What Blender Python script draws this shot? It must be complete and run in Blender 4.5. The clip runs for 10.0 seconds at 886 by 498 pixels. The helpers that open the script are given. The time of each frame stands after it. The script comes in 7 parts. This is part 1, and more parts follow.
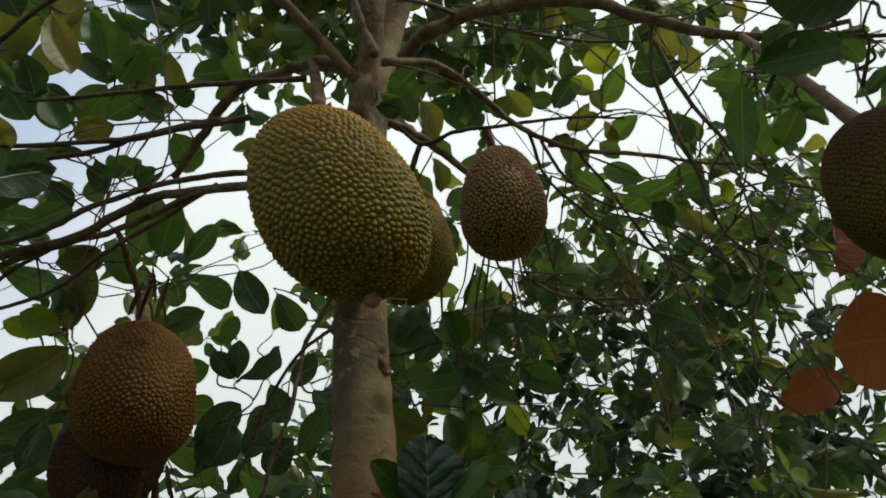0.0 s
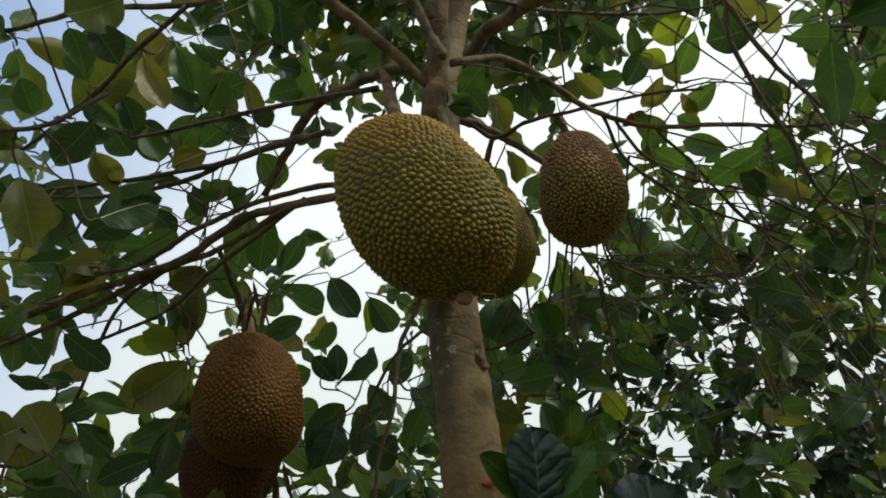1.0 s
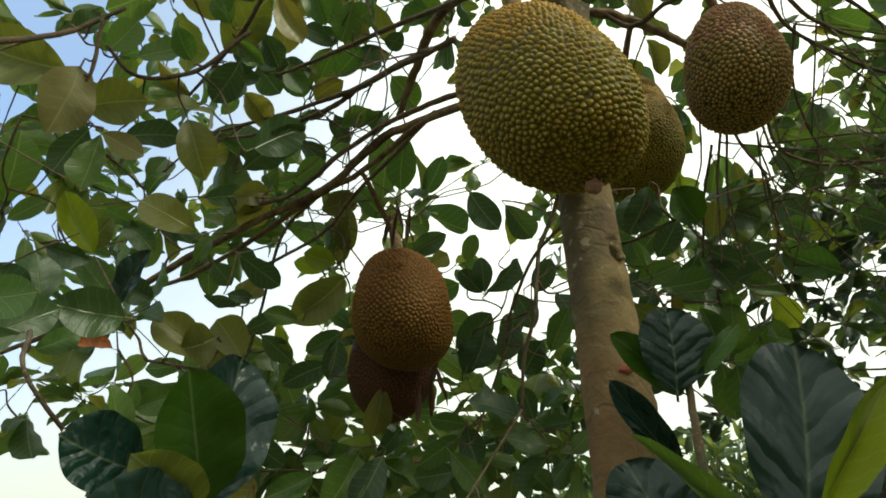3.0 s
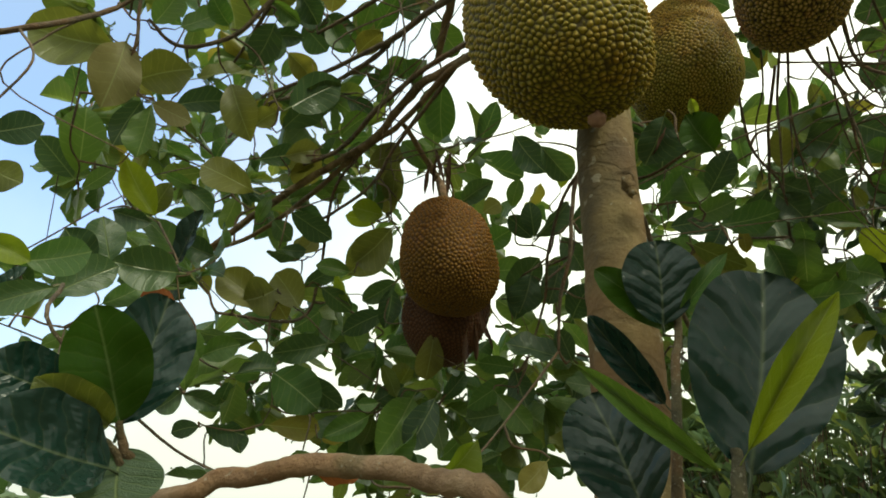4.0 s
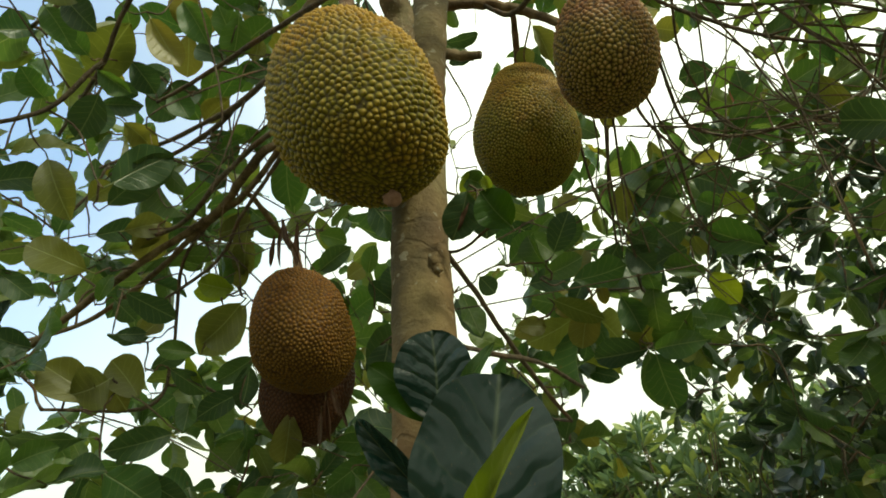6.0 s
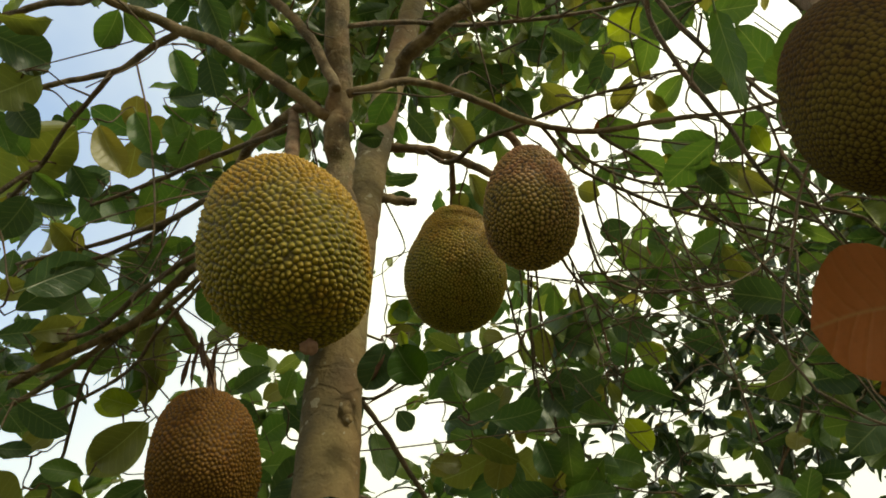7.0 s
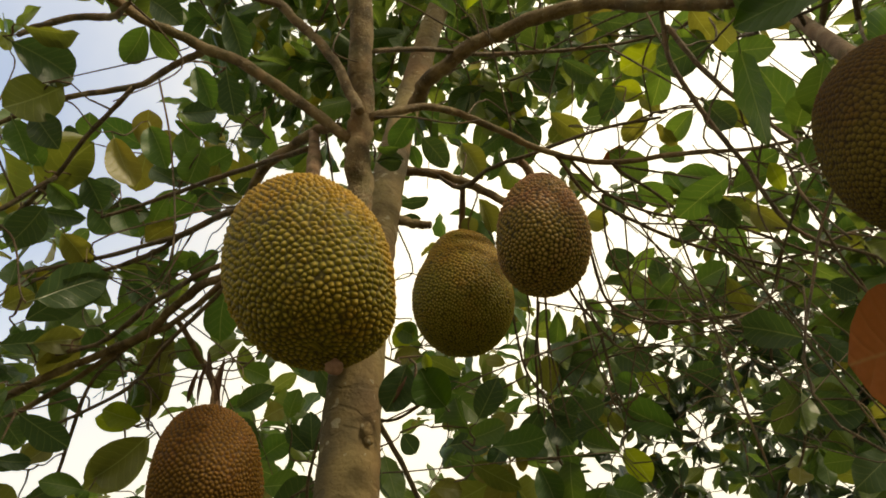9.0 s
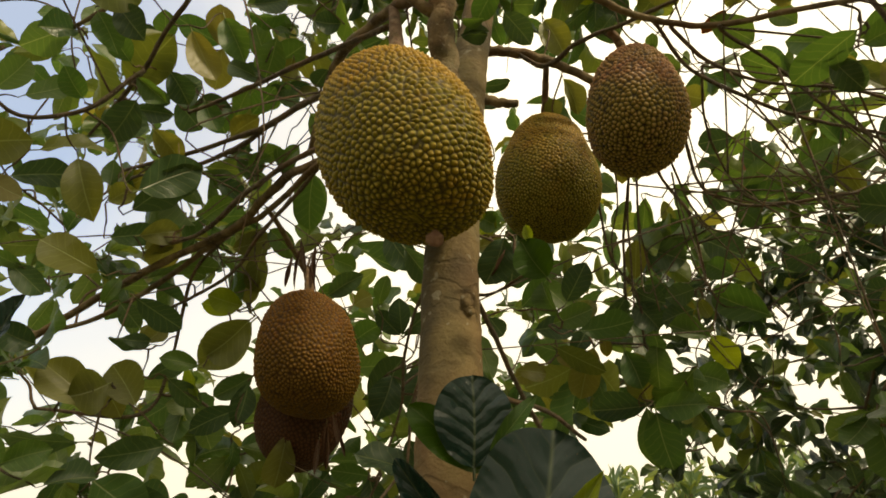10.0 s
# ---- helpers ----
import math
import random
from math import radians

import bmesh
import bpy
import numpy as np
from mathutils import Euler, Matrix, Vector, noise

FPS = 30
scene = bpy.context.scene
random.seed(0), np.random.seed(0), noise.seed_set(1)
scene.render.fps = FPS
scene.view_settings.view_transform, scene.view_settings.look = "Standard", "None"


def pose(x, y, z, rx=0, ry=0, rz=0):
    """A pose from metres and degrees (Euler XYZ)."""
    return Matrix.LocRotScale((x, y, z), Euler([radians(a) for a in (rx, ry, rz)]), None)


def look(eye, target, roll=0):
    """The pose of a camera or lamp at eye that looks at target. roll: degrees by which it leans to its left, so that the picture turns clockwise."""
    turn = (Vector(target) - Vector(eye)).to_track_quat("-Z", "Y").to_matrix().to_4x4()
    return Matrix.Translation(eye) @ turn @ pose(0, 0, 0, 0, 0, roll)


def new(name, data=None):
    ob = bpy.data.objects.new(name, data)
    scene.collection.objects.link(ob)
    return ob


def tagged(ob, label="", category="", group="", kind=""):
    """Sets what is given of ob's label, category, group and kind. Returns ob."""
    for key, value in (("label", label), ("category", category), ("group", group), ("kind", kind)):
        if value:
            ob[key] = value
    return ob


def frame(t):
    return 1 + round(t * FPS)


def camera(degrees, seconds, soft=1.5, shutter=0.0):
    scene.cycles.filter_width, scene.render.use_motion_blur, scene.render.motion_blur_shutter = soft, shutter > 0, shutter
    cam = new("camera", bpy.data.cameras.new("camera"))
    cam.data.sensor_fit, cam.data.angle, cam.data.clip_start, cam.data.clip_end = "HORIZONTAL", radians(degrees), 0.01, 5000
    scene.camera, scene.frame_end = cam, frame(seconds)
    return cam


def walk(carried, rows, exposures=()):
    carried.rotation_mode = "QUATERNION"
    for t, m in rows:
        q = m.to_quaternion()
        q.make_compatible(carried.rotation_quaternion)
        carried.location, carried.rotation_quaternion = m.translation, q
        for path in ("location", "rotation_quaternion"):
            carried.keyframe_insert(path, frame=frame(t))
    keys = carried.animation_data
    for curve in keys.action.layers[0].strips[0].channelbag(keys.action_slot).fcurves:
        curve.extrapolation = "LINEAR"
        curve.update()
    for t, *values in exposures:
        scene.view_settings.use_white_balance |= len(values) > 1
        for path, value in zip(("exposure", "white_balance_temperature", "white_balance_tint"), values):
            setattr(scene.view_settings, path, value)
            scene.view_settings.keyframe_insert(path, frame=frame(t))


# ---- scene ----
from mathutils import kdtree

cam = camera(72.4, 10.0, soft=1.8)
PATH = [
    (0, (0.219, 0.26, 1.722), (0.0, 1.731, 3.059), -0.6),
    (0.5, (0.217, 0.246, 1.729), (-0.146, 1.684, 3.07), -0.9),
    (1, (0.208, 0.238, 1.715), (-0.26, 1.669, 3.032), 0.8),
    (1.5, (0.193, 0.234, 1.695), (-0.37, 1.666, 2.973), 4.5),
    (2, (0.187, 0.224, 1.675), (-0.519, 1.66, 2.876), 6.6),
    (2.2, (0.183, 0.232, 1.68), (-0.549, 1.685, 2.843), 6.5),
    (3.3, (0.262, 0.31, 1.682), (-0.806, 1.622, 2.749), 8.1),
    (3.5, (0.281, 0.328, 1.684), (-0.84, 1.624, 2.715), 8.7),
    (4, (0.335, 0.357, 1.683), (-0.916, 1.613, 2.61), 9.5),
    (4.5, (0.374, 0.361, 1.697), (-0.917, 1.604, 2.584), 6.9),
    (5, (0.395, 0.358, 1.702), (-0.834, 1.663, 2.587), 5.0),
    (5.2, (0.389, 0.38, 1.708), (-0.807, 1.709, 2.604), 5.0),
    (6.3, (0.474, 0.462, 1.771), (-0.432, 1.806, 2.942), 0.8),
    (6.5, (0.488, 0.459, 1.775), (-0.367, 1.797, 2.991), 0.6),
    (7, (0.5, 0.414, 1.789), (-0.208, 1.68, 3.166), 2.8),
    (7.5, (0.497, 0.384, 1.8), (-0.082, 1.542, 3.324), 3.1),
    (8, (0.495, 0.381, 1.805), (-0.044, 1.505, 3.369), 2.1),
    (8.5, (0.474, 0.385, 1.798), (-0.128, 1.549, 3.308), 4.2),
    (9, (0.459, 0.384, 1.781), (-0.2, 1.615, 3.213), 4.0),
    (9.5, (0.438, 0.403, 1.771), (-0.319, 1.706, 3.086), 4.8),
    (10, (0.401, 0.405, 1.758), (-0.533, 1.724, 2.935), 7.4),
]
EXPOSURES = [(0.0, -1.06, 6500, 2), (1.0, -0.92, 6500, 1), (2.0, -0.57, 6800, -1), (3.5, -0.38, 7400, -7), (4.5, -0.24, 7600, -6), (6.5, -0.30, 7900, -12), (7.5, -0.48, 8800, 4), (8.5, -0.43, 9200, 5), (10.0, -0.38, 9900, 6)]
walk(cam, [(t, look(eye, target, roll)) for t, eye, target, roll in PATH], EXPOSURES)

# ---- light ----
SUN_EL, SUN_AZ = radians(46), radians(103)
world = bpy.data.worlds.new("sky")
scene.world = world
world.use_nodes = True
wn, wl = world.node_tree.nodes, world.node_tree.links
wn.clear()
w_out = wn.new("ShaderNodeOutputWorld")
w_bg = wn.new("ShaderNodeBackground")
w_bg.inputs["Strength"].default_value = 0.12
w_sky = wn.new("ShaderNodeTexSky")
w_sky.sky_type = "NISHITA"
w_sky.sun_disc = False
w_sky.sun_elevation, w_sky.sun_rotation = SUN_EL, SUN_AZ
w_co = wn.new("ShaderNodeTexCoord")
w_noise = wn.new("ShaderNodeTexNoise")
w_noise.inputs["Scale"].default_value = 1.7
w_noise.inputs["Detail"].default_value = 5
w_noise.inputs["Roughness"].default_value = 0.55
w_ramp = wn.new("ShaderNodeValToRGB")
w_ramp.color_ramp.elements[0].position, w_ramp.color_ramp.elements[1].position = 0.12, 0.62
w_ramp.color_ramp.elements[0].color = (0.22, 0.22, 0.22, 1)
# thin cloud over most of the sky, brighter overhead, opening to blue in the west
w_dot = wn.new("ShaderNodeVectorMath")
w_dot.operation = "DOT_PRODUCT"
w_dot.inputs[1].default_value = (-0.80, -0.10, 0.59)
w_open = wn.new("ShaderNodeMath")
w_open.operation = "MULTIPLY_ADD"
w_open.inputs[1].default_value, w_open.inputs[2].default_value = -1.9, 1.75
w_sum = wn.new("ShaderNodeMath")
w_sum.operation = "MULTIPLY_ADD"
w_sum.inputs[1].default_value = 0.45
w_mix = wn.new("ShaderNodeMixRGB")
w_mix.inputs["Color2"].default_value = (14.6, 14.9, 15.2, 1)
wl.new(w_co.outputs["Generated"], w_noise.inputs["Vector"])
wl.new(w_co.outputs["Generated"], w_dot.inputs[0])
wl.new(w_dot.outputs["Value"], w_open.inputs[0])
wl.new(w_noise.outputs["Fac"], w_sum.inputs[0])
wl.new(w_open.outputs[0], w_sum.inputs[2])
wl.new(w_sum.outputs[0], w_ramp.inputs["Fac"])
wl.new(w_ramp.outputs["Color"], w_mix.inputs["Fac"])
w_clear = wn.new("ShaderNodeMixRGB")
w_clear.blend_type = "MULTIPLY"
w_clear.inputs["Fac"].default_value = 1.0
w_clear.inputs["Color2"].default_value = (1.5, 2.5, 3.75, 1)
wl.new(w_sky.outputs["Color"], w_clear.inputs["Color1"])
wl.new(w_clear.outputs["Color"], w_mix.inputs["Color1"])
w_sep = wn.new("ShaderNodeSeparateXYZ")
w_height = wn.new("ShaderNodeMapRange")
w_height.inputs["From Min"].default_value, w_height.inputs["From Max"].default_value = 0.0, 1.0
w_height.inputs["To Min"].default_value, w_height.inputs["To Max"].default_value = 0.66, 1.30
w_dome = wn.new("ShaderNodeMixRGB")
w_dome.blend_type = "MULTIPLY"
w_dome.inputs["Fac"].default_value = 1.0
wl.new(w_co.outputs["Generated"], w_sep.inputs[0])
wl.new(w_sep.outputs["Z"], w_height.inputs["Value"])
wl.new(w_mix.outputs["Color"], w_dome.inputs["Color1"])
wl.new(w_height.outputs["Result"], w_dome.inputs["Color2"])
wl.new(w_dome.outputs["Color"], w_bg.inputs["Color"])
wl.new(w_bg.outputs["Background"], w_out.inputs["Surface"])

sun = new("sun", bpy.data.lights.new("sun", "SUN"))
sun.data.energy, sun.data.angle, sun.data.color = 4.2, radians(7), (1.0, 0.95, 0.86)
sun.matrix_world = look((math.sin(SUN_AZ) * 20, math.cos(SUN_AZ) * 20, math.tan(SUN_EL) * 20), (0, 0, 0))


# ---- materials ----
def material(name):
    m = bpy.data.materials.new(name)
    m.use_nodes = True
    nt = m.node_tree
    return m, nt, nt.nodes, nt.links, nt.nodes["Principled BSDF"]


def noise_node(nt, scale, detail=4, rough=0.55, coord="Object"):
    co, n = nt.nodes.new("ShaderNodeTexCoord"), nt.nodes.new("ShaderNodeTexNoise")
    n.inputs["Scale"].default_value, n.inputs["Detail"].default_value, n.inputs["Roughness"].default_value = scale, detail, rough
    nt.links.new(co.outputs[coord], n.inputs["Vector"])
    return n.outputs["Fac"]


def ramp_node(nt, fac, stops):
    r = nt.nodes.new("ShaderNodeValToRGB")
    e = r.color_ramp.elements
    while len(e) < len(stops):
        e.new(0.5)
    for el, (p, c) in zip(e, stops):
        el.position, el.color = p, (*c, 1)
    nt.links.new(fac, r.inputs["Fac"])
    return r.outputs["Color"]


def mix_node(nt, fac, a, b, mode="MIX"):
    m = nt.nodes.new("ShaderNodeMixRGB")
    m.blend_type = mode
    for sock, v in zip(m.inputs, (fac, a, b)):
        if isinstance(v, bpy.types.NodeSocket):
            nt.links.new(v, sock)
        else:
            sock.default_value = v if isinstance(v, (int, float)) else (*v, 1)
    return m.outputs["Color"]


def math_node(nt, op, a, b=0.0, c=0.0):
    m = nt.nodes.new("ShaderNodeMath")
    m.operation = op
    for sock, v in zip(m.inputs, (a, b, c)):
        if isinstance(v, bpy.types.NodeSocket):
            nt.links.new(v, sock)
        else:
            sock.default_value = v
    return m.outputs[0]


def bump_node(nt, bsdf, height, strength, distance):
    b = nt.nodes.new("ShaderNodeBump")
    b.inputs["Strength"].default_value, b.inputs["Distance"].default_value = strength, distance
    nt.links.new(height, b.inputs["Height"])
    nt.links.new(b.outputs["Normal"], bsdf.inputs["Normal"])


def leaf_material(name, stops, through_tint, rough=0.36, share=0.38, islands=False, gloss=0.4, relief=0.4, soft=9.0, grit=0.5, ribs=7.5):
    """A leaf blade: a colour by chance for each leaf, a paler midrib and side veins along the blade, blotches, and light shining through."""
    m, nt, nodes, links, bsdf = material(name)
    if islands:
        chance = nodes.new("ShaderNodeNewGeometry").outputs["Random Per Island"]
    else:
        chance = nodes.new("ShaderNodeObjectInfo").outputs["Random"]
    base = ramp_node(nt, chance, stops)
    uv = nodes.new("ShaderNodeUVMap")
    uv.uv_map = "blade"
    sep = nodes.new("ShaderNodeSeparateXYZ")
    links.new(uv.outputs["UV"], sep.inputs[0])
    across = math_node(nt, "ABSOLUTE", math_node(nt, "SUBTRACT", sep.outputs["X"], 0.5))
    rib = math_node(nt, "SMOOTH_MIN", 1.0, math_node(nt, "MULTIPLY", across, 44.0), 0.2)
    along = math_node(nt, "SUBTRACT", math_node(nt, "MULTIPLY", sep.outputs["Y"], ribs), math_node(nt, "MULTIPLY", across, 4.6))
    along = math_node(nt, "ADD", along, math_node(nt, "MULTIPLY", math_node(nt, "MULTIPLY", across, across), 3.4))
    along = math_node(nt, "ADD", along, math_node(nt, "MULTIPLY", noise_node(nt, 2.3, 2, 0.5), 1.3))
    wave = math_node(nt, "ABSOLUTE", math_node(nt, "SUBTRACT", math_node(nt, "FRACT", along), 0.5))
    vein = math_node(nt, "SMOOTH_MIN", 1.0, math_node(nt, "MULTIPLY", wave, soft), 0.25)
    both = math_node(nt, "MULTIPLY", rib, math_node(nt, "ADD", math_node(nt, "MULTIPLY", vein, 0.22), 0.78))
    blot = noise_node(nt, 55, 5, 0.6)
    col = mix_node(nt, math_node(nt, "MULTIPLY", math_node(nt, "GREATER_THAN", blot, 0.67), 0.55), base, (0.10, 0.065, 0.02))
    col = mix_node(nt, math_node(nt, "MULTIPLY", noise_node(nt, 14, 3), 0.5), col, mix_node(nt, 1.0, col, (0.55, 0.6, 0.4), "MULTIPLY"))
    line = math_node(nt, "SMOOTH_MIN", 1.0, math_node(nt, "MULTIPLY", wave, 12.0), 0.25)
    pale = mix_node(nt, 0.16 if soft > 5 else 0.035, col, (0.30, 0.33, 0.13))
    bone = mix_node(nt, 0.5 if soft > 5 else 0.2, col, (0.26, 0.30, 0.14))
    col = mix_node(nt, rib, bone, mix_node(nt, line, pale, col))
    links.new(col, bsdf.inputs["Base Color"])
    bsdf.inputs["Roughness"].default_value = rough
    bsdf.inputs["Specular IOR Level"].default_value = gloss
    bump_node(nt, bsdf, math_node(nt, "ADD", both if soft > 5 else math_node(nt, "MULTIPLY", vein, 0.5), math_node(nt, "MULTIPLY", noise_node(nt, 40 if soft > 5 else 5, 2), grit if soft > 5 else 0.9)), relief, 0.004 if soft > 5 else 0.010)
    tr = nodes.new("ShaderNodeBsdfTranslucent")
    links.new(mix_node(nt, 1.0, mix_node(nt, 0.35, col, base), through_tint, "MULTIPLY"), tr.inputs["Color"])
    mixer = nodes.new("ShaderNodeMixShader")
    mixer.inputs[0].default_value = share
    links.new(bsdf.outputs[0], mixer.inputs[1])
    links.new(tr.outputs[0], mixer.inputs[2])
    links.new(mixer.outputs[0], nodes["Material Output"].inputs["Surface"])
    return m


TINT = (2.5, 2.3, 1.25)
GREENS = [(0.0, (0.028, 0.064, 0.024)), (0.35, (0.050, 0.098, 0.030)), (0.7, (0.074, 0.120, 0.034)), (0.9, (0.100, 0.130, 0.032)), (1.0, (0.17, 0.155, 0.034))]
LEAF = {
    "green": leaf_material("leaf_green", [(0.0, (0.040, 0.092, 0.024)), (1.0, (0.072, 0.128, 0.030))], TINT, gloss=0.4),
    "dark": leaf_material("leaf_dark", [(0.0, (0.024, 0.054, 0.024)), (1.0, (0.044, 0.084, 0.032))], TINT, share=0.25),
    "olive": leaf_material("leaf_olive", [(0.0, (0.080, 0.102, 0.024)), (1.0, (0.125, 0.122, 0.032))], TINT),
    "yellow": leaf_material("leaf_yellow", [(0.0, (0.115, 0.125, 0.034)), (1.0, (0.175, 0.150, 0.038))], TINT, share=0.34),
    "bright": leaf_material("leaf_bright", [(0.0, (0.12, 0.17, 0.018)), (1.0, (0.155, 0.19, 0.020))], TINT, share=0.5),
    "glossy": leaf_material("leaf_glossy", [(0.0, (0.006, 0.022, 0.017)), (1.0, (0.009, 0.030, 0.023))], TINT, rough=0.27, share=0.05, gloss=0.32, relief=0.34, soft=3.0, grit=0.03, ribs=5.5),
    "deep": leaf_material("leaf_deep", [(0.0, (0.022, 0.054, 0.006)), (1.0, (0.026, 0.062, 0.007))], TINT, share=0.25, gloss=0.15, relief=0.10, soft=4.0, grit=0.1),
    "orange": leaf_material("leaf_orange", [(0.0, (0.19, 0.058, 0.016)), (1.0, (0.27, 0.085, 0.020))], (1.5, 1.3, 1.1), rough=0.7, share=0.22, relief=0.25, soft=4.5),
    "tan": leaf_material("leaf_tan", [(0.0, (0.13, 0.12, 0.045)), (1.0, (0.16, 0.14, 0.06))], (2.0, 1.9, 1.3), rough=0.6),
    "dry": leaf_material("leaf_dry", [(0.0, (0.06, 0.026, 0.016)), (1.0, (0.11, 0.05, 0.028))], (1.3, 1.2, 1.1), rough=0.75, share=0.15),
    "pale": leaf_material("leaf_pale", [(0.0, (0.22, 0.25, 0.21)), (1.0, (0.30, 0.32, 0.28))], (1.5, 1.6, 1.3), rough=0.5, share=0.15),
}
FOLIAGE = leaf_material("foliage_jackfruit", GREENS, TINT, islands=True)
FAR_GREENS = [(0.0, (0.014, 0.032, 0.020)), (0.6, (0.026, 0.052, 0.026)), (0.9, (0.042, 0.070, 0.028)), (1.0, (0.08, 0.11, 0.03))]
FOLIAGE_FAR = leaf_material("foliage_neighbour", FAR_GREENS, TINT, islands=True, share=0.22, rough=0.30, gloss=0.6)
BUSH_GREENS = [(0.0, (0.075, 0.13, 0.085)), (0.7, (0.125, 0.19, 0.11)), (1.0, (0.26, 0.31, 0.10))]
FOLIAGE_BUSH = leaf_material("foliage_bush", BUSH_GREENS, TINT, islands=True, share=0.3)
LEAF["neighbour"] = leaf_material("leaf_neighbour", FAR_GREENS, TINT, share=0.25)
LEAF["bush"] = leaf_material("leaf_bush", BUSH_GREENS, TINT, share=0.3)


def bark_material(name, dark, mid, pale, scale, spots=0.66):
    m, nt, nodes, links, bsdf = material(name)
    big, fine = noise_node(nt, scale, 5, 0.6), noise_node(nt, scale * 9, 6, 0.65)
    col = ramp_node(nt, big, [(0.36, dark), (0.5, mid), (0.64, pale)])
    rust = ramp_node(nt, noise_node(nt, scale * 0.45, 2, 0.5), [(0.50, (0, 0, 0)), (0.66, (1, 1, 1))])
    col = mix_node(nt, math_node(nt, "MULTIPLY", rust, 0.5), col, (0.21, 0.098, 0.034))
    moss = ramp_node(nt, noise_node(nt, scale * 0.7, 4, 0.6), [(0.34, (1, 1, 1)), (0.46, (0, 0, 0))])
    col = mix_node(nt, math_node(nt, "MULTIPLY", moss, 0.5), col, (0.085, 0.085, 0.030))
    ring = nodes.new("ShaderNodeTexWave")
    ring.bands_direction = "Z"
    ring.inputs["Scale"].default_value, ring.inputs["Distortion"].default_value, ring.inputs["Detail"].default_value = 5.5, 9.0, 4.0
    ring.inputs["Detail Scale"].default_value = 2.2
    co = nodes.new("ShaderNodeTexCoord")
    links.new(co.outputs["Object"], ring.inputs["Vector"])
    crease = ramp_node(nt, ring.outputs["Fac"], [(0.0, (1, 1, 1)), (0.16, (0, 0, 0))])
    col = mix_node(nt, math_node(nt, "MULTIPLY", crease, 0.2), col, dark)
    col = mix_node(nt, math_node(nt, "MULTIPLY", fine, 0.7), col, mix_node(nt, 1.0, col, (0.42, 0.40, 0.36), "MULTIPLY"))
    lichen = math_node(nt, "GREATER_THAN", noise_node(nt, scale * 8, 2, 0.4), spots)
    col = mix_node(nt, math_node(nt, "MULTIPLY", lichen, 0.55), col, (0.27, 0.25, 0.19))
    links.new(col, bsdf.inputs["Base Color"])
    bsdf.inputs["Roughness"].default_value = 0.85
    bump_node(nt, bsdf, math_node(nt, "SUBTRACT", math_node(nt, "ADD", big, math_node(nt, "MULTIPLY", fine, 0.9)), math_node(nt, "MULTIPLY", crease, 0.22)), 0.8, 0.007)
    return m


BARK_TRUNK = bark_material("bark_trunk", (0.066, 0.048, 0.018), (0.145, 0.104, 0.040), (0.215, 0.166, 0.068), 7, 0.69)
BARK_LOW = bark_material("bark_low_limb", (0.14, 0.082, 0.044), (0.25, 0.155, 0.088), (0.33, 0.225, 0.135), 18, 0.72)
BARK_LIMB = bark_material("bark_limb", (0.085, 0.056, 0.027), (0.190, 0.130, 0.066), (0.295, 0.215, 0.115), 22, 0.68)
BARK_TWIG = bark_material("bark_twig", (0.065, 0.045, 0.028), (0.12, 0.084, 0.052), (0.19, 0.135, 0.082), 40)
BARK_GREEN = bark_material("bark_shoot", (0.06, 0.055, 0.025), (0.10, 0.085, 0.04), (0.13, 0.11, 0.06), 40)


def rind_material(name, pit_shade, flank, tip, patch, rough=0.5):
    """The rind of a jackfruit: pits darkened to paint in the shade between the spines, coloured flanks, pale blunt
    tips, and patches of a second colour, more of them on the lower half.
    """
    m, nt, nodes, links, bsdf = material(name)
    at = nodes.new("ShaderNodeAttribute")
    at.attribute_name = "spine"
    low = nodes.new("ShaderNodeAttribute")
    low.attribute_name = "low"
    # second colour in noise patches, weighted towards the lower end of the fruit
    mottled = ramp_node(nt, math_node(nt, "ADD", noise_node(nt, 8, 4, 0.6), math_node(nt, "MULTIPLY", low.outputs["Fac"], 0.42)), [(0.60, (0, 0, 0)), (0.84, (1, 1, 1))])
    mid = mix_node(nt, mottled, flank, patch)
    blush = ramp_node(nt, noise_node(nt, 38, 3, 0.6), [(0.52, (0, 0, 0)), (0.70, (1, 1, 1))])
    mid = mix_node(nt, math_node(nt, "MULTIPLY", blush, 0.35), mid, mix_node(nt, 1.0, mid, (1.25, 0.78, 0.70), "MULTIPLY"))
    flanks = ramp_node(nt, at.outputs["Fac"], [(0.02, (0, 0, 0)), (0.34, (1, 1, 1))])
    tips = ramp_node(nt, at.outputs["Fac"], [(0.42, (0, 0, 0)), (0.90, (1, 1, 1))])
    # the pit colour adds painted shade to what the relief casts
    col = mix_node(nt, flanks, pit_shade, mid)
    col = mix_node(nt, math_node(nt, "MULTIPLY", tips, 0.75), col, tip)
    fine = noise_node(nt, 160, 4, 0.6)
    col = mix_node(nt, math_node(nt, "MULTIPLY", fine, 0.5), col, mix_node(nt, 1.0, col, (0.5, 0.48, 0.42), "MULTIPLY"))
    links.new(col, bsdf.inputs["Base Color"])
    bsdf.inputs["Roughness"].default_value = rough
    bsdf.inputs["Specular IOR Level"].default_value = 0.14
    bump_node(nt, bsdf, fine, 0.3, 0.002)
    return m


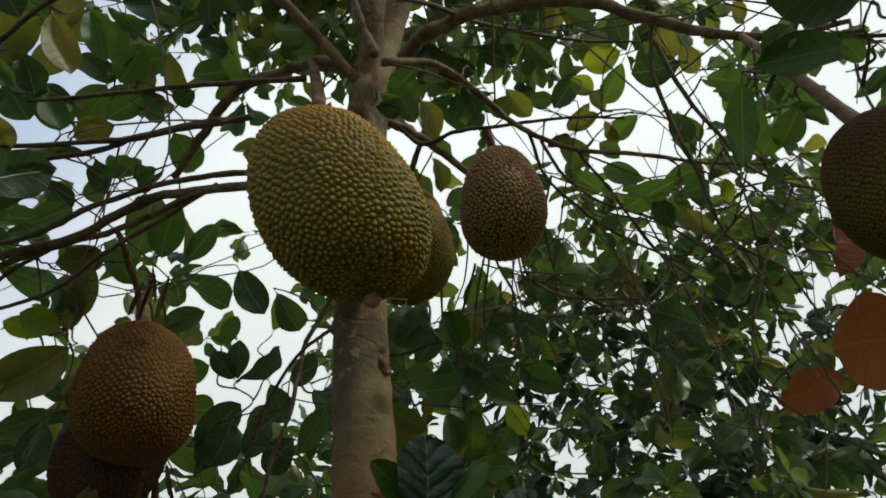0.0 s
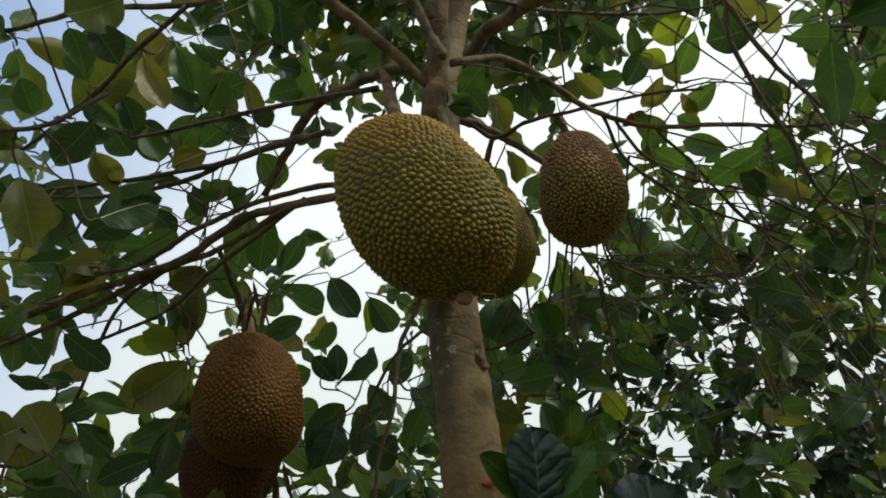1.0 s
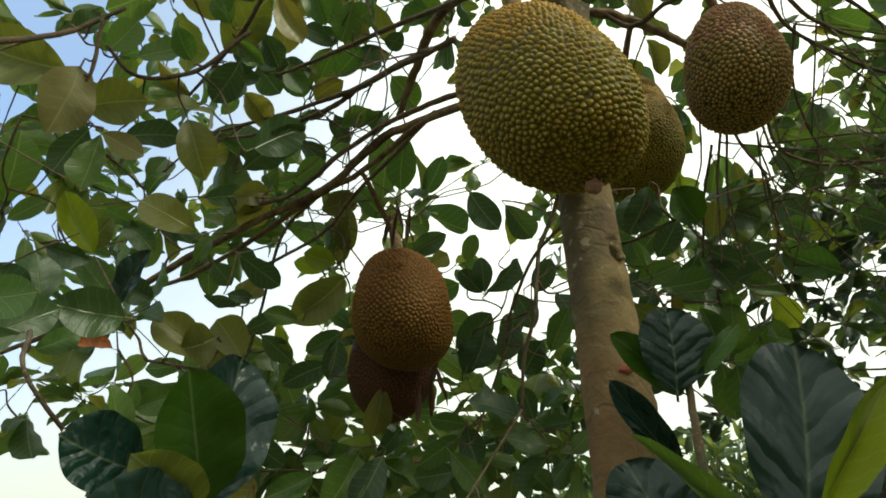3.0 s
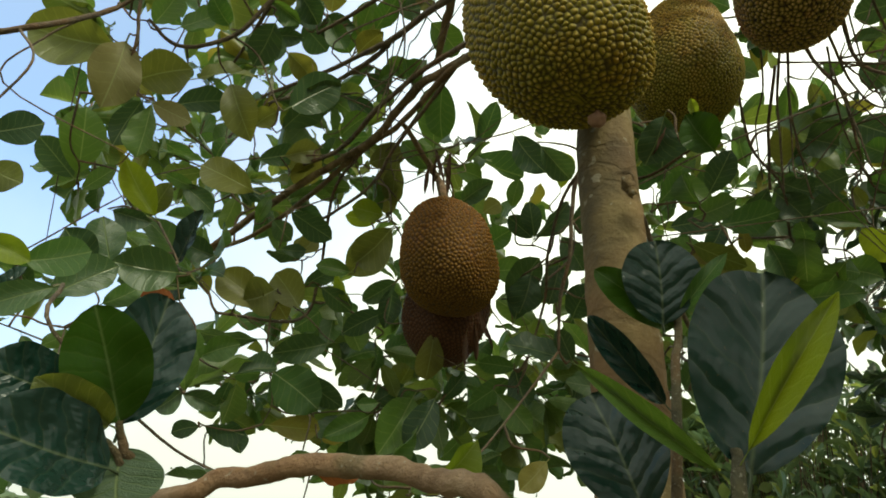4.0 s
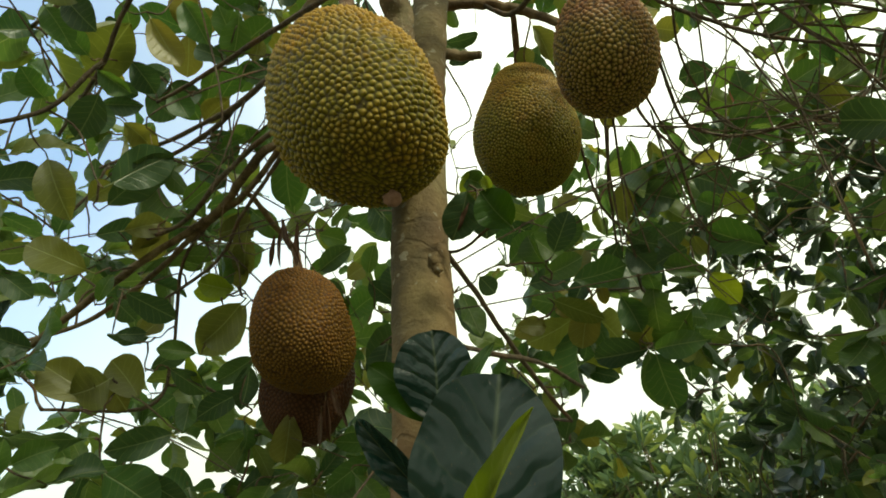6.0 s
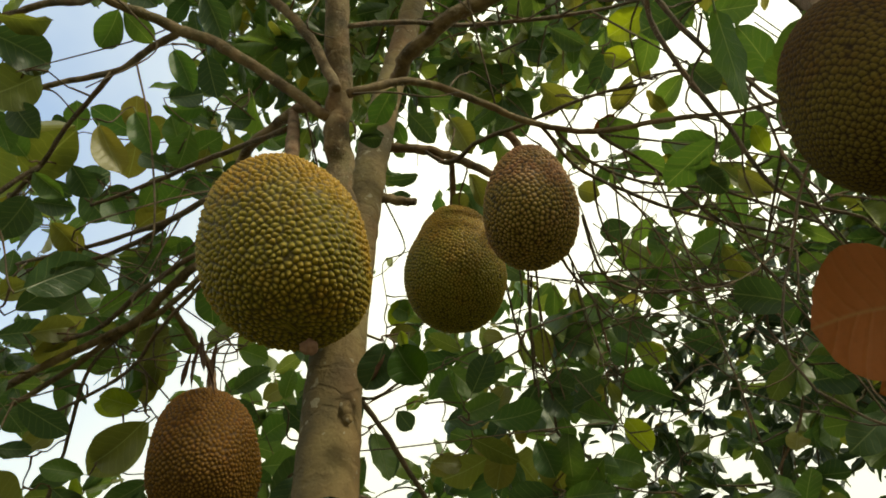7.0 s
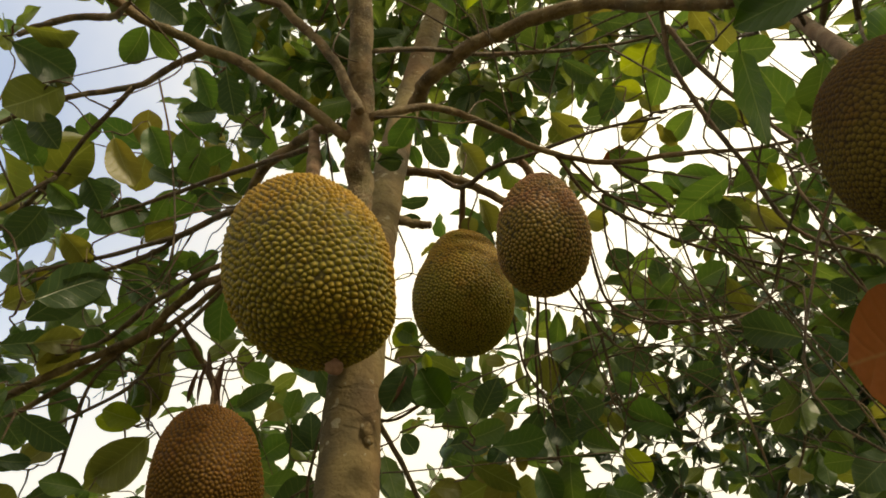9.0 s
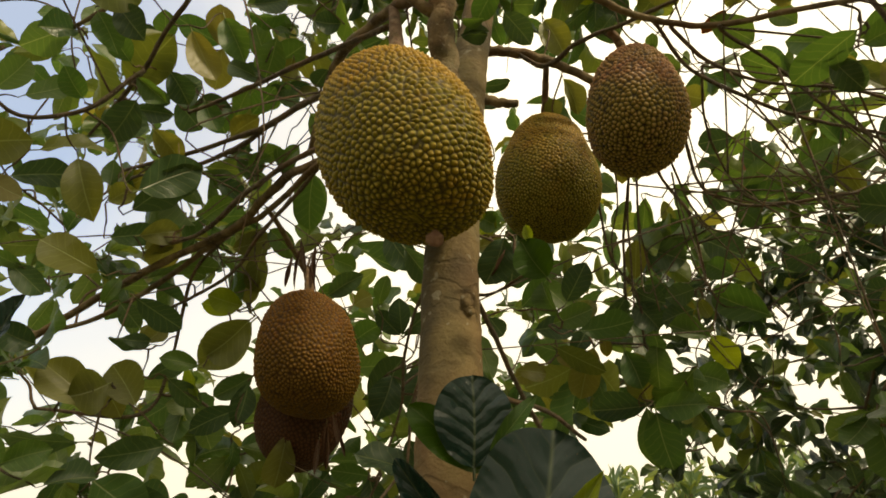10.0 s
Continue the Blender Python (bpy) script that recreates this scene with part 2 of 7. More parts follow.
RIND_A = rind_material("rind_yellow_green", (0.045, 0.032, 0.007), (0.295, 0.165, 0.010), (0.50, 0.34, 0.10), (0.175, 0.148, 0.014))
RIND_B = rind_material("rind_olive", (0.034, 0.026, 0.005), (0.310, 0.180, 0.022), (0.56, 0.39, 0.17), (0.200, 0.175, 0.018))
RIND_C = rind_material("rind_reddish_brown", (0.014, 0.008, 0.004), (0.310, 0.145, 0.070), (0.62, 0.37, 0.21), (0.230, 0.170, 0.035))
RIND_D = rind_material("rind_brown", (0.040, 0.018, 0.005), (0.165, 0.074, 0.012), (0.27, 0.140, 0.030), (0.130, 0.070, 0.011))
# brown darkened to stand for the leaf shade that falls on this fruit
RIND_E_SHADED = rind_material("rind_shaded_brown", (0.020, 0.010, 0.003), (0.072, 0.037, 0.007), (0.110, 0.064, 0.012), (0.110, 0.078, 0.012), rough=0.85)
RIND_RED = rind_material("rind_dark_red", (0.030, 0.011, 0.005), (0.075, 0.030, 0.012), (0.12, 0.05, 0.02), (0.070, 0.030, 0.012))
STALK = bark_material("fruit_stalk", (0.17, 0.095, 0.055), (0.28, 0.170, 0.105), (0.34, 0.235, 0.15), 60, 0.8)


def plain_material(name, a, b, scale, rough=0.9):
    m, nt, nodes, links, bsdf = material(name)
    links.new(ramp_node(nt, noise_node(nt, scale, 6, 0.65), [(0.35, a), (0.65, b)]), bsdf.inputs["Base Color"])
    bsdf.inputs["Roughness"].default_value = rough
    return m


GROUND = plain_material("ground_grass", (0.05, 0.055, 0.02), (0.11, 0.09, 0.05), 0.9)
FAR_WOOD = plain_material("far_wood", (0.045, 0.075, 0.035), (0.085, 0.12, 0.06), 0.35)
RED_SCAR = plain_material("red_scar", (0.20, 0.045, 0.025), (0.32, 0.10, 0.06), 60)


# ---- building helpers ----
def link_mesh(name, verts, faces, mat, parent=None, smooth=True, label=""):
    me = bpy.data.meshes.new(name)
    me.from_pydata([tuple(v) for v in verts], [], faces)
    me.materials.append(mat)
    if smooth:
        me.polygons.foreach_set("use_smooth", [True] * len(me.polygons))
    me.update()
    ob = new(name, me)
    if parent is not None:
        ob.parent = parent
    if label:
        tagged(ob, label)
    return ob


def thing(name, at, label, category, group="", kind=""):
    ob = new(name)
    ob.location = at
    ob.empty_display_size = 0.05
    tagged(ob, label, category, group, kind)
    return ob


def held(ob, parent):
    """Make ob a part of parent, staying where it is."""
    ob.parent = parent
    ob.matrix_parent_inverse = Matrix.Translation(parent.location).inverted()
    return ob


def glide(points, per):
    """A smooth line (Catmull-Rom) through rows of numbers."""
    p = np.array(points, float)
    p = np.vstack([2 * p[0] - p[1], p, 2 * p[-1] - p[-2]])
    rows = []
    for i in range(1, len(p) - 2):
        a, b, c, d = p[i - 1:i + 3]
        for s in np.linspace(0, 1, per, endpoint=False):
            rows.append(0.5 * (2 * b + (c - a) * s + (2 * a - 5 * b + 4 * c - d) * s * s + (3 * b - a - 3 * c + d) * s ** 3))
    rows.append(p[-2])
    return np.array(rows)


def tube_data(line, sides, rough=0.06, seed=0):
    """Vertices and faces of an uneven round tube along rows of x, y, z, radius, closed at both ends."""
    rnd = np.random.RandomState(seed)
    n = len(line)
    way = np.gradient(line[:, :3], axis=0)
    way /= np.linalg.norm(way, axis=1)[:, None] + 1e-9
    side = np.cross(way[0], (0.3, 0.5, 0.81))
    verts, faces = [], []
    lumps = 1 + rough * rnd.randn(n, sides)
    lumps = (lumps + np.roll(lumps, 1, 1) + np.roll(lumps, -1, 1)) / 3
    ang = np.arange(sides) * 2 * math.pi / sides
    for i in range(n):
        side = side - way[i] * (side @ way[i])
        side /= np.linalg.norm(side) + 1e-9
        up = np.cross(way[i], side)
        r = line[i, 3] * lumps[i]
        ring = line[i, :3] + (np.cos(ang) * r)[:, None] * side + (np.sin(ang) * r)[:, None] * up
        verts.extend(ring)
    for i in range(n - 1):
        for j in range(sides):
            k = (j + 1) % sides
            faces.append((i * sides + j, i * sides + k, (i + 1) * sides + k, (i + 1) * sides + j))
    faces.append(tuple(range(sides - 1, -1, -1)))
    faces.append(tuple(range((n - 1) * sides, n * sides)))
    return verts, faces


LIMB_NODES = []


def branch(tree, name, rows, mat=None, sides=9, nodes=True):
    line = glide(rows, 7)
    rnd = np.random.RandomState(len(LIMB_NODES) % 9973)
    wob = rnd.randn(len(line), 3)
    wob = (wob + np.roll(wob, 1, 0) + np.roll(wob, 2, 0)) / 3
    line[1:-1, :3] += (wob * line[:, 3:4] * 0.28)[1:-1]
    if nodes:
        LIMB_NODES.extend([tuple(r) for r in line])
    big = max(r[3] for r in rows)
    if mat is None:
        mat = BARK_LIMB if big > 0.0075 else BARK_TWIG
    verts, faces = tube_data(line, sides if big > 0.0075 else 6, 0.12, len(LIMB_NODES) % 9973)
    return held(link_mesh(name, verts, faces, mat), tree)


# leaf blades: unit length along y, unit width along x, several habits of fold and curl
ALONG, ACROSS = 11, 5


def blade(seed, pointed, round_end=False, along=ALONG):
    """Rows of points and uv of a blade, broadest past the middle, folded along the midrib, curled and waved."""
    rnd = random.Random(seed)
    fold, curl, wave, twist = rnd.uniform(0.05, 0.48), rnd.uniform(-0.55, 0.3), rnd.uniform(0.01, 0.045), rnd.uniform(-0.5, 0.5)
    peak, full = rnd.uniform(0.48, 0.66), rnd.uniform(0.55, 0.76)
    if round_end:
        full = 0.52
    phase, skew = rnd.uniform(0, 6), rnd.uniform(-0.06, 0.06)
    pts, uv = [], []
    for i in range(along):
        s = i / (along - 1)
        q = s / peak * 0.5 if s < peak else 0.5 + (s - peak) / (1 - peak) * 0.5
        half = 0.5 * math.sin(math.pi * min(max(q, 0), 1)) ** (0.90 if pointed else full)
        half = max(half, 0.012 if i else 0.02)
        for j in range(ACROSS):
            u = (j / (ACROSS - 1) - 0.5) * 2
            x = u * half + skew * math.sin(math.pi * s)
            z = fold * abs(u) * half + curl * ((s - 0.5) ** 2 - 0.25) + wave * math.sin(phase + s * 15 + u * 2) * abs(u)
            z += twist * u * half * s
            pts.append((x, s, z))
            uv.append((0.5 + u * half, s))
    return np.array(pts), np.array(uv)


# the leaf stalk: a thin three-sided tube behind the blade
STALK_RING = [(math.cos(a), math.sin(a)) for a in (0.5, 2.6, 4.7)]


def leaf_template(seed, pointed=False, round_end=False):
    along = 31 if round_end else ALONG
    pts, uv = blade(seed, pointed, round_end, along)
    k = len(pts)
    faces = [(i * ACROSS + j, i * ACROSS + j + 1, (i + 1) * ACROSS + j + 1, (i + 1) * ACROSS + j) for i in range(along - 1) for j in range(ACROSS - 1)]
    extra = []
    for y, z in ((0.03, 0.0), (-0.13, -0.03)):
        extra += [(cx * 0.022, y, z + cz * 0.012) for cx, cz in STALK_RING]
    faces += [(k + a, k + (a + 1) % 3, k + 3 + (a + 1) % 3, k + 3 + a) for a in range(3)]
    return np.vstack([pts, extra]), np.vstack([uv, [(0.5, 0.0)] * 6]), faces


TEMPLATES = [leaf_template(100 + n) for n in range(16)]
# broad, gently folded blades of young shoots
BROAD = [leaf_template(n, False, True) for n in (126, 275, 320, 506)]
LANCES = [leaf_template(300 + n, True) for n in range(6)]


def leaf_mesh(template, mat):
    pts, uv, faces = template
    me = bpy.data.meshes.new("leaf")
    me.from_pydata([tuple(p) for p in pts], [], faces)
    me.materials.append(mat)
    me.polygons.foreach_set("use_smooth", [True] * len(me.polygons))
    layer = me.uv_layers.new(name="blade")
    idx = np.empty(len(me.loops), dtype=np.int32)
    me.loops.foreach_get("vertex_index", idx)
    layer.data.foreach_set("uv", uv[idx].ravel())
    me.update()
    return me


LEAF_MESHES = {}


def leaf_axes(base, tip, normal):
    y = np.array(tip, float) - base
    length = np.linalg.norm(y)
    y /= length
    x = np.cross(y, normal)
    x /= np.linalg.norm(x) + 1e-9
    return x, y, np.cross(x, y), length


def leaf_object(parent, base, tip, normal, width, tone, pick=None, lance=False, broad=False):
    """One leaf as an object of its own, on one of the shared blades."""
    pool = LANCES if lance else BROAD if broad else TEMPLATES
    pick = random.randrange(len(pool)) if pick is None else pick
    key = (tone, pick, lance, broad)
    if key not in LEAF_MESHES:
        LEAF_MESHES[key] = leaf_mesh(pool[pick], LEAF[tone])
    x, y, z, length = leaf_axes(base, tip, normal)
    ob = new("leaf", LEAF_MESHES[key])
    rot = Matrix((x * width, y * length, z * length)).transposed().to_4x4()
    ob.matrix_world = Matrix.Translation(base) @ rot
    return held(ob, parent)


def leaf_cloud(name, rows, pool, mat, parent, label=""):
    """Many leaves joined into one mesh: rows of base, tip, normal, width."""
    verts, uvs, faces = [], [], []
    count = 0
    for n, (base, tip, normal, width) in enumerate(rows):
        pts, uv, fs = pool[n % len(pool)]
        x, y, z, length = leaf_axes(base, tip, normal)
        verts.append(np.array(base) + pts[:, :1] * width * x + pts[:, 1:2] * length * y + pts[:, 2:] * length * z)
        uvs.append(uv)
        faces.extend([tuple(count + i for i in f) for f in fs])
        count += len(pts)
    verts, uvs = np.vstack(verts), np.vstack(uvs)
    me = bpy.data.meshes.new(name)
    me.from_pydata(verts.tolist(), [], faces)
    me.materials.append(mat)
    me.polygons.foreach_set("use_smooth", [True] * len(me.polygons))
    layer = me.uv_layers.new(name="blade")
    idx = np.empty(len(me.loops), dtype=np.int32)
    me.loops.foreach_get("vertex_index", idx)
    layer.data.foreach_set("uv", uvs[idx].ravel())
    me.update()
    ob = held(new(name, me), parent)
    return tagged(ob, label, kind="stuff")


def unit(v):
    v = np.array(v, float)
    return v / (np.linalg.norm(v) + 1e-9)


def spray_leaves(rnd, at, way, count, size, droop=0.25, slim=0.46):
    """The leaves round the end of a twig: rows of base, tip, normal, width."""
    rows = []
    way = unit(way)
    a = unit(np.cross(way, (0.2, 0.1, 1)))
    b = np.cross(way, a)
    turn = rnd.uniform(0, 6.28)
    for k in range(count):
        ang = turn + k * 2.4 + rnd.uniform(-0.4, 0.4)
        out = math.cos(ang) * a + math.sin(ang) * b
        opening = rnd.uniform(0.55, 1.35)
        d = unit(way * math.cos(opening) + out * math.sin(opening) + np.array((0, 0, -droop)) * rnd.uniform(0, 1.6))
        base = np.array(at) - way * size * 0.25 * rnd.uniform(0, 1.6) + d * size * 0.16
        length = size * rnd.uniform(0.72, 1.2)
        n = unit(np.cross(d, np.cross(way + np.array((0, 0, 0.7)), d)) + 0.55 * rnd.normal(size=3))
        rows.append((base, base + d * length, n, length * slim * rnd.uniform(0.85, 1.15)))
    return rows


# ---- ground and distance ----
def build_ground():
    n, half = 60, 900.0
    rnd = random.Random(4)
    verts, faces = [], []
    g = [half * math.copysign(abs(s) ** 2.2, s) for s in np.linspace(-1, 1, n)]
    for y in g:
        for x in g:
            far = min(1, max(0, (math.hypot(x, y) - 3) / 25))
            verts.append((x, y, 0.25 * far * noise.noise((x * 0.08, y * 0.08, 0))))
    for i in range(n - 1):
        for j in range(n - 1):
            faces.append((i * n + j, i * n + j + 1, (i + 1) * n + j + 1, (i + 1) * n + j))
    tagged(link_mesh("ground", verts, faces, GROUND), "grassy earth under the trees", "ground", kind="structure")


def build_far_woods():
    """A low line of trees on the horizon, as uneven rounded clumps."""
    rnd = random.Random(8)
    bm = bmesh.new()
    for k in range(520):
        ang = rnd.uniform(0, 2 * math.pi)
        d = rnd.uniform(190, 260)
        r = rnd.uniform(1.2, 3.2)
        m = Matrix.LocRotScale((math.cos(ang) * d, math.sin(ang) * d, rnd.uniform(0.4, 2.0)), Euler((0, 0, ang)), (r * 1.6, r * 1.8, r * 0.9))
        got = bmesh.ops.create_icosphere(bm, subdivisions=2, radius=1, matrix=m)
        for v in got["verts"]:
            v.co += Vector((rnd.uniform(-1, 1), rnd.uniform(-1, 1), rnd.uniform(-1, 1))) * 0.35
    me = bpy.data.meshes.new("far_woods")
    bm.to_mesh(me)
    bm.free()
    me.materials.append(FAR_WOOD)
    tagged(new("far_woods", me), "low green line of distant woods on the horizon", "woods", kind="stuff")


build_ground()
build_far_woods()

# ---- the jackfruit tree ----
jack = thing("jackfruit_tree", (0.02, 1.05, 0), "jackfruit tree with a grey-brown trunk, thin limbs and glossy green leaves", "tree")


def build_trunk():
    rows = [(0.06, 1.05, -0.05, 0.085), (0.055, 1.05, 0.5, 0.064), (0.05, 1.05, 1.1, 0.056), (0.031, 1.050, 1.60, 0.052), (0.016, 1.050, 1.80, 0.0485), (0.001, 1.050, 1.95, 0.0458),
            (-0.015, 1.050, 2.10, 0.0445), (-0.033, 1.051, 2.25, 0.0438), (-0.049, 1.058, 2.45, 0.043), (-0.060, 1.068, 2.65, 0.040), (-0.068, 1.080, 2.85, 0.0375), (-0.068, 1.090, 3.10, 0.0365),
            (-0.040, 1.085, 3.35, 0.0355), (0.015, 1.050, 3.60, 0.033), (0.100, 1.020, 3.950, 0.030), (0.150, 1.000, 4.400, 0.022), (0.180, 1.000, 4.900, 0.012)]
    line = glide(rows, 8)
    verts, faces = tube_data(line, 28, 0.035, 3)
    LIMB_NODES.extend([tuple(r) for r in line[90:]])
    return held(link_mesh("trunk", verts, faces, BARK_TRUNK, None, True, "spotted grey-brown trunk"), jack)


trunk = build_trunk()
branch(jack, "stem", [(-0.043, 1.071, 2.367, 0.0331), (-0.046, 1.033, 2.522, 0.0283), (-0.047, 0.974, 2.705, 0.0259), (-0.032, 0.911, 2.810, 0.0260), (-0.003, 0.826, 2.974, 0.0249), (0.045, 0.642, 3.255, 0.0231), (0.100, 0.500, 3.620, 0.0210), (0.150, 0.350, 4.000, 0.0150)], BARK_LIMB, 16)
branch(jack, "limb", [(0.010, 1.020, 1.500, 0.0160), (0.012, 0.860, 1.620, 0.0143), (0.023, 0.778, 1.732, 0.0111), (-0.042, 0.766, 1.749, 0.0106), (-0.124, 0.753, 1.758, 0.0108), (-0.191, 0.721, 1.747, 0.0102), (-0.261, 0.701, 1.730, 0.0097), (-0.323, 0.675, 1.705, 0.0087), (-0.652, 0.676, 1.640, 0.0089)], BARK_LOW, 14, nodes=False)
branch(jack, "limb", [(-0.049, 0.908, 2.795, 0.0117), (-0.136, 0.810, 2.863, 0.0113), (-0.223, 0.728, 2.922, 0.0116), (-0.302, 0.663, 2.959, 0.0112), (-0.375, 0.570, 2.966, 0.0100), (-0.405, 0.429, 2.929, 0.0071), (-0.459, 0.326, 2.922, 0.0056)])
branch(jack, "limb", [(-0.295, 0.676, 2.956, 0.0081), (-0.416, 0.686, 2.989, 0.0075), (-0.556, 0.698, 3.032, 0.0074), (-0.810, 0.657, 3.078, 0.0067), (-1.070, 0.645, 3.098, 0.0057)])
branch(jack, "twig", [(-0.562, 0.697, 3.029, 0.0067), (-0.699, 0.729, 2.939, 0.0054), (-0.827, 0.768, 2.867, 0.0054), (-0.983, 0.791, 2.777, 0.0041)])
branch(jack, "limb", [(-0.000, 0.864, 2.804, 0.0097), (-0.025, 0.841, 2.868, 0.0110), (-0.058, 0.790, 2.952, 0.0108), (-0.118, 0.733, 3.042, 0.0103), (-0.198, 0.646, 3.140, 0.0090), (-0.311, 0.541, 3.293, 0.0080), (-0.361, 0.455, 3.363, 0.0065)])
branch(jack, "twig", [(-0.148, 0.694, 3.076, 0.0057), (-0.261, 0.609, 3.094, 0.0050), (-0.396, 0.536, 3.078, 0.0050), (-0.618, 0.484, 3.134, 0.0039)])
branch(jack, "twig", [(-0.337, 0.529, 2.916, 0.0044), (-0.455, 0.543, 2.987, 0.0078), (-0.564, 0.513, 3.021, 0.0074), (-0.737, 0.497, 3.064, 0.0059)])
branch(jack, "limb", [(0.009, 0.885, 2.808, 0.0087), (0.103, 0.947, 2.883, 0.0080), (0.173, 1.051, 2.929, 0.0079), (0.241, 1.152, 2.945, 0.0076), (0.314, 1.210, 2.926, 0.0070), (0.403, 1.242, 2.894, 0.0063), (0.539, 1.240, 2.849, 0.0054), (0.652, 1.176, 2.719, 0.0037), (0.731, 1.128, 2.647, 0.0026)])
branch(jack, "limb", [(0.010, 1.025, 3.055, 0.0181), (0.063, 0.982, 3.056, 0.0176), (0.175, 0.954, 3.087, 0.0181), (0.273, 0.959, 3.110, 0.0173), (0.435, 0.965, 3.101, 0.0154), (0.556, 0.979, 3.016, 0.0132), (0.688, 0.987, 2.908, 0.0110), (0.791, 0.955, 2.814, 0.0074), (0.857, 0.893, 2.734, 0.0044)])
branch(jack, "limb", [(-0.128, 1.219, 3.118, 0.0133), (-0.058, 1.270, 3.126, 0.0134), (-0.003, 1.318, 3.129, 0.0136), (0.055, 1.365, 3.103, 0.0119), (0.126, 1.411, 3.047, 0.0094)])
branch(jack, "twig", [(-0.057, 1.267, 3.128, 0.0063), (0.009, 1.298, 3.068, 0.0069), (0.110, 1.273, 3.071, 0.0060), (0.222, 1.261, 3.053, 0.0051), (0.388, 1.209, 2.982, 0.0040), (0.533, 1.209, 2.950, 0.0031)])
branch(jack, "twig", [(0.296, 1.204, 2.931, 0.0052), (0.328, 1.339, 2.926, 0.0048), (0.406, 1.465, 2.936, 0.0050), (0.530, 1.585, 2.909, 0.0044), (0.713, 1.620, 2.789, 0.0033)])
branch(jack, "twig", [(0.323, 1.219, 2.918, 0.0045), (0.372, 1.304, 2.877, 0.0046), (0.462, 1.393, 2.857, 0.0039), (0.614, 1.437, 2.794, 0.0038), (0.774, 1.523, 2.697, 0.0030)])
branch(jack, "twig", [(0.410, 1.230, 2.876, 0.0044), (0.421, 1.260, 2.874, 0.0044), (0.494, 1.371, 2.863, 0.0039), (0.588, 1.509, 2.787, 0.0039), (0.722, 1.637, 2.747, 0.0033)])
branch(jack, "twig", [(0.263, 1.668, 3.105, 0.0051), (0.257, 1.807, 3.018, 0.0052), (0.304, 1.848, 2.957, 0.0050), (0.404, 1.868, 2.910, 0.0049), (0.626, 1.845, 2.860, 0.0039)])
branch(jack, "twig", [(0.587, 0.989, 3.001, 0.0054), (0.571, 1.055, 2.894, 0.0051), (0.603, 1.135, 2.775, 0.0050), (0.633, 1.186, 2.696, 0.0043), (0.674, 1.269, 2.590, 0.0036), (0.768, 1.298, 2.511, 0.0028)])
branch(jack, "twig", [(0.584, 1.015, 2.961, 0.0059), (0.616, 1.066, 2.857, 0.0050), (0.668, 1.111, 2.742, 0.0042), (0.710, 1.123, 2.621, 0.0033), (0.745, 1.026, 2.450, 0.0023), (0.769, 0.939, 2.328, 0.0016)])
branch(jack, "twig", [(0.670, 1.116, 2.720, 0.0026), (0.679, 1.128, 2.636, 0.0024), (0.676, 1.140, 2.531, 0.0023), (0.696, 1.128, 2.414, 0.0016)])
branch(jack, "twig", [(0.857, 0.893, 2.734, 0.0026), (0.719, 0.807, 2.449, 0.0020), (0.686, 0.786, 2.313, 0.0017), (0.687, 0.788, 2.249, 0.0015), (0.715, 0.815, 2.234, 0.0013)])
branch(jack, "limb", [(0.791, 0.955, 2.814, 0.0054), (0.837, 0.960, 2.865, 0.0056), (0.817, 1.128, 2.870, 0.0061)])
branch(jack, "twig", [(0.037, 0.814, 2.933, 0.0053), (0.098, 0.882, 3.019, 0.0056), (0.206, 1.004, 3.133, 0.0054), (0.324, 1.083, 3.195, 0.0049), (0.493, 1.161, 3.244, 0.0043), (0.645, 1.215, 3.294, 0.0036)])
branch(jack, "twig", [(0.115, 1.594, 2.864, 0.0038), (0.060, 1.715, 2.782, 0.0039), (0.020, 1.837, 2.681, 0.0040)])
branch(jack, "twig", [(0.235, 1.401, 3.138, 0.0047), (0.164, 1.718, 3.045, 0.0052), (0.214, 1.863, 2.941, 0.0052), (0.217, 1.944, 2.810, 0.0042)])
branch(jack, "twig", [(-0.001, 1.697, 2.972, 0.0043), (-0.019, 1.852, 2.852, 0.0043), (0.030, 1.923, 2.744, 0.0043), (0.022, 1.991, 2.618, 0.0041)])
branch(jack, "limb", [(-0.048, 0.917, 2.525, 0.0081), (-0.373, 1.034, 2.666, 0.0101), (-0.567, 1.075, 2.710, 0.0106), (-0.766, 1.134, 2.674, 0.0106), (-1.005, 1.137, 2.641, 0.0104), (-1.283, 1.117, 2.562, 0.0106), (-1.574, 1.073, 2.410, 0.0093), (-1.961, 0.938, 2.212, 0.0067)])
branch(jack, "limb", [(-0.399, 1.042, 2.676, 0.0068), (-0.660, 1.129, 2.680, 0.0079), (-0.813, 1.145, 2.668, 0.0078), (-1.096, 1.179, 2.614, 0.0079), (-1.379, 1.164, 2.526, 0.0070), (-1.720, 1.094, 2.500, 0.0061)])
branch(jack, "limb", [(-0.109, 0.952, 2.558, 0.0055), (-0.308, 1.014, 2.680, 0.0067), (-0.495, 1.041, 2.713, 0.0067), (-0.690, 1.071, 2.702, 0.0067), (-0.864, 1.105, 2.663, 0.0063), (-1.066, 1.092, 2.659, 0.0060)])
branch(jack, "twig", [(-0.380, 1.040, 2.687, 0.0051), (-0.529, 1.095, 2.659, 0.0055), (-0.688, 1.147, 2.621, 0.0052), (-0.835, 1.204, 2.579, 0.0048), (-1.058, 1.206, 2.524, 0.0042)])
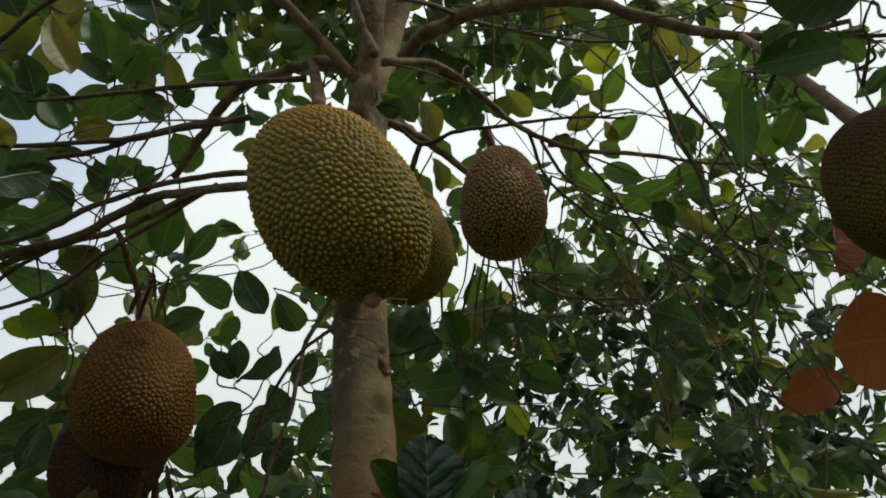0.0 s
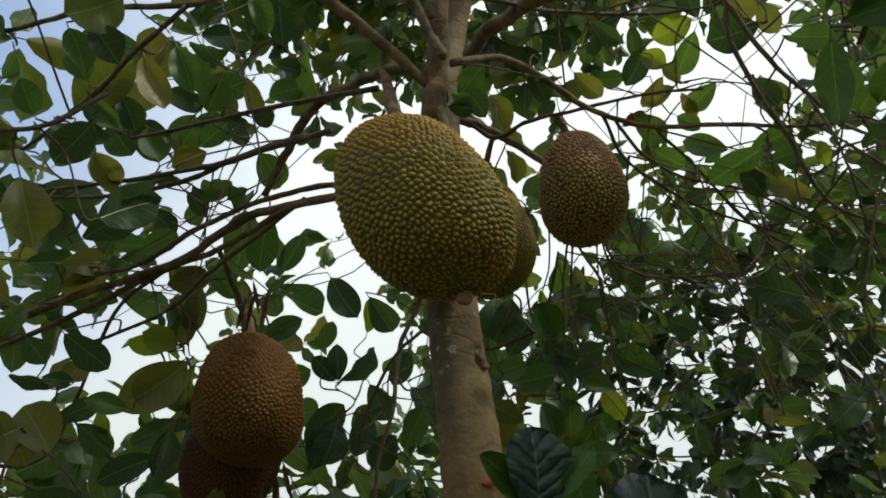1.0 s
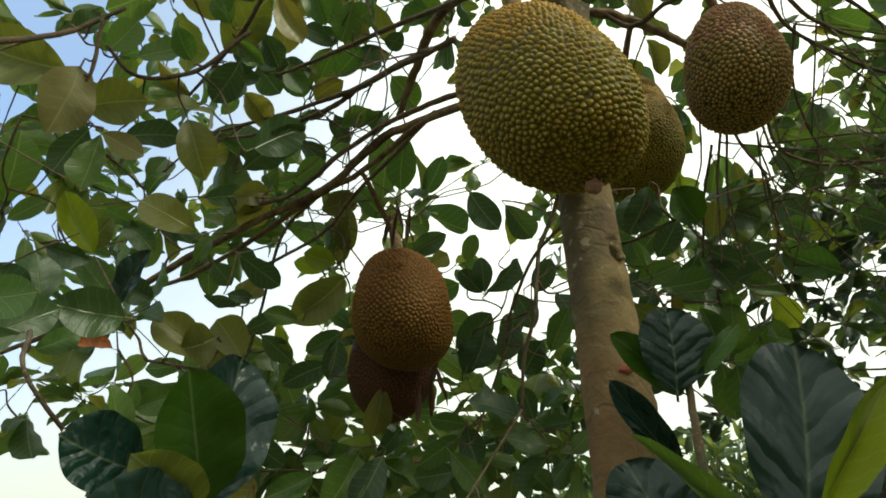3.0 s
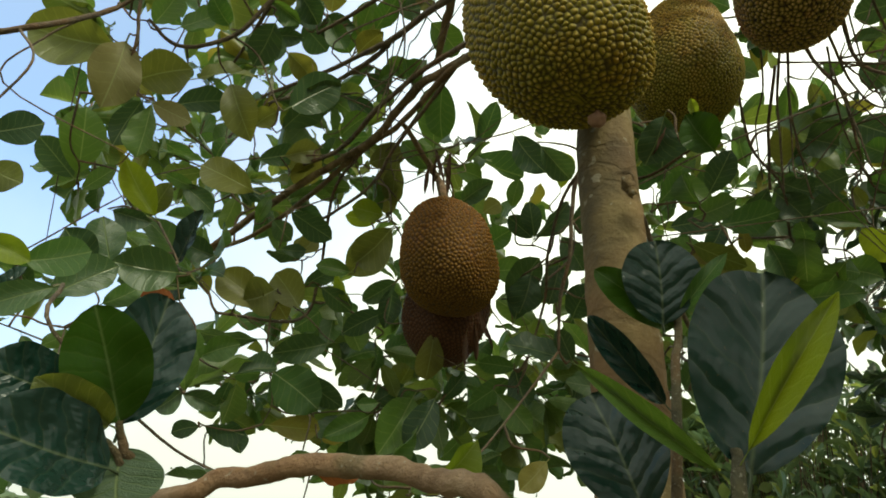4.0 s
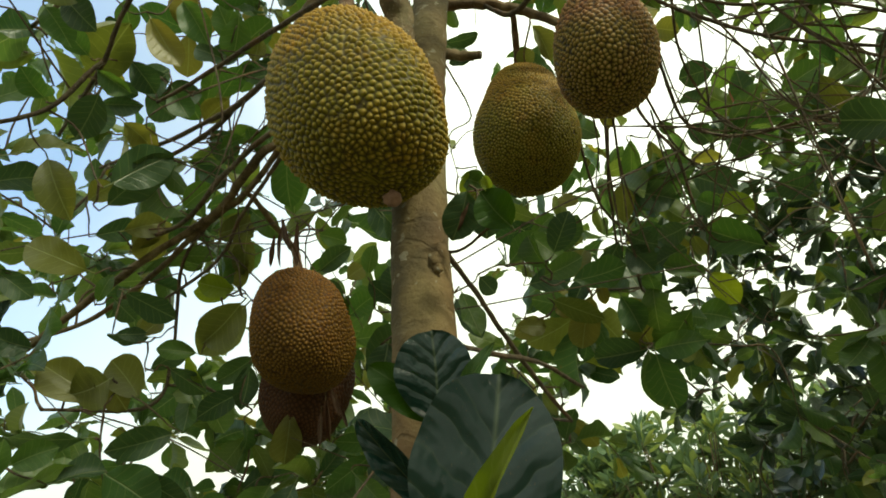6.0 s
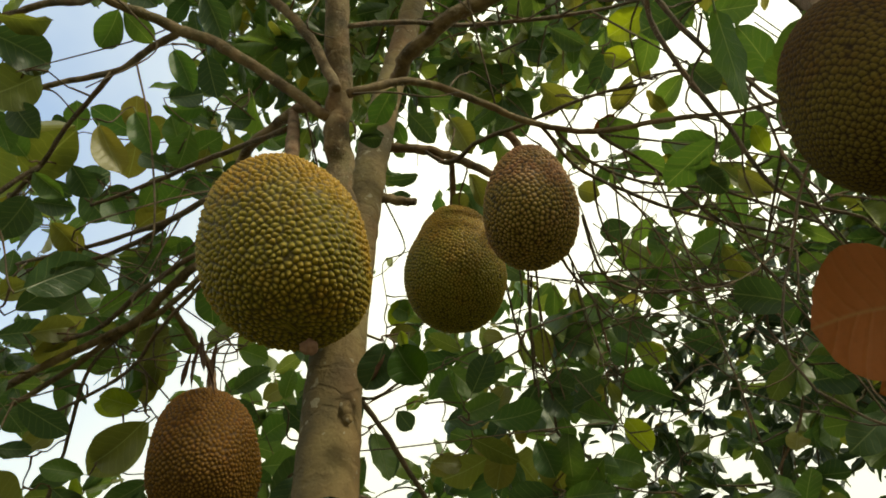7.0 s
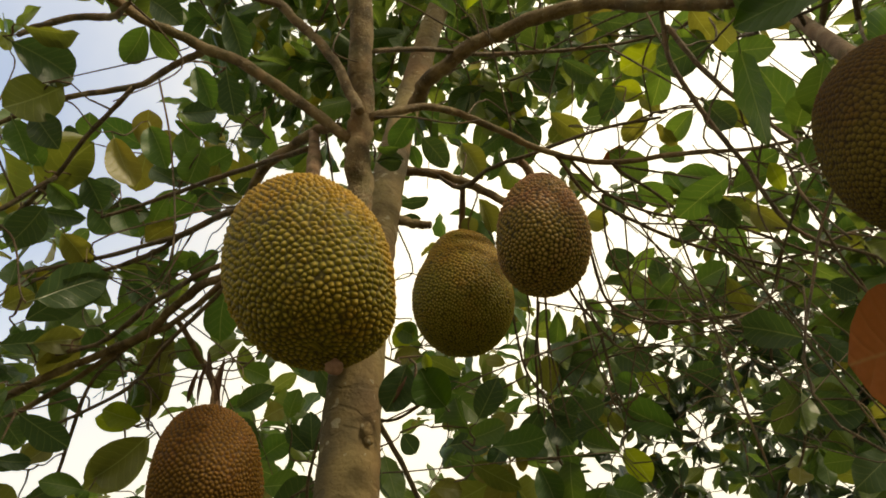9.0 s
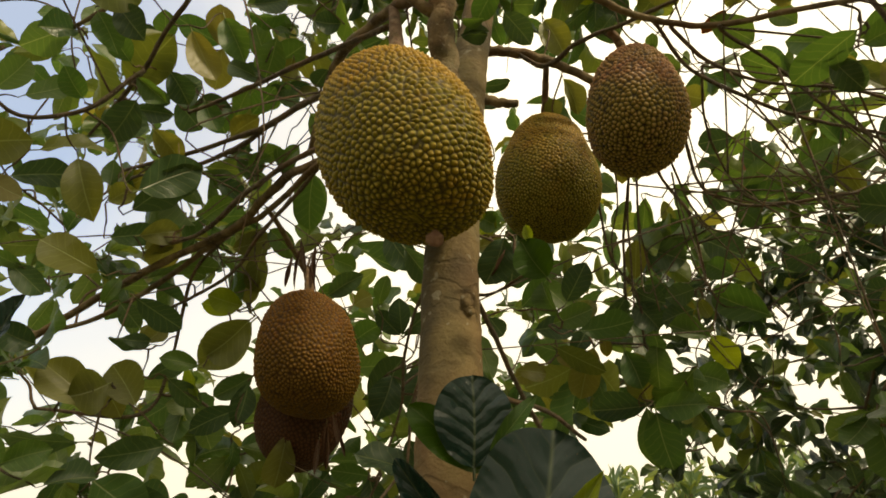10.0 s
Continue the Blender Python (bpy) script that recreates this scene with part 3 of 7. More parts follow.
branch(jack, "limb", [(-0.075, 0.890, 2.833, 0.0095), (-0.152, 0.902, 2.876, 0.0117), (-0.283, 0.938, 2.909, 0.0120), (-0.387, 0.983, 2.918, 0.0120), (-0.492, 1.065, 2.875, 0.0104), (-0.566, 1.124, 2.838, 0.0084)])
branch(jack, "twig", [(-0.166, 0.913, 2.839, 0.0067), (-0.382, 0.934, 2.906, 0.0060), (-0.644, 0.947, 2.951, 0.0058), (-0.869, 0.932, 2.949, 0.0046)])
branch(jack, "twig", [(-0.302, 0.974, 2.818, 0.0071), (-0.452, 0.990, 2.838, 0.0074), (-0.624, 1.014, 2.860, 0.0072), (-0.846, 1.000, 2.863, 0.0060), (-1.107, 0.944, 2.839, 0.0045)])
branch(jack, "twig", [(-0.673, 1.139, 2.694, 0.0068), (-0.688, 1.233, 2.675, 0.0079), (-0.710, 1.341, 2.650, 0.0098)])
branch(jack, "twig", [(-0.813, 1.145, 2.668, 0.0055), (-0.982, 1.192, 2.603, 0.0050), (-1.156, 1.330, 2.457, 0.0055), (-1.230, 1.355, 2.302, 0.0054), (-1.169, 1.061, 2.196, 0.0039)])
branch(jack, "twig", [(-0.042, 1.051, 2.319, 0.0032), (-0.186, 1.180, 2.342, 0.0033), (-0.300, 1.307, 2.306, 0.0037), (-0.387, 1.434, 2.249, 0.0033), (-0.480, 1.507, 2.108, 0.0027)])
branch(jack, "limb", [(-0.023, 1.105, 2.271, 0.0046), (-0.065, 1.255, 2.283, 0.0047), (-0.107, 1.428, 2.279, 0.0052), (-0.139, 1.643, 2.251, 0.0051), (-0.161, 1.848, 2.227, 0.0042)])
branch(jack, "limb", [(-0.015, 1.111, 2.119, 0.0038), (-0.037, 1.261, 2.161, 0.0044), (-0.052, 1.462, 2.220, 0.0051), (-0.047, 1.663, 2.234, 0.0044)])
branch(jack, "limb", [(-0.937, 0.338, 2.437, 0.0065), (-0.869, 0.398, 2.467, 0.0060), (-0.878, 0.483, 2.600, 0.0055), (-0.823, 0.533, 2.708, 0.0045)])
branch(jack, "twig", [(-0.827, 0.509, 2.659, 0.0037), (-0.858, 0.550, 2.558, 0.0037), (-0.939, 0.572, 2.480, 0.0031), (-0.976, 0.522, 2.453, 0.0024)])
branch(jack, "twig", [(-0.706, 0.737, 2.806, 0.0054), (-0.800, 0.706, 2.689, 0.0054), (-0.863, 0.632, 2.623, 0.0045), (-0.869, 0.552, 2.637, 0.0038)])
branch(jack, "twig", [(-0.376, 0.990, 2.847, 0.0065), (-0.600, 1.015, 2.864, 0.0073), (-0.730, 1.032, 2.854, 0.0070), (-0.945, 1.035, 2.866, 0.0059), (-1.170, 0.997, 2.883, 0.0045)])

# bare twigs that hang below the reddish fruit and beside the trunk
branch(jack, "twig", [(0.153, 1.463, 2.786, 0.0034), (0.121, 1.536, 2.714, 0.0030), (0.101, 1.607, 2.638, 0.0026), (0.081, 1.676, 2.549, 0.0022)])
branch(jack, "twig", [(0.164, 1.483, 2.798, 0.0032), (0.134, 1.589, 2.713, 0.0028), (0.126, 1.677, 2.643, 0.0024), (0.122, 1.757, 2.575, 0.0020)])
branch(jack, "twig", [(0.234, 1.508, 2.851, 0.0032), (0.251, 1.635, 2.780, 0.0029), (0.282, 1.719, 2.756, 0.0025), (0.331, 1.766, 2.781, 0.0022), (0.369, 1.780, 2.849, 0.0018)])
branch(jack, "twig", [(0.355, 1.423, 3.011, 0.0036), (0.327, 1.561, 2.964, 0.0032), (0.344, 1.702, 2.904, 0.0029), (0.391, 1.805, 2.880, 0.0026), (0.519, 1.876, 2.894, 0.0022)])
branch(jack, "twig", [(0.109, 1.502, 2.909, 0.0028), (0.082, 1.605, 2.826, 0.0025), (0.039, 1.676, 2.762, 0.0021), (0.021, 1.766, 2.669, 0.0018)])
branch(jack, "twig", [(0.224, 1.606, 2.877, 0.0028), (0.209, 1.732, 2.797, 0.0025), (0.211, 1.830, 2.745, 0.0021), (0.231, 1.924, 2.694, 0.0018)])
branch(jack, "twig", [(-0.085, 1.090, 2.600, 0.0066), (-0.168, 1.240, 2.510, 0.0058), (-0.224, 1.270, 2.405, 0.0052), (-0.242, 1.300, 2.284, 0.0046), (-0.277, 1.330, 2.197, 0.0040), (-0.293, 1.360, 2.101, 0.0034)])


# ---- leaves that can be told apart ----
LEAF_FEET = []


def jack_leaf(base, tip, normal, width, tone):
    ob = leaf_object(jack, base, tip, normal, width, tone)
    y = unit(np.array(tip) - base)
    LEAF_FEET.append(tuple(np.array(base) - y * 0.13 * np.linalg.norm(np.array(tip) - base)))
    if tone == "orange":
        tagged(ob, "withered orange leaf")
    if tone == "yellow":
        tagged(ob, "yellowing leaf")


jack_leaf((-1.106, 1.032, 3.517), (-1.059, 0.934, 3.618), (0.67, -0.36, -0.65), 0.099, "yellow")
jack_leaf((-1.108, 1.033, 3.519), (-1.034, 1.059, 3.614), (0.79, -0.28, -0.55), 0.082, "olive")
jack_leaf((-1.098, 1.027, 3.501), (-1.194, 1.111, 3.424), (0.51, -0.19, -0.84), 0.098, "yellow")
jack_leaf((-1.114, 1.021, 3.532), (-1.188, 0.876, 3.553), (0.60, -0.40, -0.69), 0.093, "green")
jack_leaf((-1.203, 0.892, 3.442), (-1.141, 0.820, 3.483), (0.52, -0.04, -0.85), 0.077, "green")
jack_leaf((-0.924, 1.126, 3.409), (-0.930, 1.016, 3.518), (0.62, -0.57, -0.54), 0.086, "green")
jack_leaf((-0.922, 1.125, 3.406), (-0.806, 1.147, 3.495), (0.61, -0.38, -0.70), 0.095, "green")
jack_leaf((-0.939, 1.141, 3.418), (-0.994, 1.073, 3.340), (0.87, -0.16, -0.47), 0.073, "dark")
jack_leaf((-0.802, 1.040, 3.520), (-0.890, 0.959, 3.474), (0.20, 0.31, -0.93), 0.064, "green")
jack_leaf((-0.933, 1.179, 3.413), (-1.020, 1.234, 3.352), (0.42, -0.28, -0.86), 0.073, "green")
jack_leaf((-0.920, 1.182, 3.409), (-0.898, 1.263, 3.336), (0.57, -0.63, -0.53), 0.057, "green")
jack_leaf((-0.774, 1.233, 3.336), (-0.824, 1.198, 3.286), (0.78, -0.32, -0.54), 0.046, "olive")
jack_leaf((-0.890, 0.788, 2.895), (-0.736, 0.760, 2.990), (0.48, -0.24, -0.84), 0.107, "olive")
jack_leaf((-0.624, 0.488, 2.916), (-0.624, 0.610, 2.972), (0.76, 0.27, -0.59), 0.093, "dark")
jack_leaf((-0.612, 0.606, 2.920), (-0.673, 0.568, 2.817), (0.88, -0.11, -0.47), 0.101, "olive")
jack_leaf((-0.420, 0.595, 3.021), (-0.504, 0.632, 2.990), (0.32, -0.07, -0.95), 0.059, "green")
jack_leaf((-0.410, 0.603, 3.015), (-0.415, 0.684, 3.021), (0.58, 0.10, -0.81), 0.054, "green")
jack_leaf((-0.428, 0.733, 3.087), (-0.430, 0.820, 3.031), (0.56, -0.43, -0.70), 0.057, "green")
jack_leaf((-0.403, 0.792, 3.138), (-0.429, 0.880, 3.087), (0.52, -0.30, -0.80), 0.070, "dark")
jack_leaf((-0.472, 1.016, 3.203), (-0.515, 0.966, 3.177), (0.69, -0.22, -0.69), 0.062, "dark")
jack_leaf((-0.441, 0.971, 3.237), (-0.461, 1.136, 3.208), (-0.25, -0.20, -0.95), 0.084, "green")
jack_leaf((-0.015, 0.954, 2.811), (0.026, 0.971, 2.810), (-0.05, 0.06, -1.00), 0.021, "green")
jack_leaf((-0.024, 0.976, 2.792), (0.026, 0.995, 2.798), (0.37, -0.91, -0.18), 0.027, "dark")
jack_leaf((0.054, 0.971, 2.923), (-0.001, 0.994, 2.869), (0.44, -0.56, -0.70), 0.046, "green")
jack_leaf((0.022, 1.399, 3.123), (0.033, 1.468, 3.045), (0.62, -0.63, -0.47), 0.053, "yellow")
jack_leaf((-0.045, 1.477, 3.069), (-0.027, 1.441, 3.115), (0.29, -0.69, -0.66), 0.051, "olive")
jack_leaf((0.287, 1.544, 3.080), (0.341, 1.558, 3.043), (-0.19, -0.81, -0.56), 0.062, "olive")
jack_leaf((-0.181, 1.291, 3.085), (-0.105, 1.333, 3.113), (0.40, -0.10, -0.91), 0.045, "dark")
jack_leaf((-0.197, 1.329, 3.052), (-0.140, 1.357, 3.069), (0.50, -0.69, -0.52), 0.033, "dark")
jack_leaf((-0.357, 1.631, 2.944), (-0.301, 1.681, 2.919), (0.39, -0.72, -0.57), 0.072, "green")
jack_leaf((0.421, 2.286, 3.546), (0.371, 2.324, 3.436), (0.53, -0.70, -0.48), 0.064, "orange")
jack_leaf((0.427, 2.260, 3.587), (0.323, 2.336, 3.561), (-0.25, -0.60, -0.76), 0.066, "green")
jack_leaf((0.091, 1.899, 3.075), (0.050, 1.982, 3.000), (0.09, -0.65, -0.76), 0.060, "green")
jack_leaf((0.142, 1.911, 3.055), (0.148, 1.964, 2.988), (0.03, -0.78, -0.62), 0.043, "olive")
jack_leaf((0.181, 1.886, 3.083), (0.220, 1.910, 3.051), (0.04, -0.83, -0.55), 0.038, "green")
jack_leaf((0.261, 1.908, 3.051), (0.302, 1.949, 2.996), (0.05, -0.82, -0.57), 0.064, "dark")
jack_leaf((0.696, 1.056, 2.596), (0.669, 0.985, 2.678), (-0.46, -0.59, -0.66), 0.055, "green")
jack_leaf((0.687, 1.040, 2.575), (0.714, 0.989, 2.586), (-0.41, -0.37, -0.83), 0.043, "green")
jack_leaf((0.618, 1.282, 2.786), (0.505, 1.359, 2.787), (-0.38, -0.56, -0.73), 0.070, "green")
jack_leaf((0.611, 1.135, 2.848), (0.642, 1.178, 2.795), (-0.19, -0.70, -0.68), 0.056, "dark")
jack_leaf((0.518, 1.378, 3.207), (0.438, 1.424, 3.208), (-0.29, -0.49, -0.82), 0.054, "olive")
jack_leaf((0.438, 1.457, 3.228), (0.369, 1.490, 3.220), (-0.03, -0.31, -0.95), 0.038, "orange")
jack_leaf((0.667, 1.242, 3.144), (0.632, 1.166, 3.208), (-0.15, -0.60, -0.79), 0.083, "green")
jack_leaf((0.670, 1.129, 3.217), (0.705, 1.221, 3.188), (-0.05, -0.29, -0.96), 0.059, "olive")
jack_leaf((0.650, 1.014, 2.796), (0.722, 1.020, 2.768), (-0.25, -0.57, -0.78), 0.049, "green")
jack_leaf((0.492, 1.151, 3.519), (0.468, 1.220, 3.456), (0.05, -0.66, -0.75), 0.068, "yellow")
jack_leaf((0.596, 1.323, 2.787), (0.624, 1.377, 2.756), (-0.45, -0.26, -0.86), 0.034, "olive")
jack_leaf((0.008, 1.182, 2.425), (-0.011, 1.208, 2.351), (0.49, -0.78, -0.40), 0.069, "dark")
jack_leaf((-0.314, 1.646, 2.963), (-0.373, 1.675, 2.899), (0.38, -0.65, -0.66), 0.066, "bright")
jack_leaf((-0.012, 2.085, 2.476), (0.125, 2.169, 2.504), (0.47, -0.85, 0.24), 0.081, "green")
jack_leaf((-0.006, 2.053, 2.455), (-0.001, 2.133, 2.311), (0.26, -0.85, -0.46), 0.092, "green")
jack_leaf((-0.018, 2.120, 2.490), (-0.187, 2.126, 2.496), (-0.04, -0.98, -0.17), 0.085, "dark")
jack_leaf((-0.013, 2.110, 2.495), (-0.014, 2.002, 2.606), (0.27, -0.69, -0.67), 0.092, "olive")
jack_leaf((-0.129, 1.993, 2.634), (-0.201, 2.065, 2.510), (0.24, -0.78, -0.59), 0.092, "yellow")
jack_leaf((-0.282, 1.986, 2.604), (-0.381, 1.971, 2.560), (0.42, -0.42, -0.80), 0.054, "yellow")
jack_leaf((-0.292, 1.523, 2.458), (-0.240, 1.561, 2.358), (0.63, -0.77, 0.03), 0.059, "dark")
jack_leaf((-0.921, 1.047, 2.436), (-0.905, 1.177, 2.419), (0.56, -0.18, -0.81), 0.066, "dark")
jack_leaf((-1.095, 1.222, 2.431), (-1.173, 1.146, 2.428), (0.31, -0.28, -0.91), 0.055, "dark")
jack_leaf((-0.763, 1.256, 2.457), (-0.875, 1.248, 2.372), (0.52, -0.57, -0.64), 0.101, "olive")
jack_leaf((-0.759, 1.222, 2.650), (-0.800, 1.275, 2.553), (0.45, -0.69, -0.56), 0.060, "olive")
jack_leaf((-0.838, 1.275, 2.533), (-0.860, 1.213, 2.509), (0.92, -0.21, -0.32), 0.051, "bright")
jack_leaf((-1.017, 1.119, 2.261), (-1.045, 1.059, 2.209), (0.94, -0.29, -0.16), 0.107, "olive")
jack_leaf((-0.983, 1.186, 2.233), (-1.031, 1.116, 2.313), (0.78, -0.62, -0.08), 0.091, "yellow")
jack_leaf((-0.804, 1.282, 2.723), (-0.839, 1.187, 2.705), (0.86, -0.21, -0.47), 0.065, "olive")
jack_leaf((-0.992, 1.112, 2.712), (-1.094, 1.133, 2.625), (0.57, -0.35, -0.74), 0.080, "yellow")
jack_leaf((-0.716, 0.854, 2.547), (-0.674, 0.936, 2.669), (0.96, -0.13, -0.24), 0.092, "dark")
jack_leaf((-1.174, 0.623, 2.376), (-1.116, 0.565, 2.513), (0.87, -0.18, -0.45), 0.095, "green")
jack_leaf((-1.202, 0.623, 2.375), (-1.196, 0.521, 2.427), (0.90, -0.15, -0.42), 0.073, "dark")
jack_leaf((-1.181, 0.648, 2.350), (-1.111, 0.679, 2.410), (0.66, -0.60, -0.45), 0.049, "green")
jack_leaf((-1.003, 0.767, 2.292), (-1.008, 0.664, 2.383), (0.89, -0.33, -0.31), 0.069, "bright")
jack_leaf((-0.899, 0.526, 2.550), (-0.996, 0.384, 2.539), (0.68, -0.42, -0.59), 0.118, "olive")
jack_leaf((-0.886, 0.539, 2.566), (-0.917, 0.559, 2.412), (0.95, -0.23, -0.22), 0.100, "tan")
jack_leaf((-0.904, 0.639, 2.481), (-0.882, 0.722, 2.479), (0.82, -0.25, -0.51), 0.053, "tan")
jack_leaf((-0.934, 0.646, 2.494), (-0.949, 0.668, 2.367), (0.58, -0.79, -0.20), 0.065, "green")
jack_leaf((-0.769, 0.774, 2.775), (-0.853, 0.793, 2.698), (0.61, -0.29, -0.74), 0.077, "dark")
jack_leaf((-0.542, 1.138, 2.763), (-0.602, 1.227, 2.672), (0.49, -0.44, -0.75), 0.079, "green")
jack_leaf((-0.633, 1.115, 2.783), (-0.624, 1.066, 2.832), (0.99, 0.08, -0.10), 0.035, "green")
jack_leaf((-0.631, 1.112, 2.781), (-0.589, 1.110, 2.849), (0.85, 0.02, -0.53), 0.040, "green")
jack_leaf((-0.771, 0.883, 2.533), (-0.674, 0.939, 2.667), (0.80, 0.06, -0.60), 0.088, "dark")
jack_leaf((-1.098, 1.012, 2.537), (-1.198, 0.887, 2.583), (0.64, -0.66, -0.39), 0.095, "olive")
jack_leaf((-1.037, 1.119, 2.214), (-1.100, 0.996, 2.276), (0.79, -0.55, -0.27), 0.097, "olive")
jack_leaf((-0.867, 1.340, 2.517), (-0.971, 1.303, 2.383), (0.72, -0.57, -0.40), 0.112, "olive")
jack_leaf((-0.876, 1.289, 2.527), (-0.924, 1.213, 2.518), (0.77, -0.44, -0.45), 0.051, "bright")
jack_leaf((-0.466, 1.487, 2.367), (-0.504, 1.503, 2.272), (0.54, -0.77, -0.36), 0.082, "dark")
jack_leaf((-0.392, 1.497, 2.383), (-0.425, 1.511, 2.287), (0.52, -0.80, -0.30), 0.065, "dark")
jack_leaf((-1.009, 1.209, 1.932), (-0.953, 1.321, 1.948), (0.90, -0.43, -0.12), 0.064, "yellow")
jack_leaf((-0.831, 1.366, 1.991), (-0.892, 1.289, 1.921), (0.82, -0.57, -0.09), 0.062, "green")
jack_leaf((-1.143, 1.116, 1.911), (-1.118, 1.215, 1.911), (0.63, -0.15, -0.76), 0.051, "dark")
jack_leaf((-1.183, 1.121, 1.910), (-1.237, 1.081, 1.886), (0.65, -0.72, -0.25), 0.047, "dark")
jack_leaf((-0.981, 1.095, 2.111), (-1.058, 0.966, 2.093), (0.46, -0.16, -0.87), 0.076, "dark")
jack_leaf((-0.983, 1.164, 2.050), (-0.894, 1.258, 1.980), (0.68, -0.72, -0.09), 0.115, "green")
jack_leaf((-0.930, 0.852, 2.101), (-0.980, 0.799, 2.097), (0.64, -0.65, 0.40), 0.037, "orange")
jack_leaf((-0.812, 1.202, 1.811), (-0.817, 1.171, 1.864), (0.82, -0.52, -0.23), 0.059, "green")
jack_leaf((-0.839, 1.230, 1.844), (-0.769, 1.341, 1.882), (0.56, -0.07, -0.83), 0.069, "orange")
jack_leaf((-0.318, 1.091, 1.797), (-0.262, 1.098, 1.864), (0.74, -0.35, -0.57), 0.043, "bright")
jack_leaf((-0.444, 1.065, 1.807), (-0.389, 1.091, 1.875), (0.80, -0.19, -0.57), 0.045, "green")
jack_leaf((0.047, 1.931, 2.390), (0.058, 2.005, 2.266), (0.17, -0.85, -0.50), 0.098, "green")
jack_leaf((0.040, 1.952, 2.411), (0.177, 1.932, 2.398), (-0.17, -0.89, -0.43), 0.070, "green")
jack_leaf((-0.891, 1.419, 2.398), (-0.974, 1.379, 2.332), (0.64, -0.65, -0.41), 0.061, "dark")
jack_leaf((-0.898, 1.417, 2.374), (-0.911, 1.427, 2.257), (0.73, -0.66, -0.15), 0.067, "dark")
jack_leaf((-0.951, 1.452, 2.322), (-1.051, 1.394, 2.248), (0.66, -0.66, -0.36), 0.069, "dark")
jack_leaf((-0.727, 1.442, 2.226), (-0.781, 1.494, 2.119), (0.55, -0.60, -0.58), 0.073, "olive")
jack_leaf((-0.650, 0.413, 2.132), (-0.606, 0.457, 2.162), (0.74, -0.34, -0.58), 0.049, "dark")
jack_leaf((-0.701, 0.432, 2.101), (-0.676, 0.477, 2.093), (0.81, -0.50, -0.32), 0.051, "olive")
jack_leaf((-0.691, 0.468, 2.000), (-0.681, 0.534, 1.990), (0.95, -0.19, -0.27), 0.040, "bright")
jack_leaf((-0.766, 0.542, 2.014), (-0.727, 0.614, 2.058), (0.90, -0.29, -0.32), 0.065, "green")
jack_leaf((0.684, 0.692, 2.458), (0.566, 0.662, 2.482), (-0.07, -0.44, -0.90), 0.074, "dark")
jack_leaf((0.698, 0.682, 2.389), (0.774, 0.677, 2.369), (-0.26, -0.49, -0.83), 0.059, "dark")
jack_leaf((0.738, 0.779, 2.490), (0.613, 0.818, 2.529), (-0.33, -0.94, -0.11), 0.069, "deep")
jack_leaf((0.166, 0.967, 3.349), (0.234, 0.823, 3.357), (0.43, 0.16, -0.89), 0.080, "bright")
jack_leaf((0.129, 0.978, 3.362), (0.049, 0.906, 3.413), (0.66, -0.75, -0.02), 0.059, "green")
jack_leaf((0.448, 1.125, 3.524), (0.422, 1.261, 3.493), (-0.02, -0.23, -0.97), 0.072, "yellow")
jack_leaf((0.064, 0.949, 2.880), (-0.007, 0.994, 2.853), (0.11, -0.37, -0.92), 0.049, "green")
jack_leaf((-0.027, 0.976, 2.799), (0.023, 0.995, 2.792), (-0.14, -0.01, -0.99), 0.027, "dark")
jack_leaf((0.128, 2.062, 2.550), (0.017, 2.136, 2.484), (-0.21, -0.81, -0.54), 0.097, "green")
jack_leaf((-0.641, 1.140, 3.050), (-0.632, 1.258, 3.026), (0.50, -0.21, -0.84), 0.089, "green")
jack_leaf((-0.920, 1.293, 3.101), (-0.920, 1.240, 3.135), (0.54, -0.45, -0.71), 0.037, "green")
jack_leaf((-0.916, 1.290, 3.096), (-0.849, 1.285, 3.148), (0.50, -0.52, -0.70), 0.051, "green")
jack_leaf((0.656, 1.094, 2.976), (0.552, 1.120, 3.004), (-0.34, -0.52, -0.79), 0.081, "dark")
jack_leaf((0.398, 1.408, 3.157), (0.477, 1.493, 3.119), (0.06, -0.44, -0.89), 0.076, "green")
jack_leaf((0.631, 0.898, 2.599), (0.632, 1.015, 2.521), (-0.68, -0.40, -0.62), 0.071, "green")
jack_leaf((0.628, 0.815, 2.540), (0.666, 0.780, 2.563), (-0.23, -0.69, -0.68), 0.045, "dark")
jack_leaf((0.700, 0.766, 2.486), (0.720, 0.784, 2.455), (-0.55, -0.52, -0.65), 0.028, "green")
jack_leaf((-0.852, 1.428, 2.879), (-0.793, 1.326, 3.039), (0.53, -0.62, -0.59), 0.112, "green")
jack_leaf((-0.500, 1.401, 2.763), (-0.443, 1.482, 2.671), (0.33, -0.80, -0.50), 0.083, "dark")
jack_leaf((-0.544, 1.587, 2.546), (-0.590, 1.524, 2.596), (0.46, -0.73, -0.51), 0.057, "dark")
jack_leaf((-0.532, 1.581, 2.542), (-0.524, 1.530, 2.630), (0.41, -0.77, -0.49), 0.058, "dark")
jack_leaf((-0.521, 1.575, 2.538), (-0.443, 1.605, 2.649), (0.82, -0.24, -0.51), 0.069, "dark")
jack_leaf((-0.587, 1.548, 2.359), (-0.484, 1.543, 2.446), (0.36, -0.80, -0.47), 0.080, "dark")
jack_leaf((-0.574, 1.584, 2.299), (-0.525, 1.574, 2.410), (0.48, -0.83, -0.29), 0.080, "dark")
jack_leaf((-0.408, 1.526, 2.483), (-0.382, 1.598, 2.412), (0.41, -0.71, -0.57), 0.065, "dark")
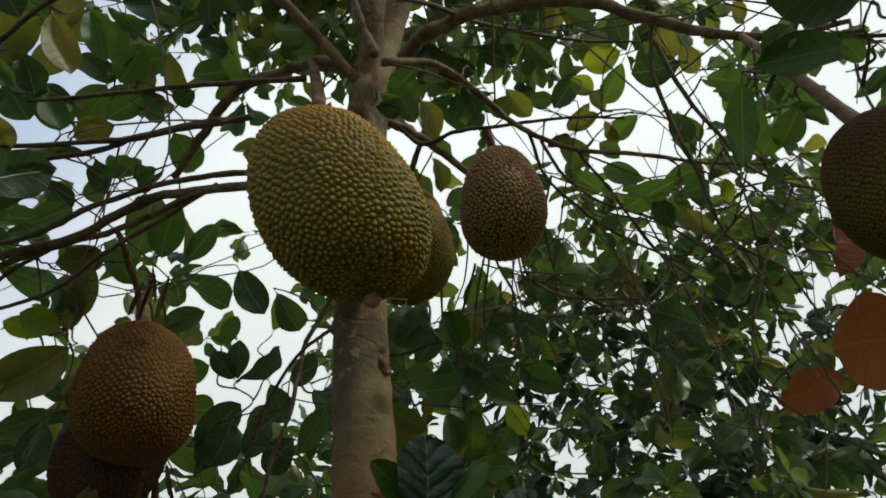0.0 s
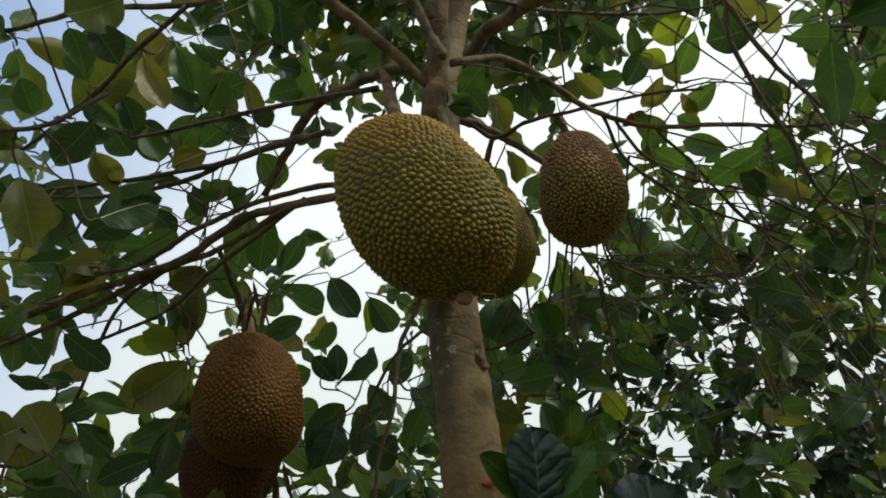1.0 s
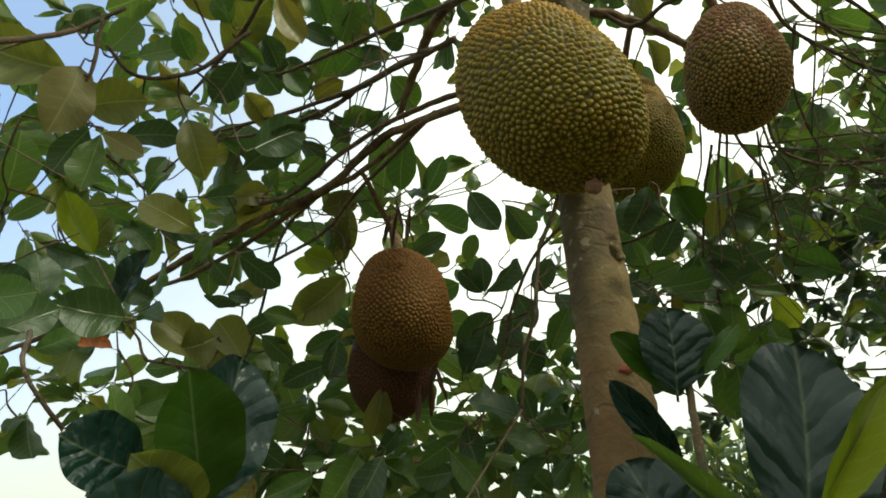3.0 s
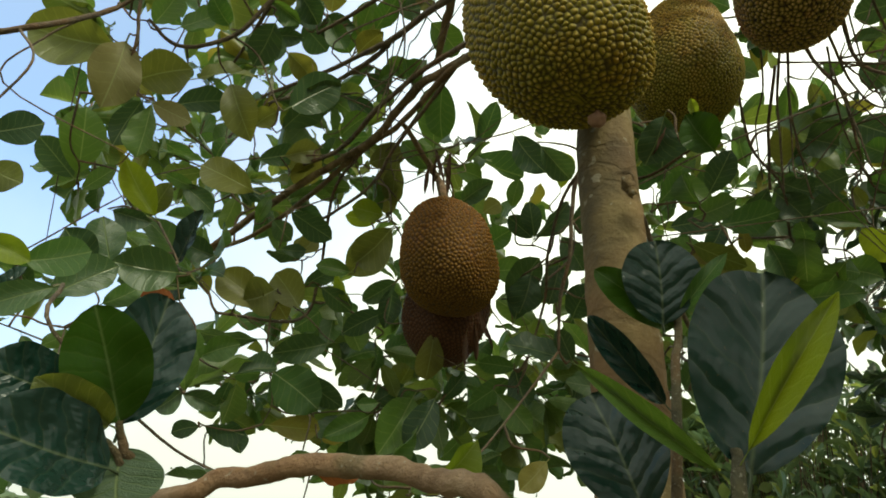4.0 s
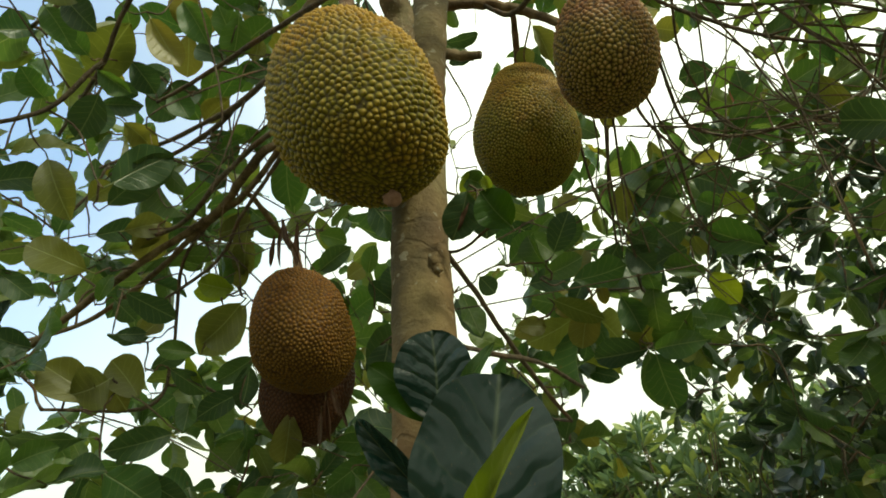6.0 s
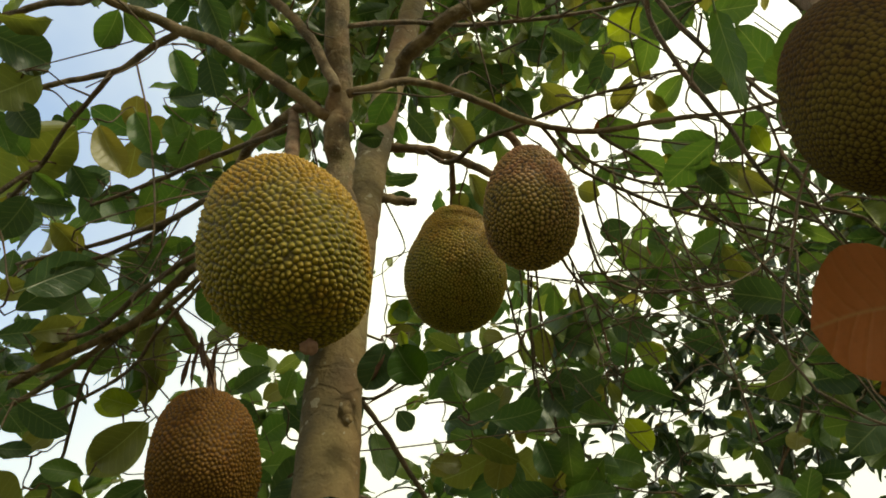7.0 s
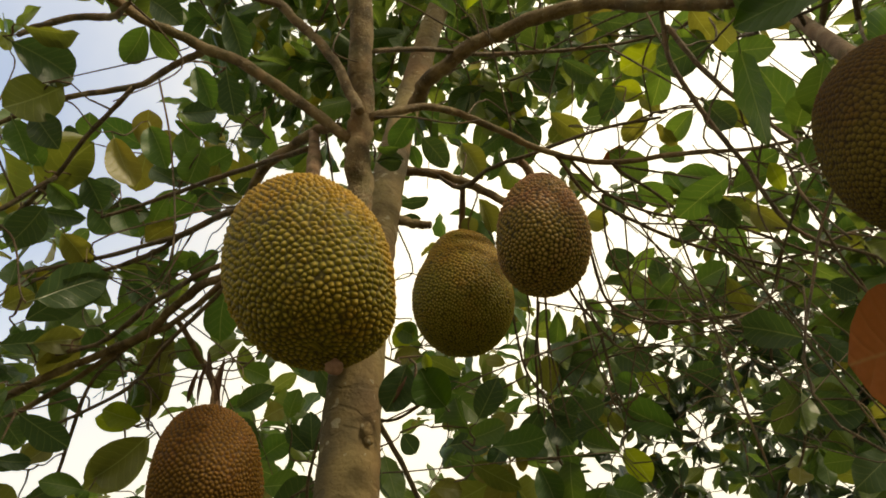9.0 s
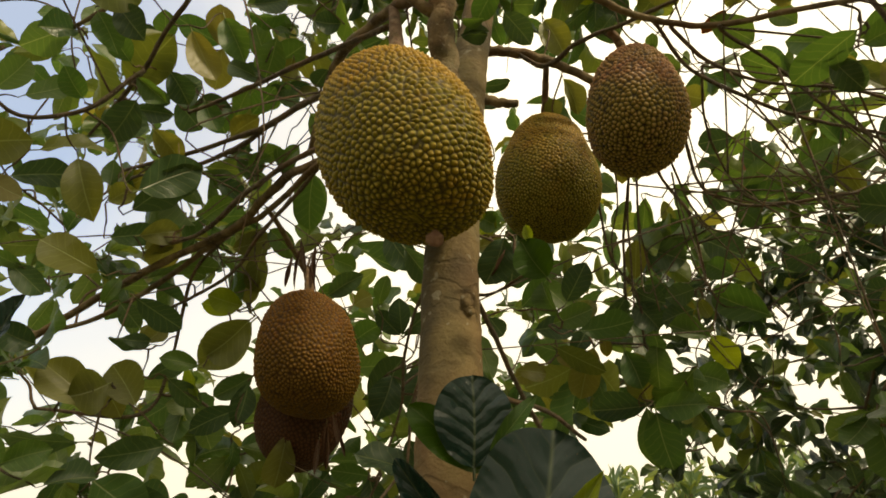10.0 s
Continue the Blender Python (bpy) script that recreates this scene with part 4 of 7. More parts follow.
jack_leaf((-0.462, 1.574, 2.378), (-0.413, 1.563, 2.444), (0.38, -0.83, -0.41), 0.060, "green")
jack_leaf((-0.418, 1.617, 2.294), (-0.344, 1.573, 2.357), (0.10, -0.76, -0.64), 0.078, "dark")
jack_leaf((-0.261, 1.421, 2.493), (-0.309, 1.444, 2.422), (0.32, -0.81, -0.48), 0.053, "dark")
jack_leaf((-0.261, 1.425, 2.251), (-0.199, 1.379, 2.323), (0.15, -0.77, -0.62), 0.055, "green")
jack_leaf((-0.470, 1.602, 2.702), (-0.430, 1.528, 2.771), (0.81, -0.12, -0.58), 0.054, "bright")
jack_leaf((0.195, 2.121, 2.825), (0.212, 2.138, 2.770), (-0.08, -0.95, -0.31), 0.042, "pale")
jack_leaf((-0.587, 0.475, 2.930), (-0.544, 0.544, 2.994), (0.33, 0.52, -0.79), 0.052, "olive")
jack_leaf((-0.672, 0.617, 2.862), (-0.643, 0.687, 2.810), (0.65, -0.61, -0.46), 0.067, "dark")
jack_leaf((-0.711, 0.602, 2.845), (-0.707, 0.675, 2.789), (0.76, -0.41, -0.51), 0.061, "green")
jack_leaf((-1.149, 0.847, 3.378), (-1.179, 0.808, 3.381), (0.56, -0.47, -0.68), 0.043, "dark")
jack_leaf((-0.792, 0.726, 2.876), (-0.789, 0.663, 2.902), (0.74, -0.23, -0.63), 0.058, "green")
jack_leaf((-0.355, 0.687, 3.236), (-0.384, 0.803, 3.209), (0.45, -0.09, -0.89), 0.071, "dark")
jack_leaf((-0.428, 0.570, 3.114), (-0.394, 0.642, 3.100), (0.47, -0.37, -0.80), 0.068, "dark")
jack_leaf((-0.933, 0.948, 3.115), (-0.996, 0.922, 3.061), (0.70, -0.33, -0.64), 0.078, "dark")
jack_leaf((-0.855, 0.788, 2.824), (-0.862, 0.817, 2.731), (0.87, -0.45, -0.21), 0.103, "dark")
jack_leaf((-1.002, 0.852, 2.949), (-0.931, 0.926, 2.965), (0.48, -0.28, -0.83), 0.052, "dark")
jack_leaf((-0.960, 0.836, 2.993), (-0.940, 0.906, 2.994), (0.77, -0.20, -0.61), 0.045, "dark")
jack_leaf((-0.965, 0.977, 3.058), (-0.888, 1.047, 3.097), (0.67, -0.38, -0.64), 0.085, "dark")
jack_leaf((-0.884, 1.083, 3.063), (-0.837, 1.063, 3.145), (0.74, -0.43, -0.53), 0.084, "olive")
jack_leaf((-0.737, 1.097, 2.871), (-0.670, 1.108, 2.893), (0.35, -0.55, -0.76), 0.054, "green")
jack_leaf((-0.696, 1.138, 2.873), (-0.652, 1.149, 2.915), (0.67, -0.47, -0.58), 0.032, "green")
jack_leaf((-0.761, 1.075, 2.881), (-0.764, 1.139, 2.862), (0.69, -0.18, -0.70), 0.046, "dark")
jack_leaf((-0.998, 0.945, 2.929), (-0.960, 1.018, 2.858), (0.67, -0.67, -0.33), 0.059, "yellow")
jack_leaf((-0.930, 1.116, 2.887), (-0.904, 1.207, 2.860), (0.73, -0.38, -0.56), 0.066, "dark")
jack_leaf((-0.863, 1.177, 2.887), (-0.832, 1.210, 2.929), (0.86, -0.33, -0.39), 0.062, "green")
jack_leaf((-1.065, 0.938, 2.704), (-1.019, 0.965, 2.756), (0.79, -0.36, -0.50), 0.063, "olive")
jack_leaf((-1.056, 1.084, 2.630), (-1.032, 1.117, 2.732), (0.93, -0.34, -0.13), 0.074, "yellow")
jack_leaf((-1.101, 0.998, 2.639), (-1.067, 1.086, 2.708), (0.95, -0.15, -0.27), 0.064, "dark")
jack_leaf((-0.865, 1.196, 2.721), (-0.809, 1.276, 2.686), (0.63, -0.64, -0.43), 0.071, "olive")
jack_leaf((-0.845, 1.244, 2.510), (-0.835, 1.205, 2.622), (0.98, 0.19, -0.02), 0.059, "green")
jack_leaf((-0.791, 1.241, 2.497), (-0.844, 1.172, 2.502), (0.71, -0.59, -0.39), 0.061, "bright")
jack_leaf((-0.804, 1.273, 2.517), (-0.814, 1.231, 2.666), (0.18, -0.95, -0.26), 0.077, "olive")
jack_leaf((-1.006, 1.190, 2.459), (-1.018, 1.161, 2.393), (0.93, -0.37, -0.02), 0.055, "olive")
jack_leaf((-0.967, 1.078, 2.352), (-0.959, 1.144, 2.378), (0.98, -0.06, -0.17), 0.038, "dark")
jack_leaf((-0.870, 1.235, 2.339), (-0.916, 1.157, 2.331), (0.84, -0.46, -0.29), 0.051, "green")
jack_leaf((-0.800, 1.487, 2.673), (-0.716, 1.508, 2.696), (0.34, -0.75, -0.56), 0.051, "green")
jack_leaf((-0.788, 1.500, 2.646), (-0.720, 1.567, 2.597), (0.53, -0.77, -0.34), 0.064, "dark")
jack_leaf((-0.812, 1.508, 2.830), (-0.766, 1.586, 2.827), (0.74, -0.44, -0.51), 0.071, "green")
jack_leaf((-0.736, 1.613, 2.571), (-0.656, 1.632, 2.626), (0.50, -0.72, -0.48), 0.075, "green")
jack_leaf((-0.711, 1.618, 2.487), (-0.650, 1.706, 2.525), (0.84, -0.47, -0.25), 0.082, "green")
jack_leaf((-0.713, 1.558, 2.663), (-0.673, 1.582, 2.703), (0.71, -0.61, -0.35), 0.061, "olive")
jack_leaf((-0.207, 1.928, 2.773), (-0.096, 1.875, 2.850), (0.10, -0.74, -0.66), 0.076, "dark")
jack_leaf((-0.192, 1.710, 2.728), (-0.108, 1.766, 2.632), (0.35, -0.91, -0.22), 0.070, "green")
jack_leaf((-0.223, 1.780, 2.601), (-0.117, 1.833, 2.627), (0.48, -0.78, -0.41), 0.075, "dark")
jack_leaf((-0.186, 1.980, 2.709), (-0.132, 1.992, 2.802), (0.50, -0.85, -0.17), 0.070, "yellow")
jack_leaf((-0.181, 2.091, 2.763), (-0.229, 2.086, 2.674), (0.44, -0.87, -0.20), 0.064, "dark")
jack_leaf((-0.016, 1.976, 2.778), (-0.126, 1.991, 2.666), (0.47, -0.69, -0.55), 0.079, "dark")
jack_leaf((-0.033, 2.131, 2.883), (0.104, 2.133, 2.837), (-0.12, -0.91, -0.40), 0.090, "dark")
jack_leaf((-0.072, 2.164, 2.839), (-0.007, 2.191, 2.656), (0.35, -0.94, -0.01), 0.098, "dark")
jack_leaf((-0.105, 2.010, 2.689), (-0.107, 2.049, 2.627), (0.42, -0.76, -0.50), 0.036, "yellow")
jack_leaf((-0.296, 1.965, 2.897), (-0.204, 1.951, 2.944), (0.19, -0.78, -0.59), 0.053, "green")
jack_leaf((-0.121, 1.963, 2.967), (-0.185, 1.942, 2.985), (0.13, -0.85, -0.51), 0.046, "yellow")
jack_leaf((-0.332, 1.610, 2.803), (-0.246, 1.618, 2.805), (0.08, -0.81, -0.58), 0.054, "olive")
jack_leaf((-0.250, 1.642, 2.821), (-0.310, 1.647, 2.744), (0.49, -0.76, -0.43), 0.054, "green")
jack_leaf((-0.209, 1.907, 2.605), (-0.090, 1.976, 2.542), (0.14, -0.79, -0.60), 0.076, "olive")
jack_leaf((-0.342, 1.915, 2.558), (-0.273, 1.977, 2.563), (0.63, -0.68, -0.37), 0.062, "yellow")
jack_leaf((-0.024, 1.948, 2.584), (-0.002, 2.011, 2.494), (0.27, -0.82, -0.51), 0.081, "green")
jack_leaf((0.054, 1.994, 2.617), (0.037, 2.047, 2.503), (0.20, -0.88, -0.43), 0.082, "green")
jack_leaf((-0.254, 1.572, 2.532), (-0.237, 1.619, 2.502), (0.54, -0.59, -0.60), 0.051, "dark")
jack_leaf((-0.147, 1.333, 2.345), (-0.123, 1.366, 2.257), (0.86, -0.52, 0.05), 0.048, "green")
jack_leaf((0.460, 1.348, 3.358), (0.523, 1.382, 3.313), (-0.17, -0.66, -0.73), 0.066, "bright")
jack_leaf((0.555, 1.428, 3.287), (0.517, 1.381, 3.325), (-0.06, -0.60, -0.80), 0.046, "olive")
jack_leaf((0.625, 1.377, 3.174), (0.551, 1.438, 3.163), (-0.28, -0.49, -0.83), 0.061, "green")
jack_leaf((0.534, 1.387, 3.180), (0.565, 1.438, 3.131), (-0.65, -0.27, -0.71), 0.038, "yellow")
jack_leaf((0.524, 1.477, 3.194), (0.575, 1.504, 3.142), (-0.23, -0.76, -0.60), 0.055, "green")
jack_leaf((0.665, 1.041, 2.491), (0.688, 1.018, 2.514), (-0.15, -0.77, -0.62), 0.027, "green")
jack_leaf((0.610, 1.253, 2.712), (0.670, 1.243, 2.714), (-0.09, -0.72, -0.69), 0.046, "green")
jack_leaf((0.669, 1.192, 2.608), (0.659, 1.145, 2.634), (-0.13, -0.46, -0.88), 0.030, "bright")
jack_leaf((0.575, 1.329, 2.784), (0.611, 1.375, 2.730), (-0.11, -0.73, -0.68), 0.054, "dark")
jack_leaf((0.639, 1.332, 2.739), (0.685, 1.355, 2.672), (-0.62, -0.51, -0.60), 0.041, "olive")
jack_leaf((0.440, 1.539, 3.141), (0.520, 1.585, 3.091), (-0.03, -0.70, -0.71), 0.069, "green")
jack_leaf((0.505, 1.720, 3.075), (0.575, 1.692, 3.067), (-0.36, -0.66, -0.66), 0.051, "dark")
jack_leaf((0.371, 1.833, 3.157), (0.277, 1.825, 3.163), (0.02, -0.76, -0.65), 0.078, "dark")
jack_leaf((0.252, 1.862, 3.110), (0.327, 1.858, 3.084), (-0.03, -1.00, 0.08), 0.040, "dark")
jack_leaf((0.296, 1.881, 3.088), (0.371, 1.931, 3.078), (0.09, -0.33, -0.94), 0.045, "green")
jack_leaf((0.513, 2.045, 3.169), (0.637, 2.032, 3.202), (0.07, -0.81, -0.58), 0.085, "green")
jack_leaf((0.568, 2.068, 3.120), (0.646, 2.071, 3.131), (0.12, -0.81, -0.57), 0.077, "dark")
jack_leaf((0.611, 1.955, 3.096), (0.653, 2.065, 3.021), (-0.28, -0.46, -0.84), 0.070, "olive")
jack_leaf((0.826, 1.834, 2.897), (0.875, 1.869, 2.862), (-0.01, -0.68, -0.73), 0.060, "dark")
jack_leaf((0.679, 1.636, 2.611), (0.567, 1.639, 2.679), (-0.28, -0.85, -0.44), 0.081, "dark")
jack_leaf((0.205, 2.154, 3.059), (0.316, 2.194, 2.980), (-0.02, -0.88, -0.47), 0.112, "dark")
jack_leaf((0.269, 2.108, 2.923), (0.346, 2.134, 2.850), (-0.07, -0.92, -0.39), 0.067, "bright")
jack_leaf((0.346, 2.111, 2.713), (0.209, 2.094, 2.812), (-0.12, -0.94, -0.33), 0.103, "green")
jack_leaf((0.507, 2.217, 2.904), (0.420, 2.160, 2.939), (0.22, -0.75, -0.63), 0.084, "dark")
jack_leaf((0.135, 2.072, 2.800), (0.131, 2.111, 2.744), (0.14, -0.82, -0.56), 0.044, "olive")
jack_leaf((0.174, 2.075, 2.788), (0.191, 2.126, 2.747), (0.22, -0.67, -0.71), 0.040, "olive")
jack_leaf((0.084, 2.098, 2.734), (0.172, 2.134, 2.692), (0.16, -0.89, -0.44), 0.054, "olive")
jack_leaf((0.147, 2.405, 2.835), (0.200, 2.482, 2.739), (0.19, -0.81, -0.55), 0.090, "bright")
jack_leaf((0.071, 2.451, 2.723), (0.176, 2.442, 2.670), (-0.20, -0.96, -0.22), 0.110, "green")
jack_leaf((0.765, 2.281, 2.932), (0.808, 2.276, 2.812), (-0.33, -0.94, -0.07), 0.088, "dark")
jack_leaf((0.705, 2.163, 2.711), (0.827, 2.108, 2.681), (-0.45, -0.81, -0.37), 0.097, "dark")
jack_leaf((0.674, 2.207, 2.764), (0.596, 2.226, 2.815), (-0.41, -0.87, -0.27), 0.075, "dark")
jack_leaf((0.775, 2.292, 2.632), (0.702, 2.314, 2.642), (-0.30, -0.89, -0.35), 0.065, "green")
jack_leaf((0.772, 1.828, 2.429), (0.676, 1.819, 2.361), (0.18, -0.98, -0.12), 0.072, "dark")
jack_leaf((-0.041, 1.159, 3.145), (-0.000, 1.237, 3.086), (0.24, -0.66, -0.72), 0.064, "dark")
jack_leaf((-0.043, 1.114, 3.051), (-0.039, 1.162, 3.010), (0.31, -0.64, -0.71), 0.034, "green")
jack_leaf((-0.000, 1.317, 3.301), (0.030, 1.397, 3.207), (0.18, -0.78, -0.60), 0.081, "olive")
jack_leaf((0.028, 1.431, 3.668), (0.169, 1.477, 3.685), (0.26, -0.50, -0.83), 0.078, "dark")
jack_leaf((0.019, 1.500, 3.687), (0.086, 1.542, 3.664), (0.10, -0.60, -0.80), 0.049, "bright")
jack_leaf((0.055, 1.335, 3.626), (-0.079, 1.358, 3.620), (-0.04, -0.47, -0.88), 0.089, "dark")
jack_leaf((0.117, 1.530, 3.685), (0.155, 1.615, 3.589), (0.07, -0.75, -0.65), 0.087, "dark")
jack_leaf((0.177, 1.498, 3.873), (0.306, 1.544, 3.807), (-0.16, -0.63, -0.76), 0.093, "dark")
jack_leaf((0.289, 1.536, 3.571), (0.206, 1.583, 3.549), (-0.07, -0.51, -0.86), 0.076, "olive")
jack_leaf((0.334, 1.505, 3.503), (0.421, 1.499, 3.471), (-0.30, -0.60, -0.74), 0.063, "green")
jack_leaf((0.188, 1.322, 3.201), (0.131, 1.340, 3.165), (0.26, -0.63, -0.73), 0.046, "dark")
jack_leaf((-1.001, 0.513, 2.724), (-0.952, 0.533, 2.765), (0.68, -0.20, -0.71), 0.052, "dark")
jack_leaf((-0.958, 0.581, 2.707), (-0.908, 0.588, 2.790), (0.85, -0.18, -0.50), 0.066, "green")
jack_leaf((-0.905, 0.622, 2.701), (-0.830, 0.680, 2.765), (0.69, -0.71, -0.17), 0.057, "green")
jack_leaf((-0.830, 0.698, 2.734), (-0.803, 0.628, 2.751), (0.65, 0.06, -0.76), 0.054, "green")
jack_leaf((-0.982, 0.608, 2.564), (-0.898, 0.683, 2.617), (0.70, -0.34, -0.63), 0.101, "olive")
jack_leaf((-0.945, 0.714, 2.637), (-0.886, 0.828, 2.701), (0.84, -0.52, 0.17), 0.072, "olive")
jack_leaf((-0.872, 0.768, 2.626), (-0.853, 0.854, 2.504), (0.77, -0.57, -0.28), 0.085, "olive")
jack_leaf((-1.009, 0.711, 2.579), (-0.946, 0.806, 2.636), (0.87, -0.46, -0.20), 0.064, "dark")
jack_leaf((-0.974, 0.634, 2.516), (-1.043, 0.635, 2.417), (0.80, -0.22, -0.56), 0.063, "dark")
jack_leaf((-0.819, 0.821, 2.968), (-0.831, 0.907, 2.936), (0.64, -0.19, -0.75), 0.070, "dark")
jack_leaf((-0.806, 0.758, 2.868), (-0.784, 0.840, 2.847), (0.32, -0.30, -0.90), 0.044, "green")
jack_leaf((-0.865, 0.955, 3.018), (-0.850, 1.018, 2.951), (0.62, -0.64, -0.46), 0.068, "green")
jack_leaf((-0.806, 1.029, 3.001), (-0.744, 0.995, 3.042), (0.42, -0.30, -0.86), 0.051, "green")
jack_leaf((-0.764, 1.045, 3.010), (-0.674, 1.027, 3.058), (0.37, -0.38, -0.85), 0.064, "green")
jack_leaf((-0.691, 1.059, 3.047), (-0.654, 1.099, 3.079), (0.77, -0.24, -0.60), 0.053, "dark")
jack_leaf((-0.928, 0.897, 2.876), (-0.927, 1.000, 2.847), (0.70, -0.20, -0.68), 0.072, "olive")
jack_leaf((-0.842, 1.056, 2.965), (-0.744, 1.059, 2.998), (0.29, -0.46, -0.84), 0.068, "olive")
jack_leaf((-0.716, 1.029, 2.797), (-0.697, 1.092, 2.765), (0.61, -0.49, -0.62), 0.037, "dark")
jack_leaf((-0.694, 1.053, 2.785), (-0.634, 1.069, 2.806), (0.38, -0.76, -0.53), 0.033, "green")
jack_leaf((-0.841, 1.078, 2.677), (-0.776, 1.102, 2.739), (0.69, -0.46, -0.55), 0.061, "green")
jack_leaf((-1.033, 1.037, 2.652), (-0.991, 1.114, 2.708), (0.90, -0.21, -0.38), 0.071, "yellow")
jack_leaf((-0.851, 1.196, 2.664), (-0.759, 1.235, 2.699), (0.50, -0.61, -0.62), 0.069, "olive")
jack_leaf((-0.756, 1.221, 2.719), (-0.703, 1.290, 2.653), (0.50, -0.77, -0.40), 0.062, "green")
jack_leaf((-1.095, 0.789, 2.337), (-1.033, 0.781, 2.402), (0.67, -0.29, -0.68), 0.054, "olive")
jack_leaf((-1.065, 0.817, 2.429), (-1.055, 0.910, 2.396), (0.85, -0.24, -0.46), 0.057, "dark")
jack_leaf((-1.047, 0.838, 2.427), (-1.064, 0.771, 2.430), (0.78, -0.21, -0.58), 0.035, "green")
jack_leaf((-1.041, 0.693, 2.274), (-0.985, 0.763, 2.265), (0.48, -0.48, -0.73), 0.045, "dark")
jack_leaf((-0.961, 0.683, 2.121), (-0.962, 0.610, 2.163), (0.92, -0.20, -0.33), 0.076, "dark")
jack_leaf((-0.971, 0.714, 2.136), (-0.985, 0.667, 2.228), (0.91, -0.42, -0.08), 0.078, "dark")
jack_leaf((-0.815, 0.793, 2.120), (-0.831, 0.676, 2.092), (0.97, -0.07, -0.25), 0.087, "dark")
jack_leaf((-0.989, 0.848, 2.202), (-0.911, 0.830, 2.315), (0.39, -0.83, -0.40), 0.070, "glossy")
jack_leaf((-1.024, 0.936, 2.276), (-1.029, 0.847, 2.278), (0.92, -0.06, -0.39), 0.063, "dark")
jack_leaf((-0.816, 0.601, 1.982), (-0.801, 0.683, 2.079), (0.85, -0.46, 0.26), 0.064, "dark")
jack_leaf((-0.633, 0.515, 1.913), (-0.621, 0.525, 1.965), (0.75, -0.66, -0.06), 0.027, "glossy")
jack_leaf((-0.474, 0.532, 1.910), (-0.502, 0.480, 1.866), (0.92, -0.28, -0.27), 0.039, "dark")
jack_leaf((-0.880, 0.706, 2.027), (-0.858, 0.753, 2.080), (0.95, -0.25, -0.18), 0.044, "green")
jack_leaf((-1.227, 1.113, 2.527), (-1.189, 1.111, 2.603), (0.81, -0.43, -0.41), 0.043, "green")
jack_leaf((-1.153, 1.125, 2.518), (-1.131, 1.190, 2.475), (0.77, -0.51, -0.39), 0.063, "dark")
jack_leaf((-1.086, 1.193, 2.409), (-1.051, 1.193, 2.482), (0.41, -0.89, -0.20), 0.040, "olive")
jack_leaf((-1.104, 1.256, 2.354), (-1.049, 1.315, 2.427), (0.85, -0.14, -0.51), 0.055, "dark")
jack_leaf((-1.072, 1.295, 2.359), (-1.036, 1.395, 2.316), (0.80, -0.46, -0.39), 0.063, "dark")
jack_leaf((-1.016, 1.361, 2.329), (-1.029, 1.305, 2.400), (0.20, -0.79, -0.58), 0.046, "bright")
jack_leaf((-1.090, 1.127, 2.289), (-1.054, 1.203, 2.216), (0.77, -0.60, -0.22), 0.078, "olive")
jack_leaf((-0.912, 1.290, 2.559), (-0.911, 1.244, 2.652), (1.00, -0.01, -0.02), 0.052, "green")
jack_leaf((-0.851, 1.240, 2.668), (-0.886, 1.330, 2.580), (0.31, -0.60, -0.74), 0.066, "olive")
jack_leaf((-0.696, 1.437, 2.626), (-0.593, 1.445, 2.671), (0.33, -0.69, -0.64), 0.063, "dark")
jack_leaf((-0.514, 1.441, 2.558), (-0.480, 1.416, 2.622), (0.50, -0.68, -0.54), 0.045, "green")
jack_leaf((-0.299, 1.247, 2.543), (-0.271, 1.333, 2.497), (0.51, -0.53, -0.67), 0.062, "dark")
jack_leaf((-0.951, 0.947, 1.938), (-0.936, 0.878, 2.040), (0.98, -0.04, -0.17), 0.061, "green")
jack_leaf((-0.969, 0.951, 1.938), (-1.003, 0.922, 1.892), (0.82, -0.51, -0.27), 0.053, "dark")
jack_leaf((-0.953, 0.948, 1.930), (-0.932, 1.019, 1.921), (0.94, -0.31, -0.17), 0.045, "dark")
jack_leaf((-1.021, 0.971, 1.947), (-0.977, 1.130, 2.049), (0.44, -0.57, 0.70), 0.097, "green")
jack_leaf((-0.991, 0.949, 1.996), (-0.950, 0.933, 2.066), (0.86, -0.06, -0.51), 0.041, "green")
jack_leaf((-1.003, 0.983, 2.033), (-0.951, 1.039, 2.075), (0.81, -0.52, -0.28), 0.060, "green")
jack_leaf((-0.955, 1.054, 2.007), (-0.927, 1.138, 2.045), (0.65, -0.48, 0.58), 0.049, "dark")
jack_leaf((-0.942, 1.216, 2.055), (-0.884, 1.322, 2.002), (0.75, -0.58, -0.32), 0.066, "dark")
jack_leaf((-0.949, 1.277, 2.162), (-1.005, 1.156, 2.098), (0.92, -0.35, -0.15), 0.074, "dark")
jack_leaf((-0.920, 1.306, 1.922), (-0.890, 1.358, 1.927), (0.58, -0.27, -0.77), 0.030, "yellow")
jack_leaf((-0.785, 1.346, 2.015), (-0.813, 1.305, 2.001), (0.84, -0.53, -0.14), 0.035, "green")
jack_leaf((-0.337, 0.737, 1.738), (-0.366, 0.690, 1.730), (0.30, -0.34, 0.89), 0.028, "dark")
jack_leaf((-0.800, 1.476, 2.066), (-0.822, 1.410, 1.904), (0.78, -0.61, 0.14), 0.102, "green")
jack_leaf((-0.741, 1.501, 2.068), (-0.767, 1.453, 1.925), (0.75, -0.66, 0.08), 0.086, "dark")
jack_leaf((-0.347, 1.060, 1.779), (-0.313, 1.096, 1.821), (0.74, -0.67, 0.00), 0.039, "green")
jack_leaf((-0.539, 1.555, 2.152), (-0.594, 1.475, 2.144), (0.77, -0.50, -0.40), 0.049, "green")
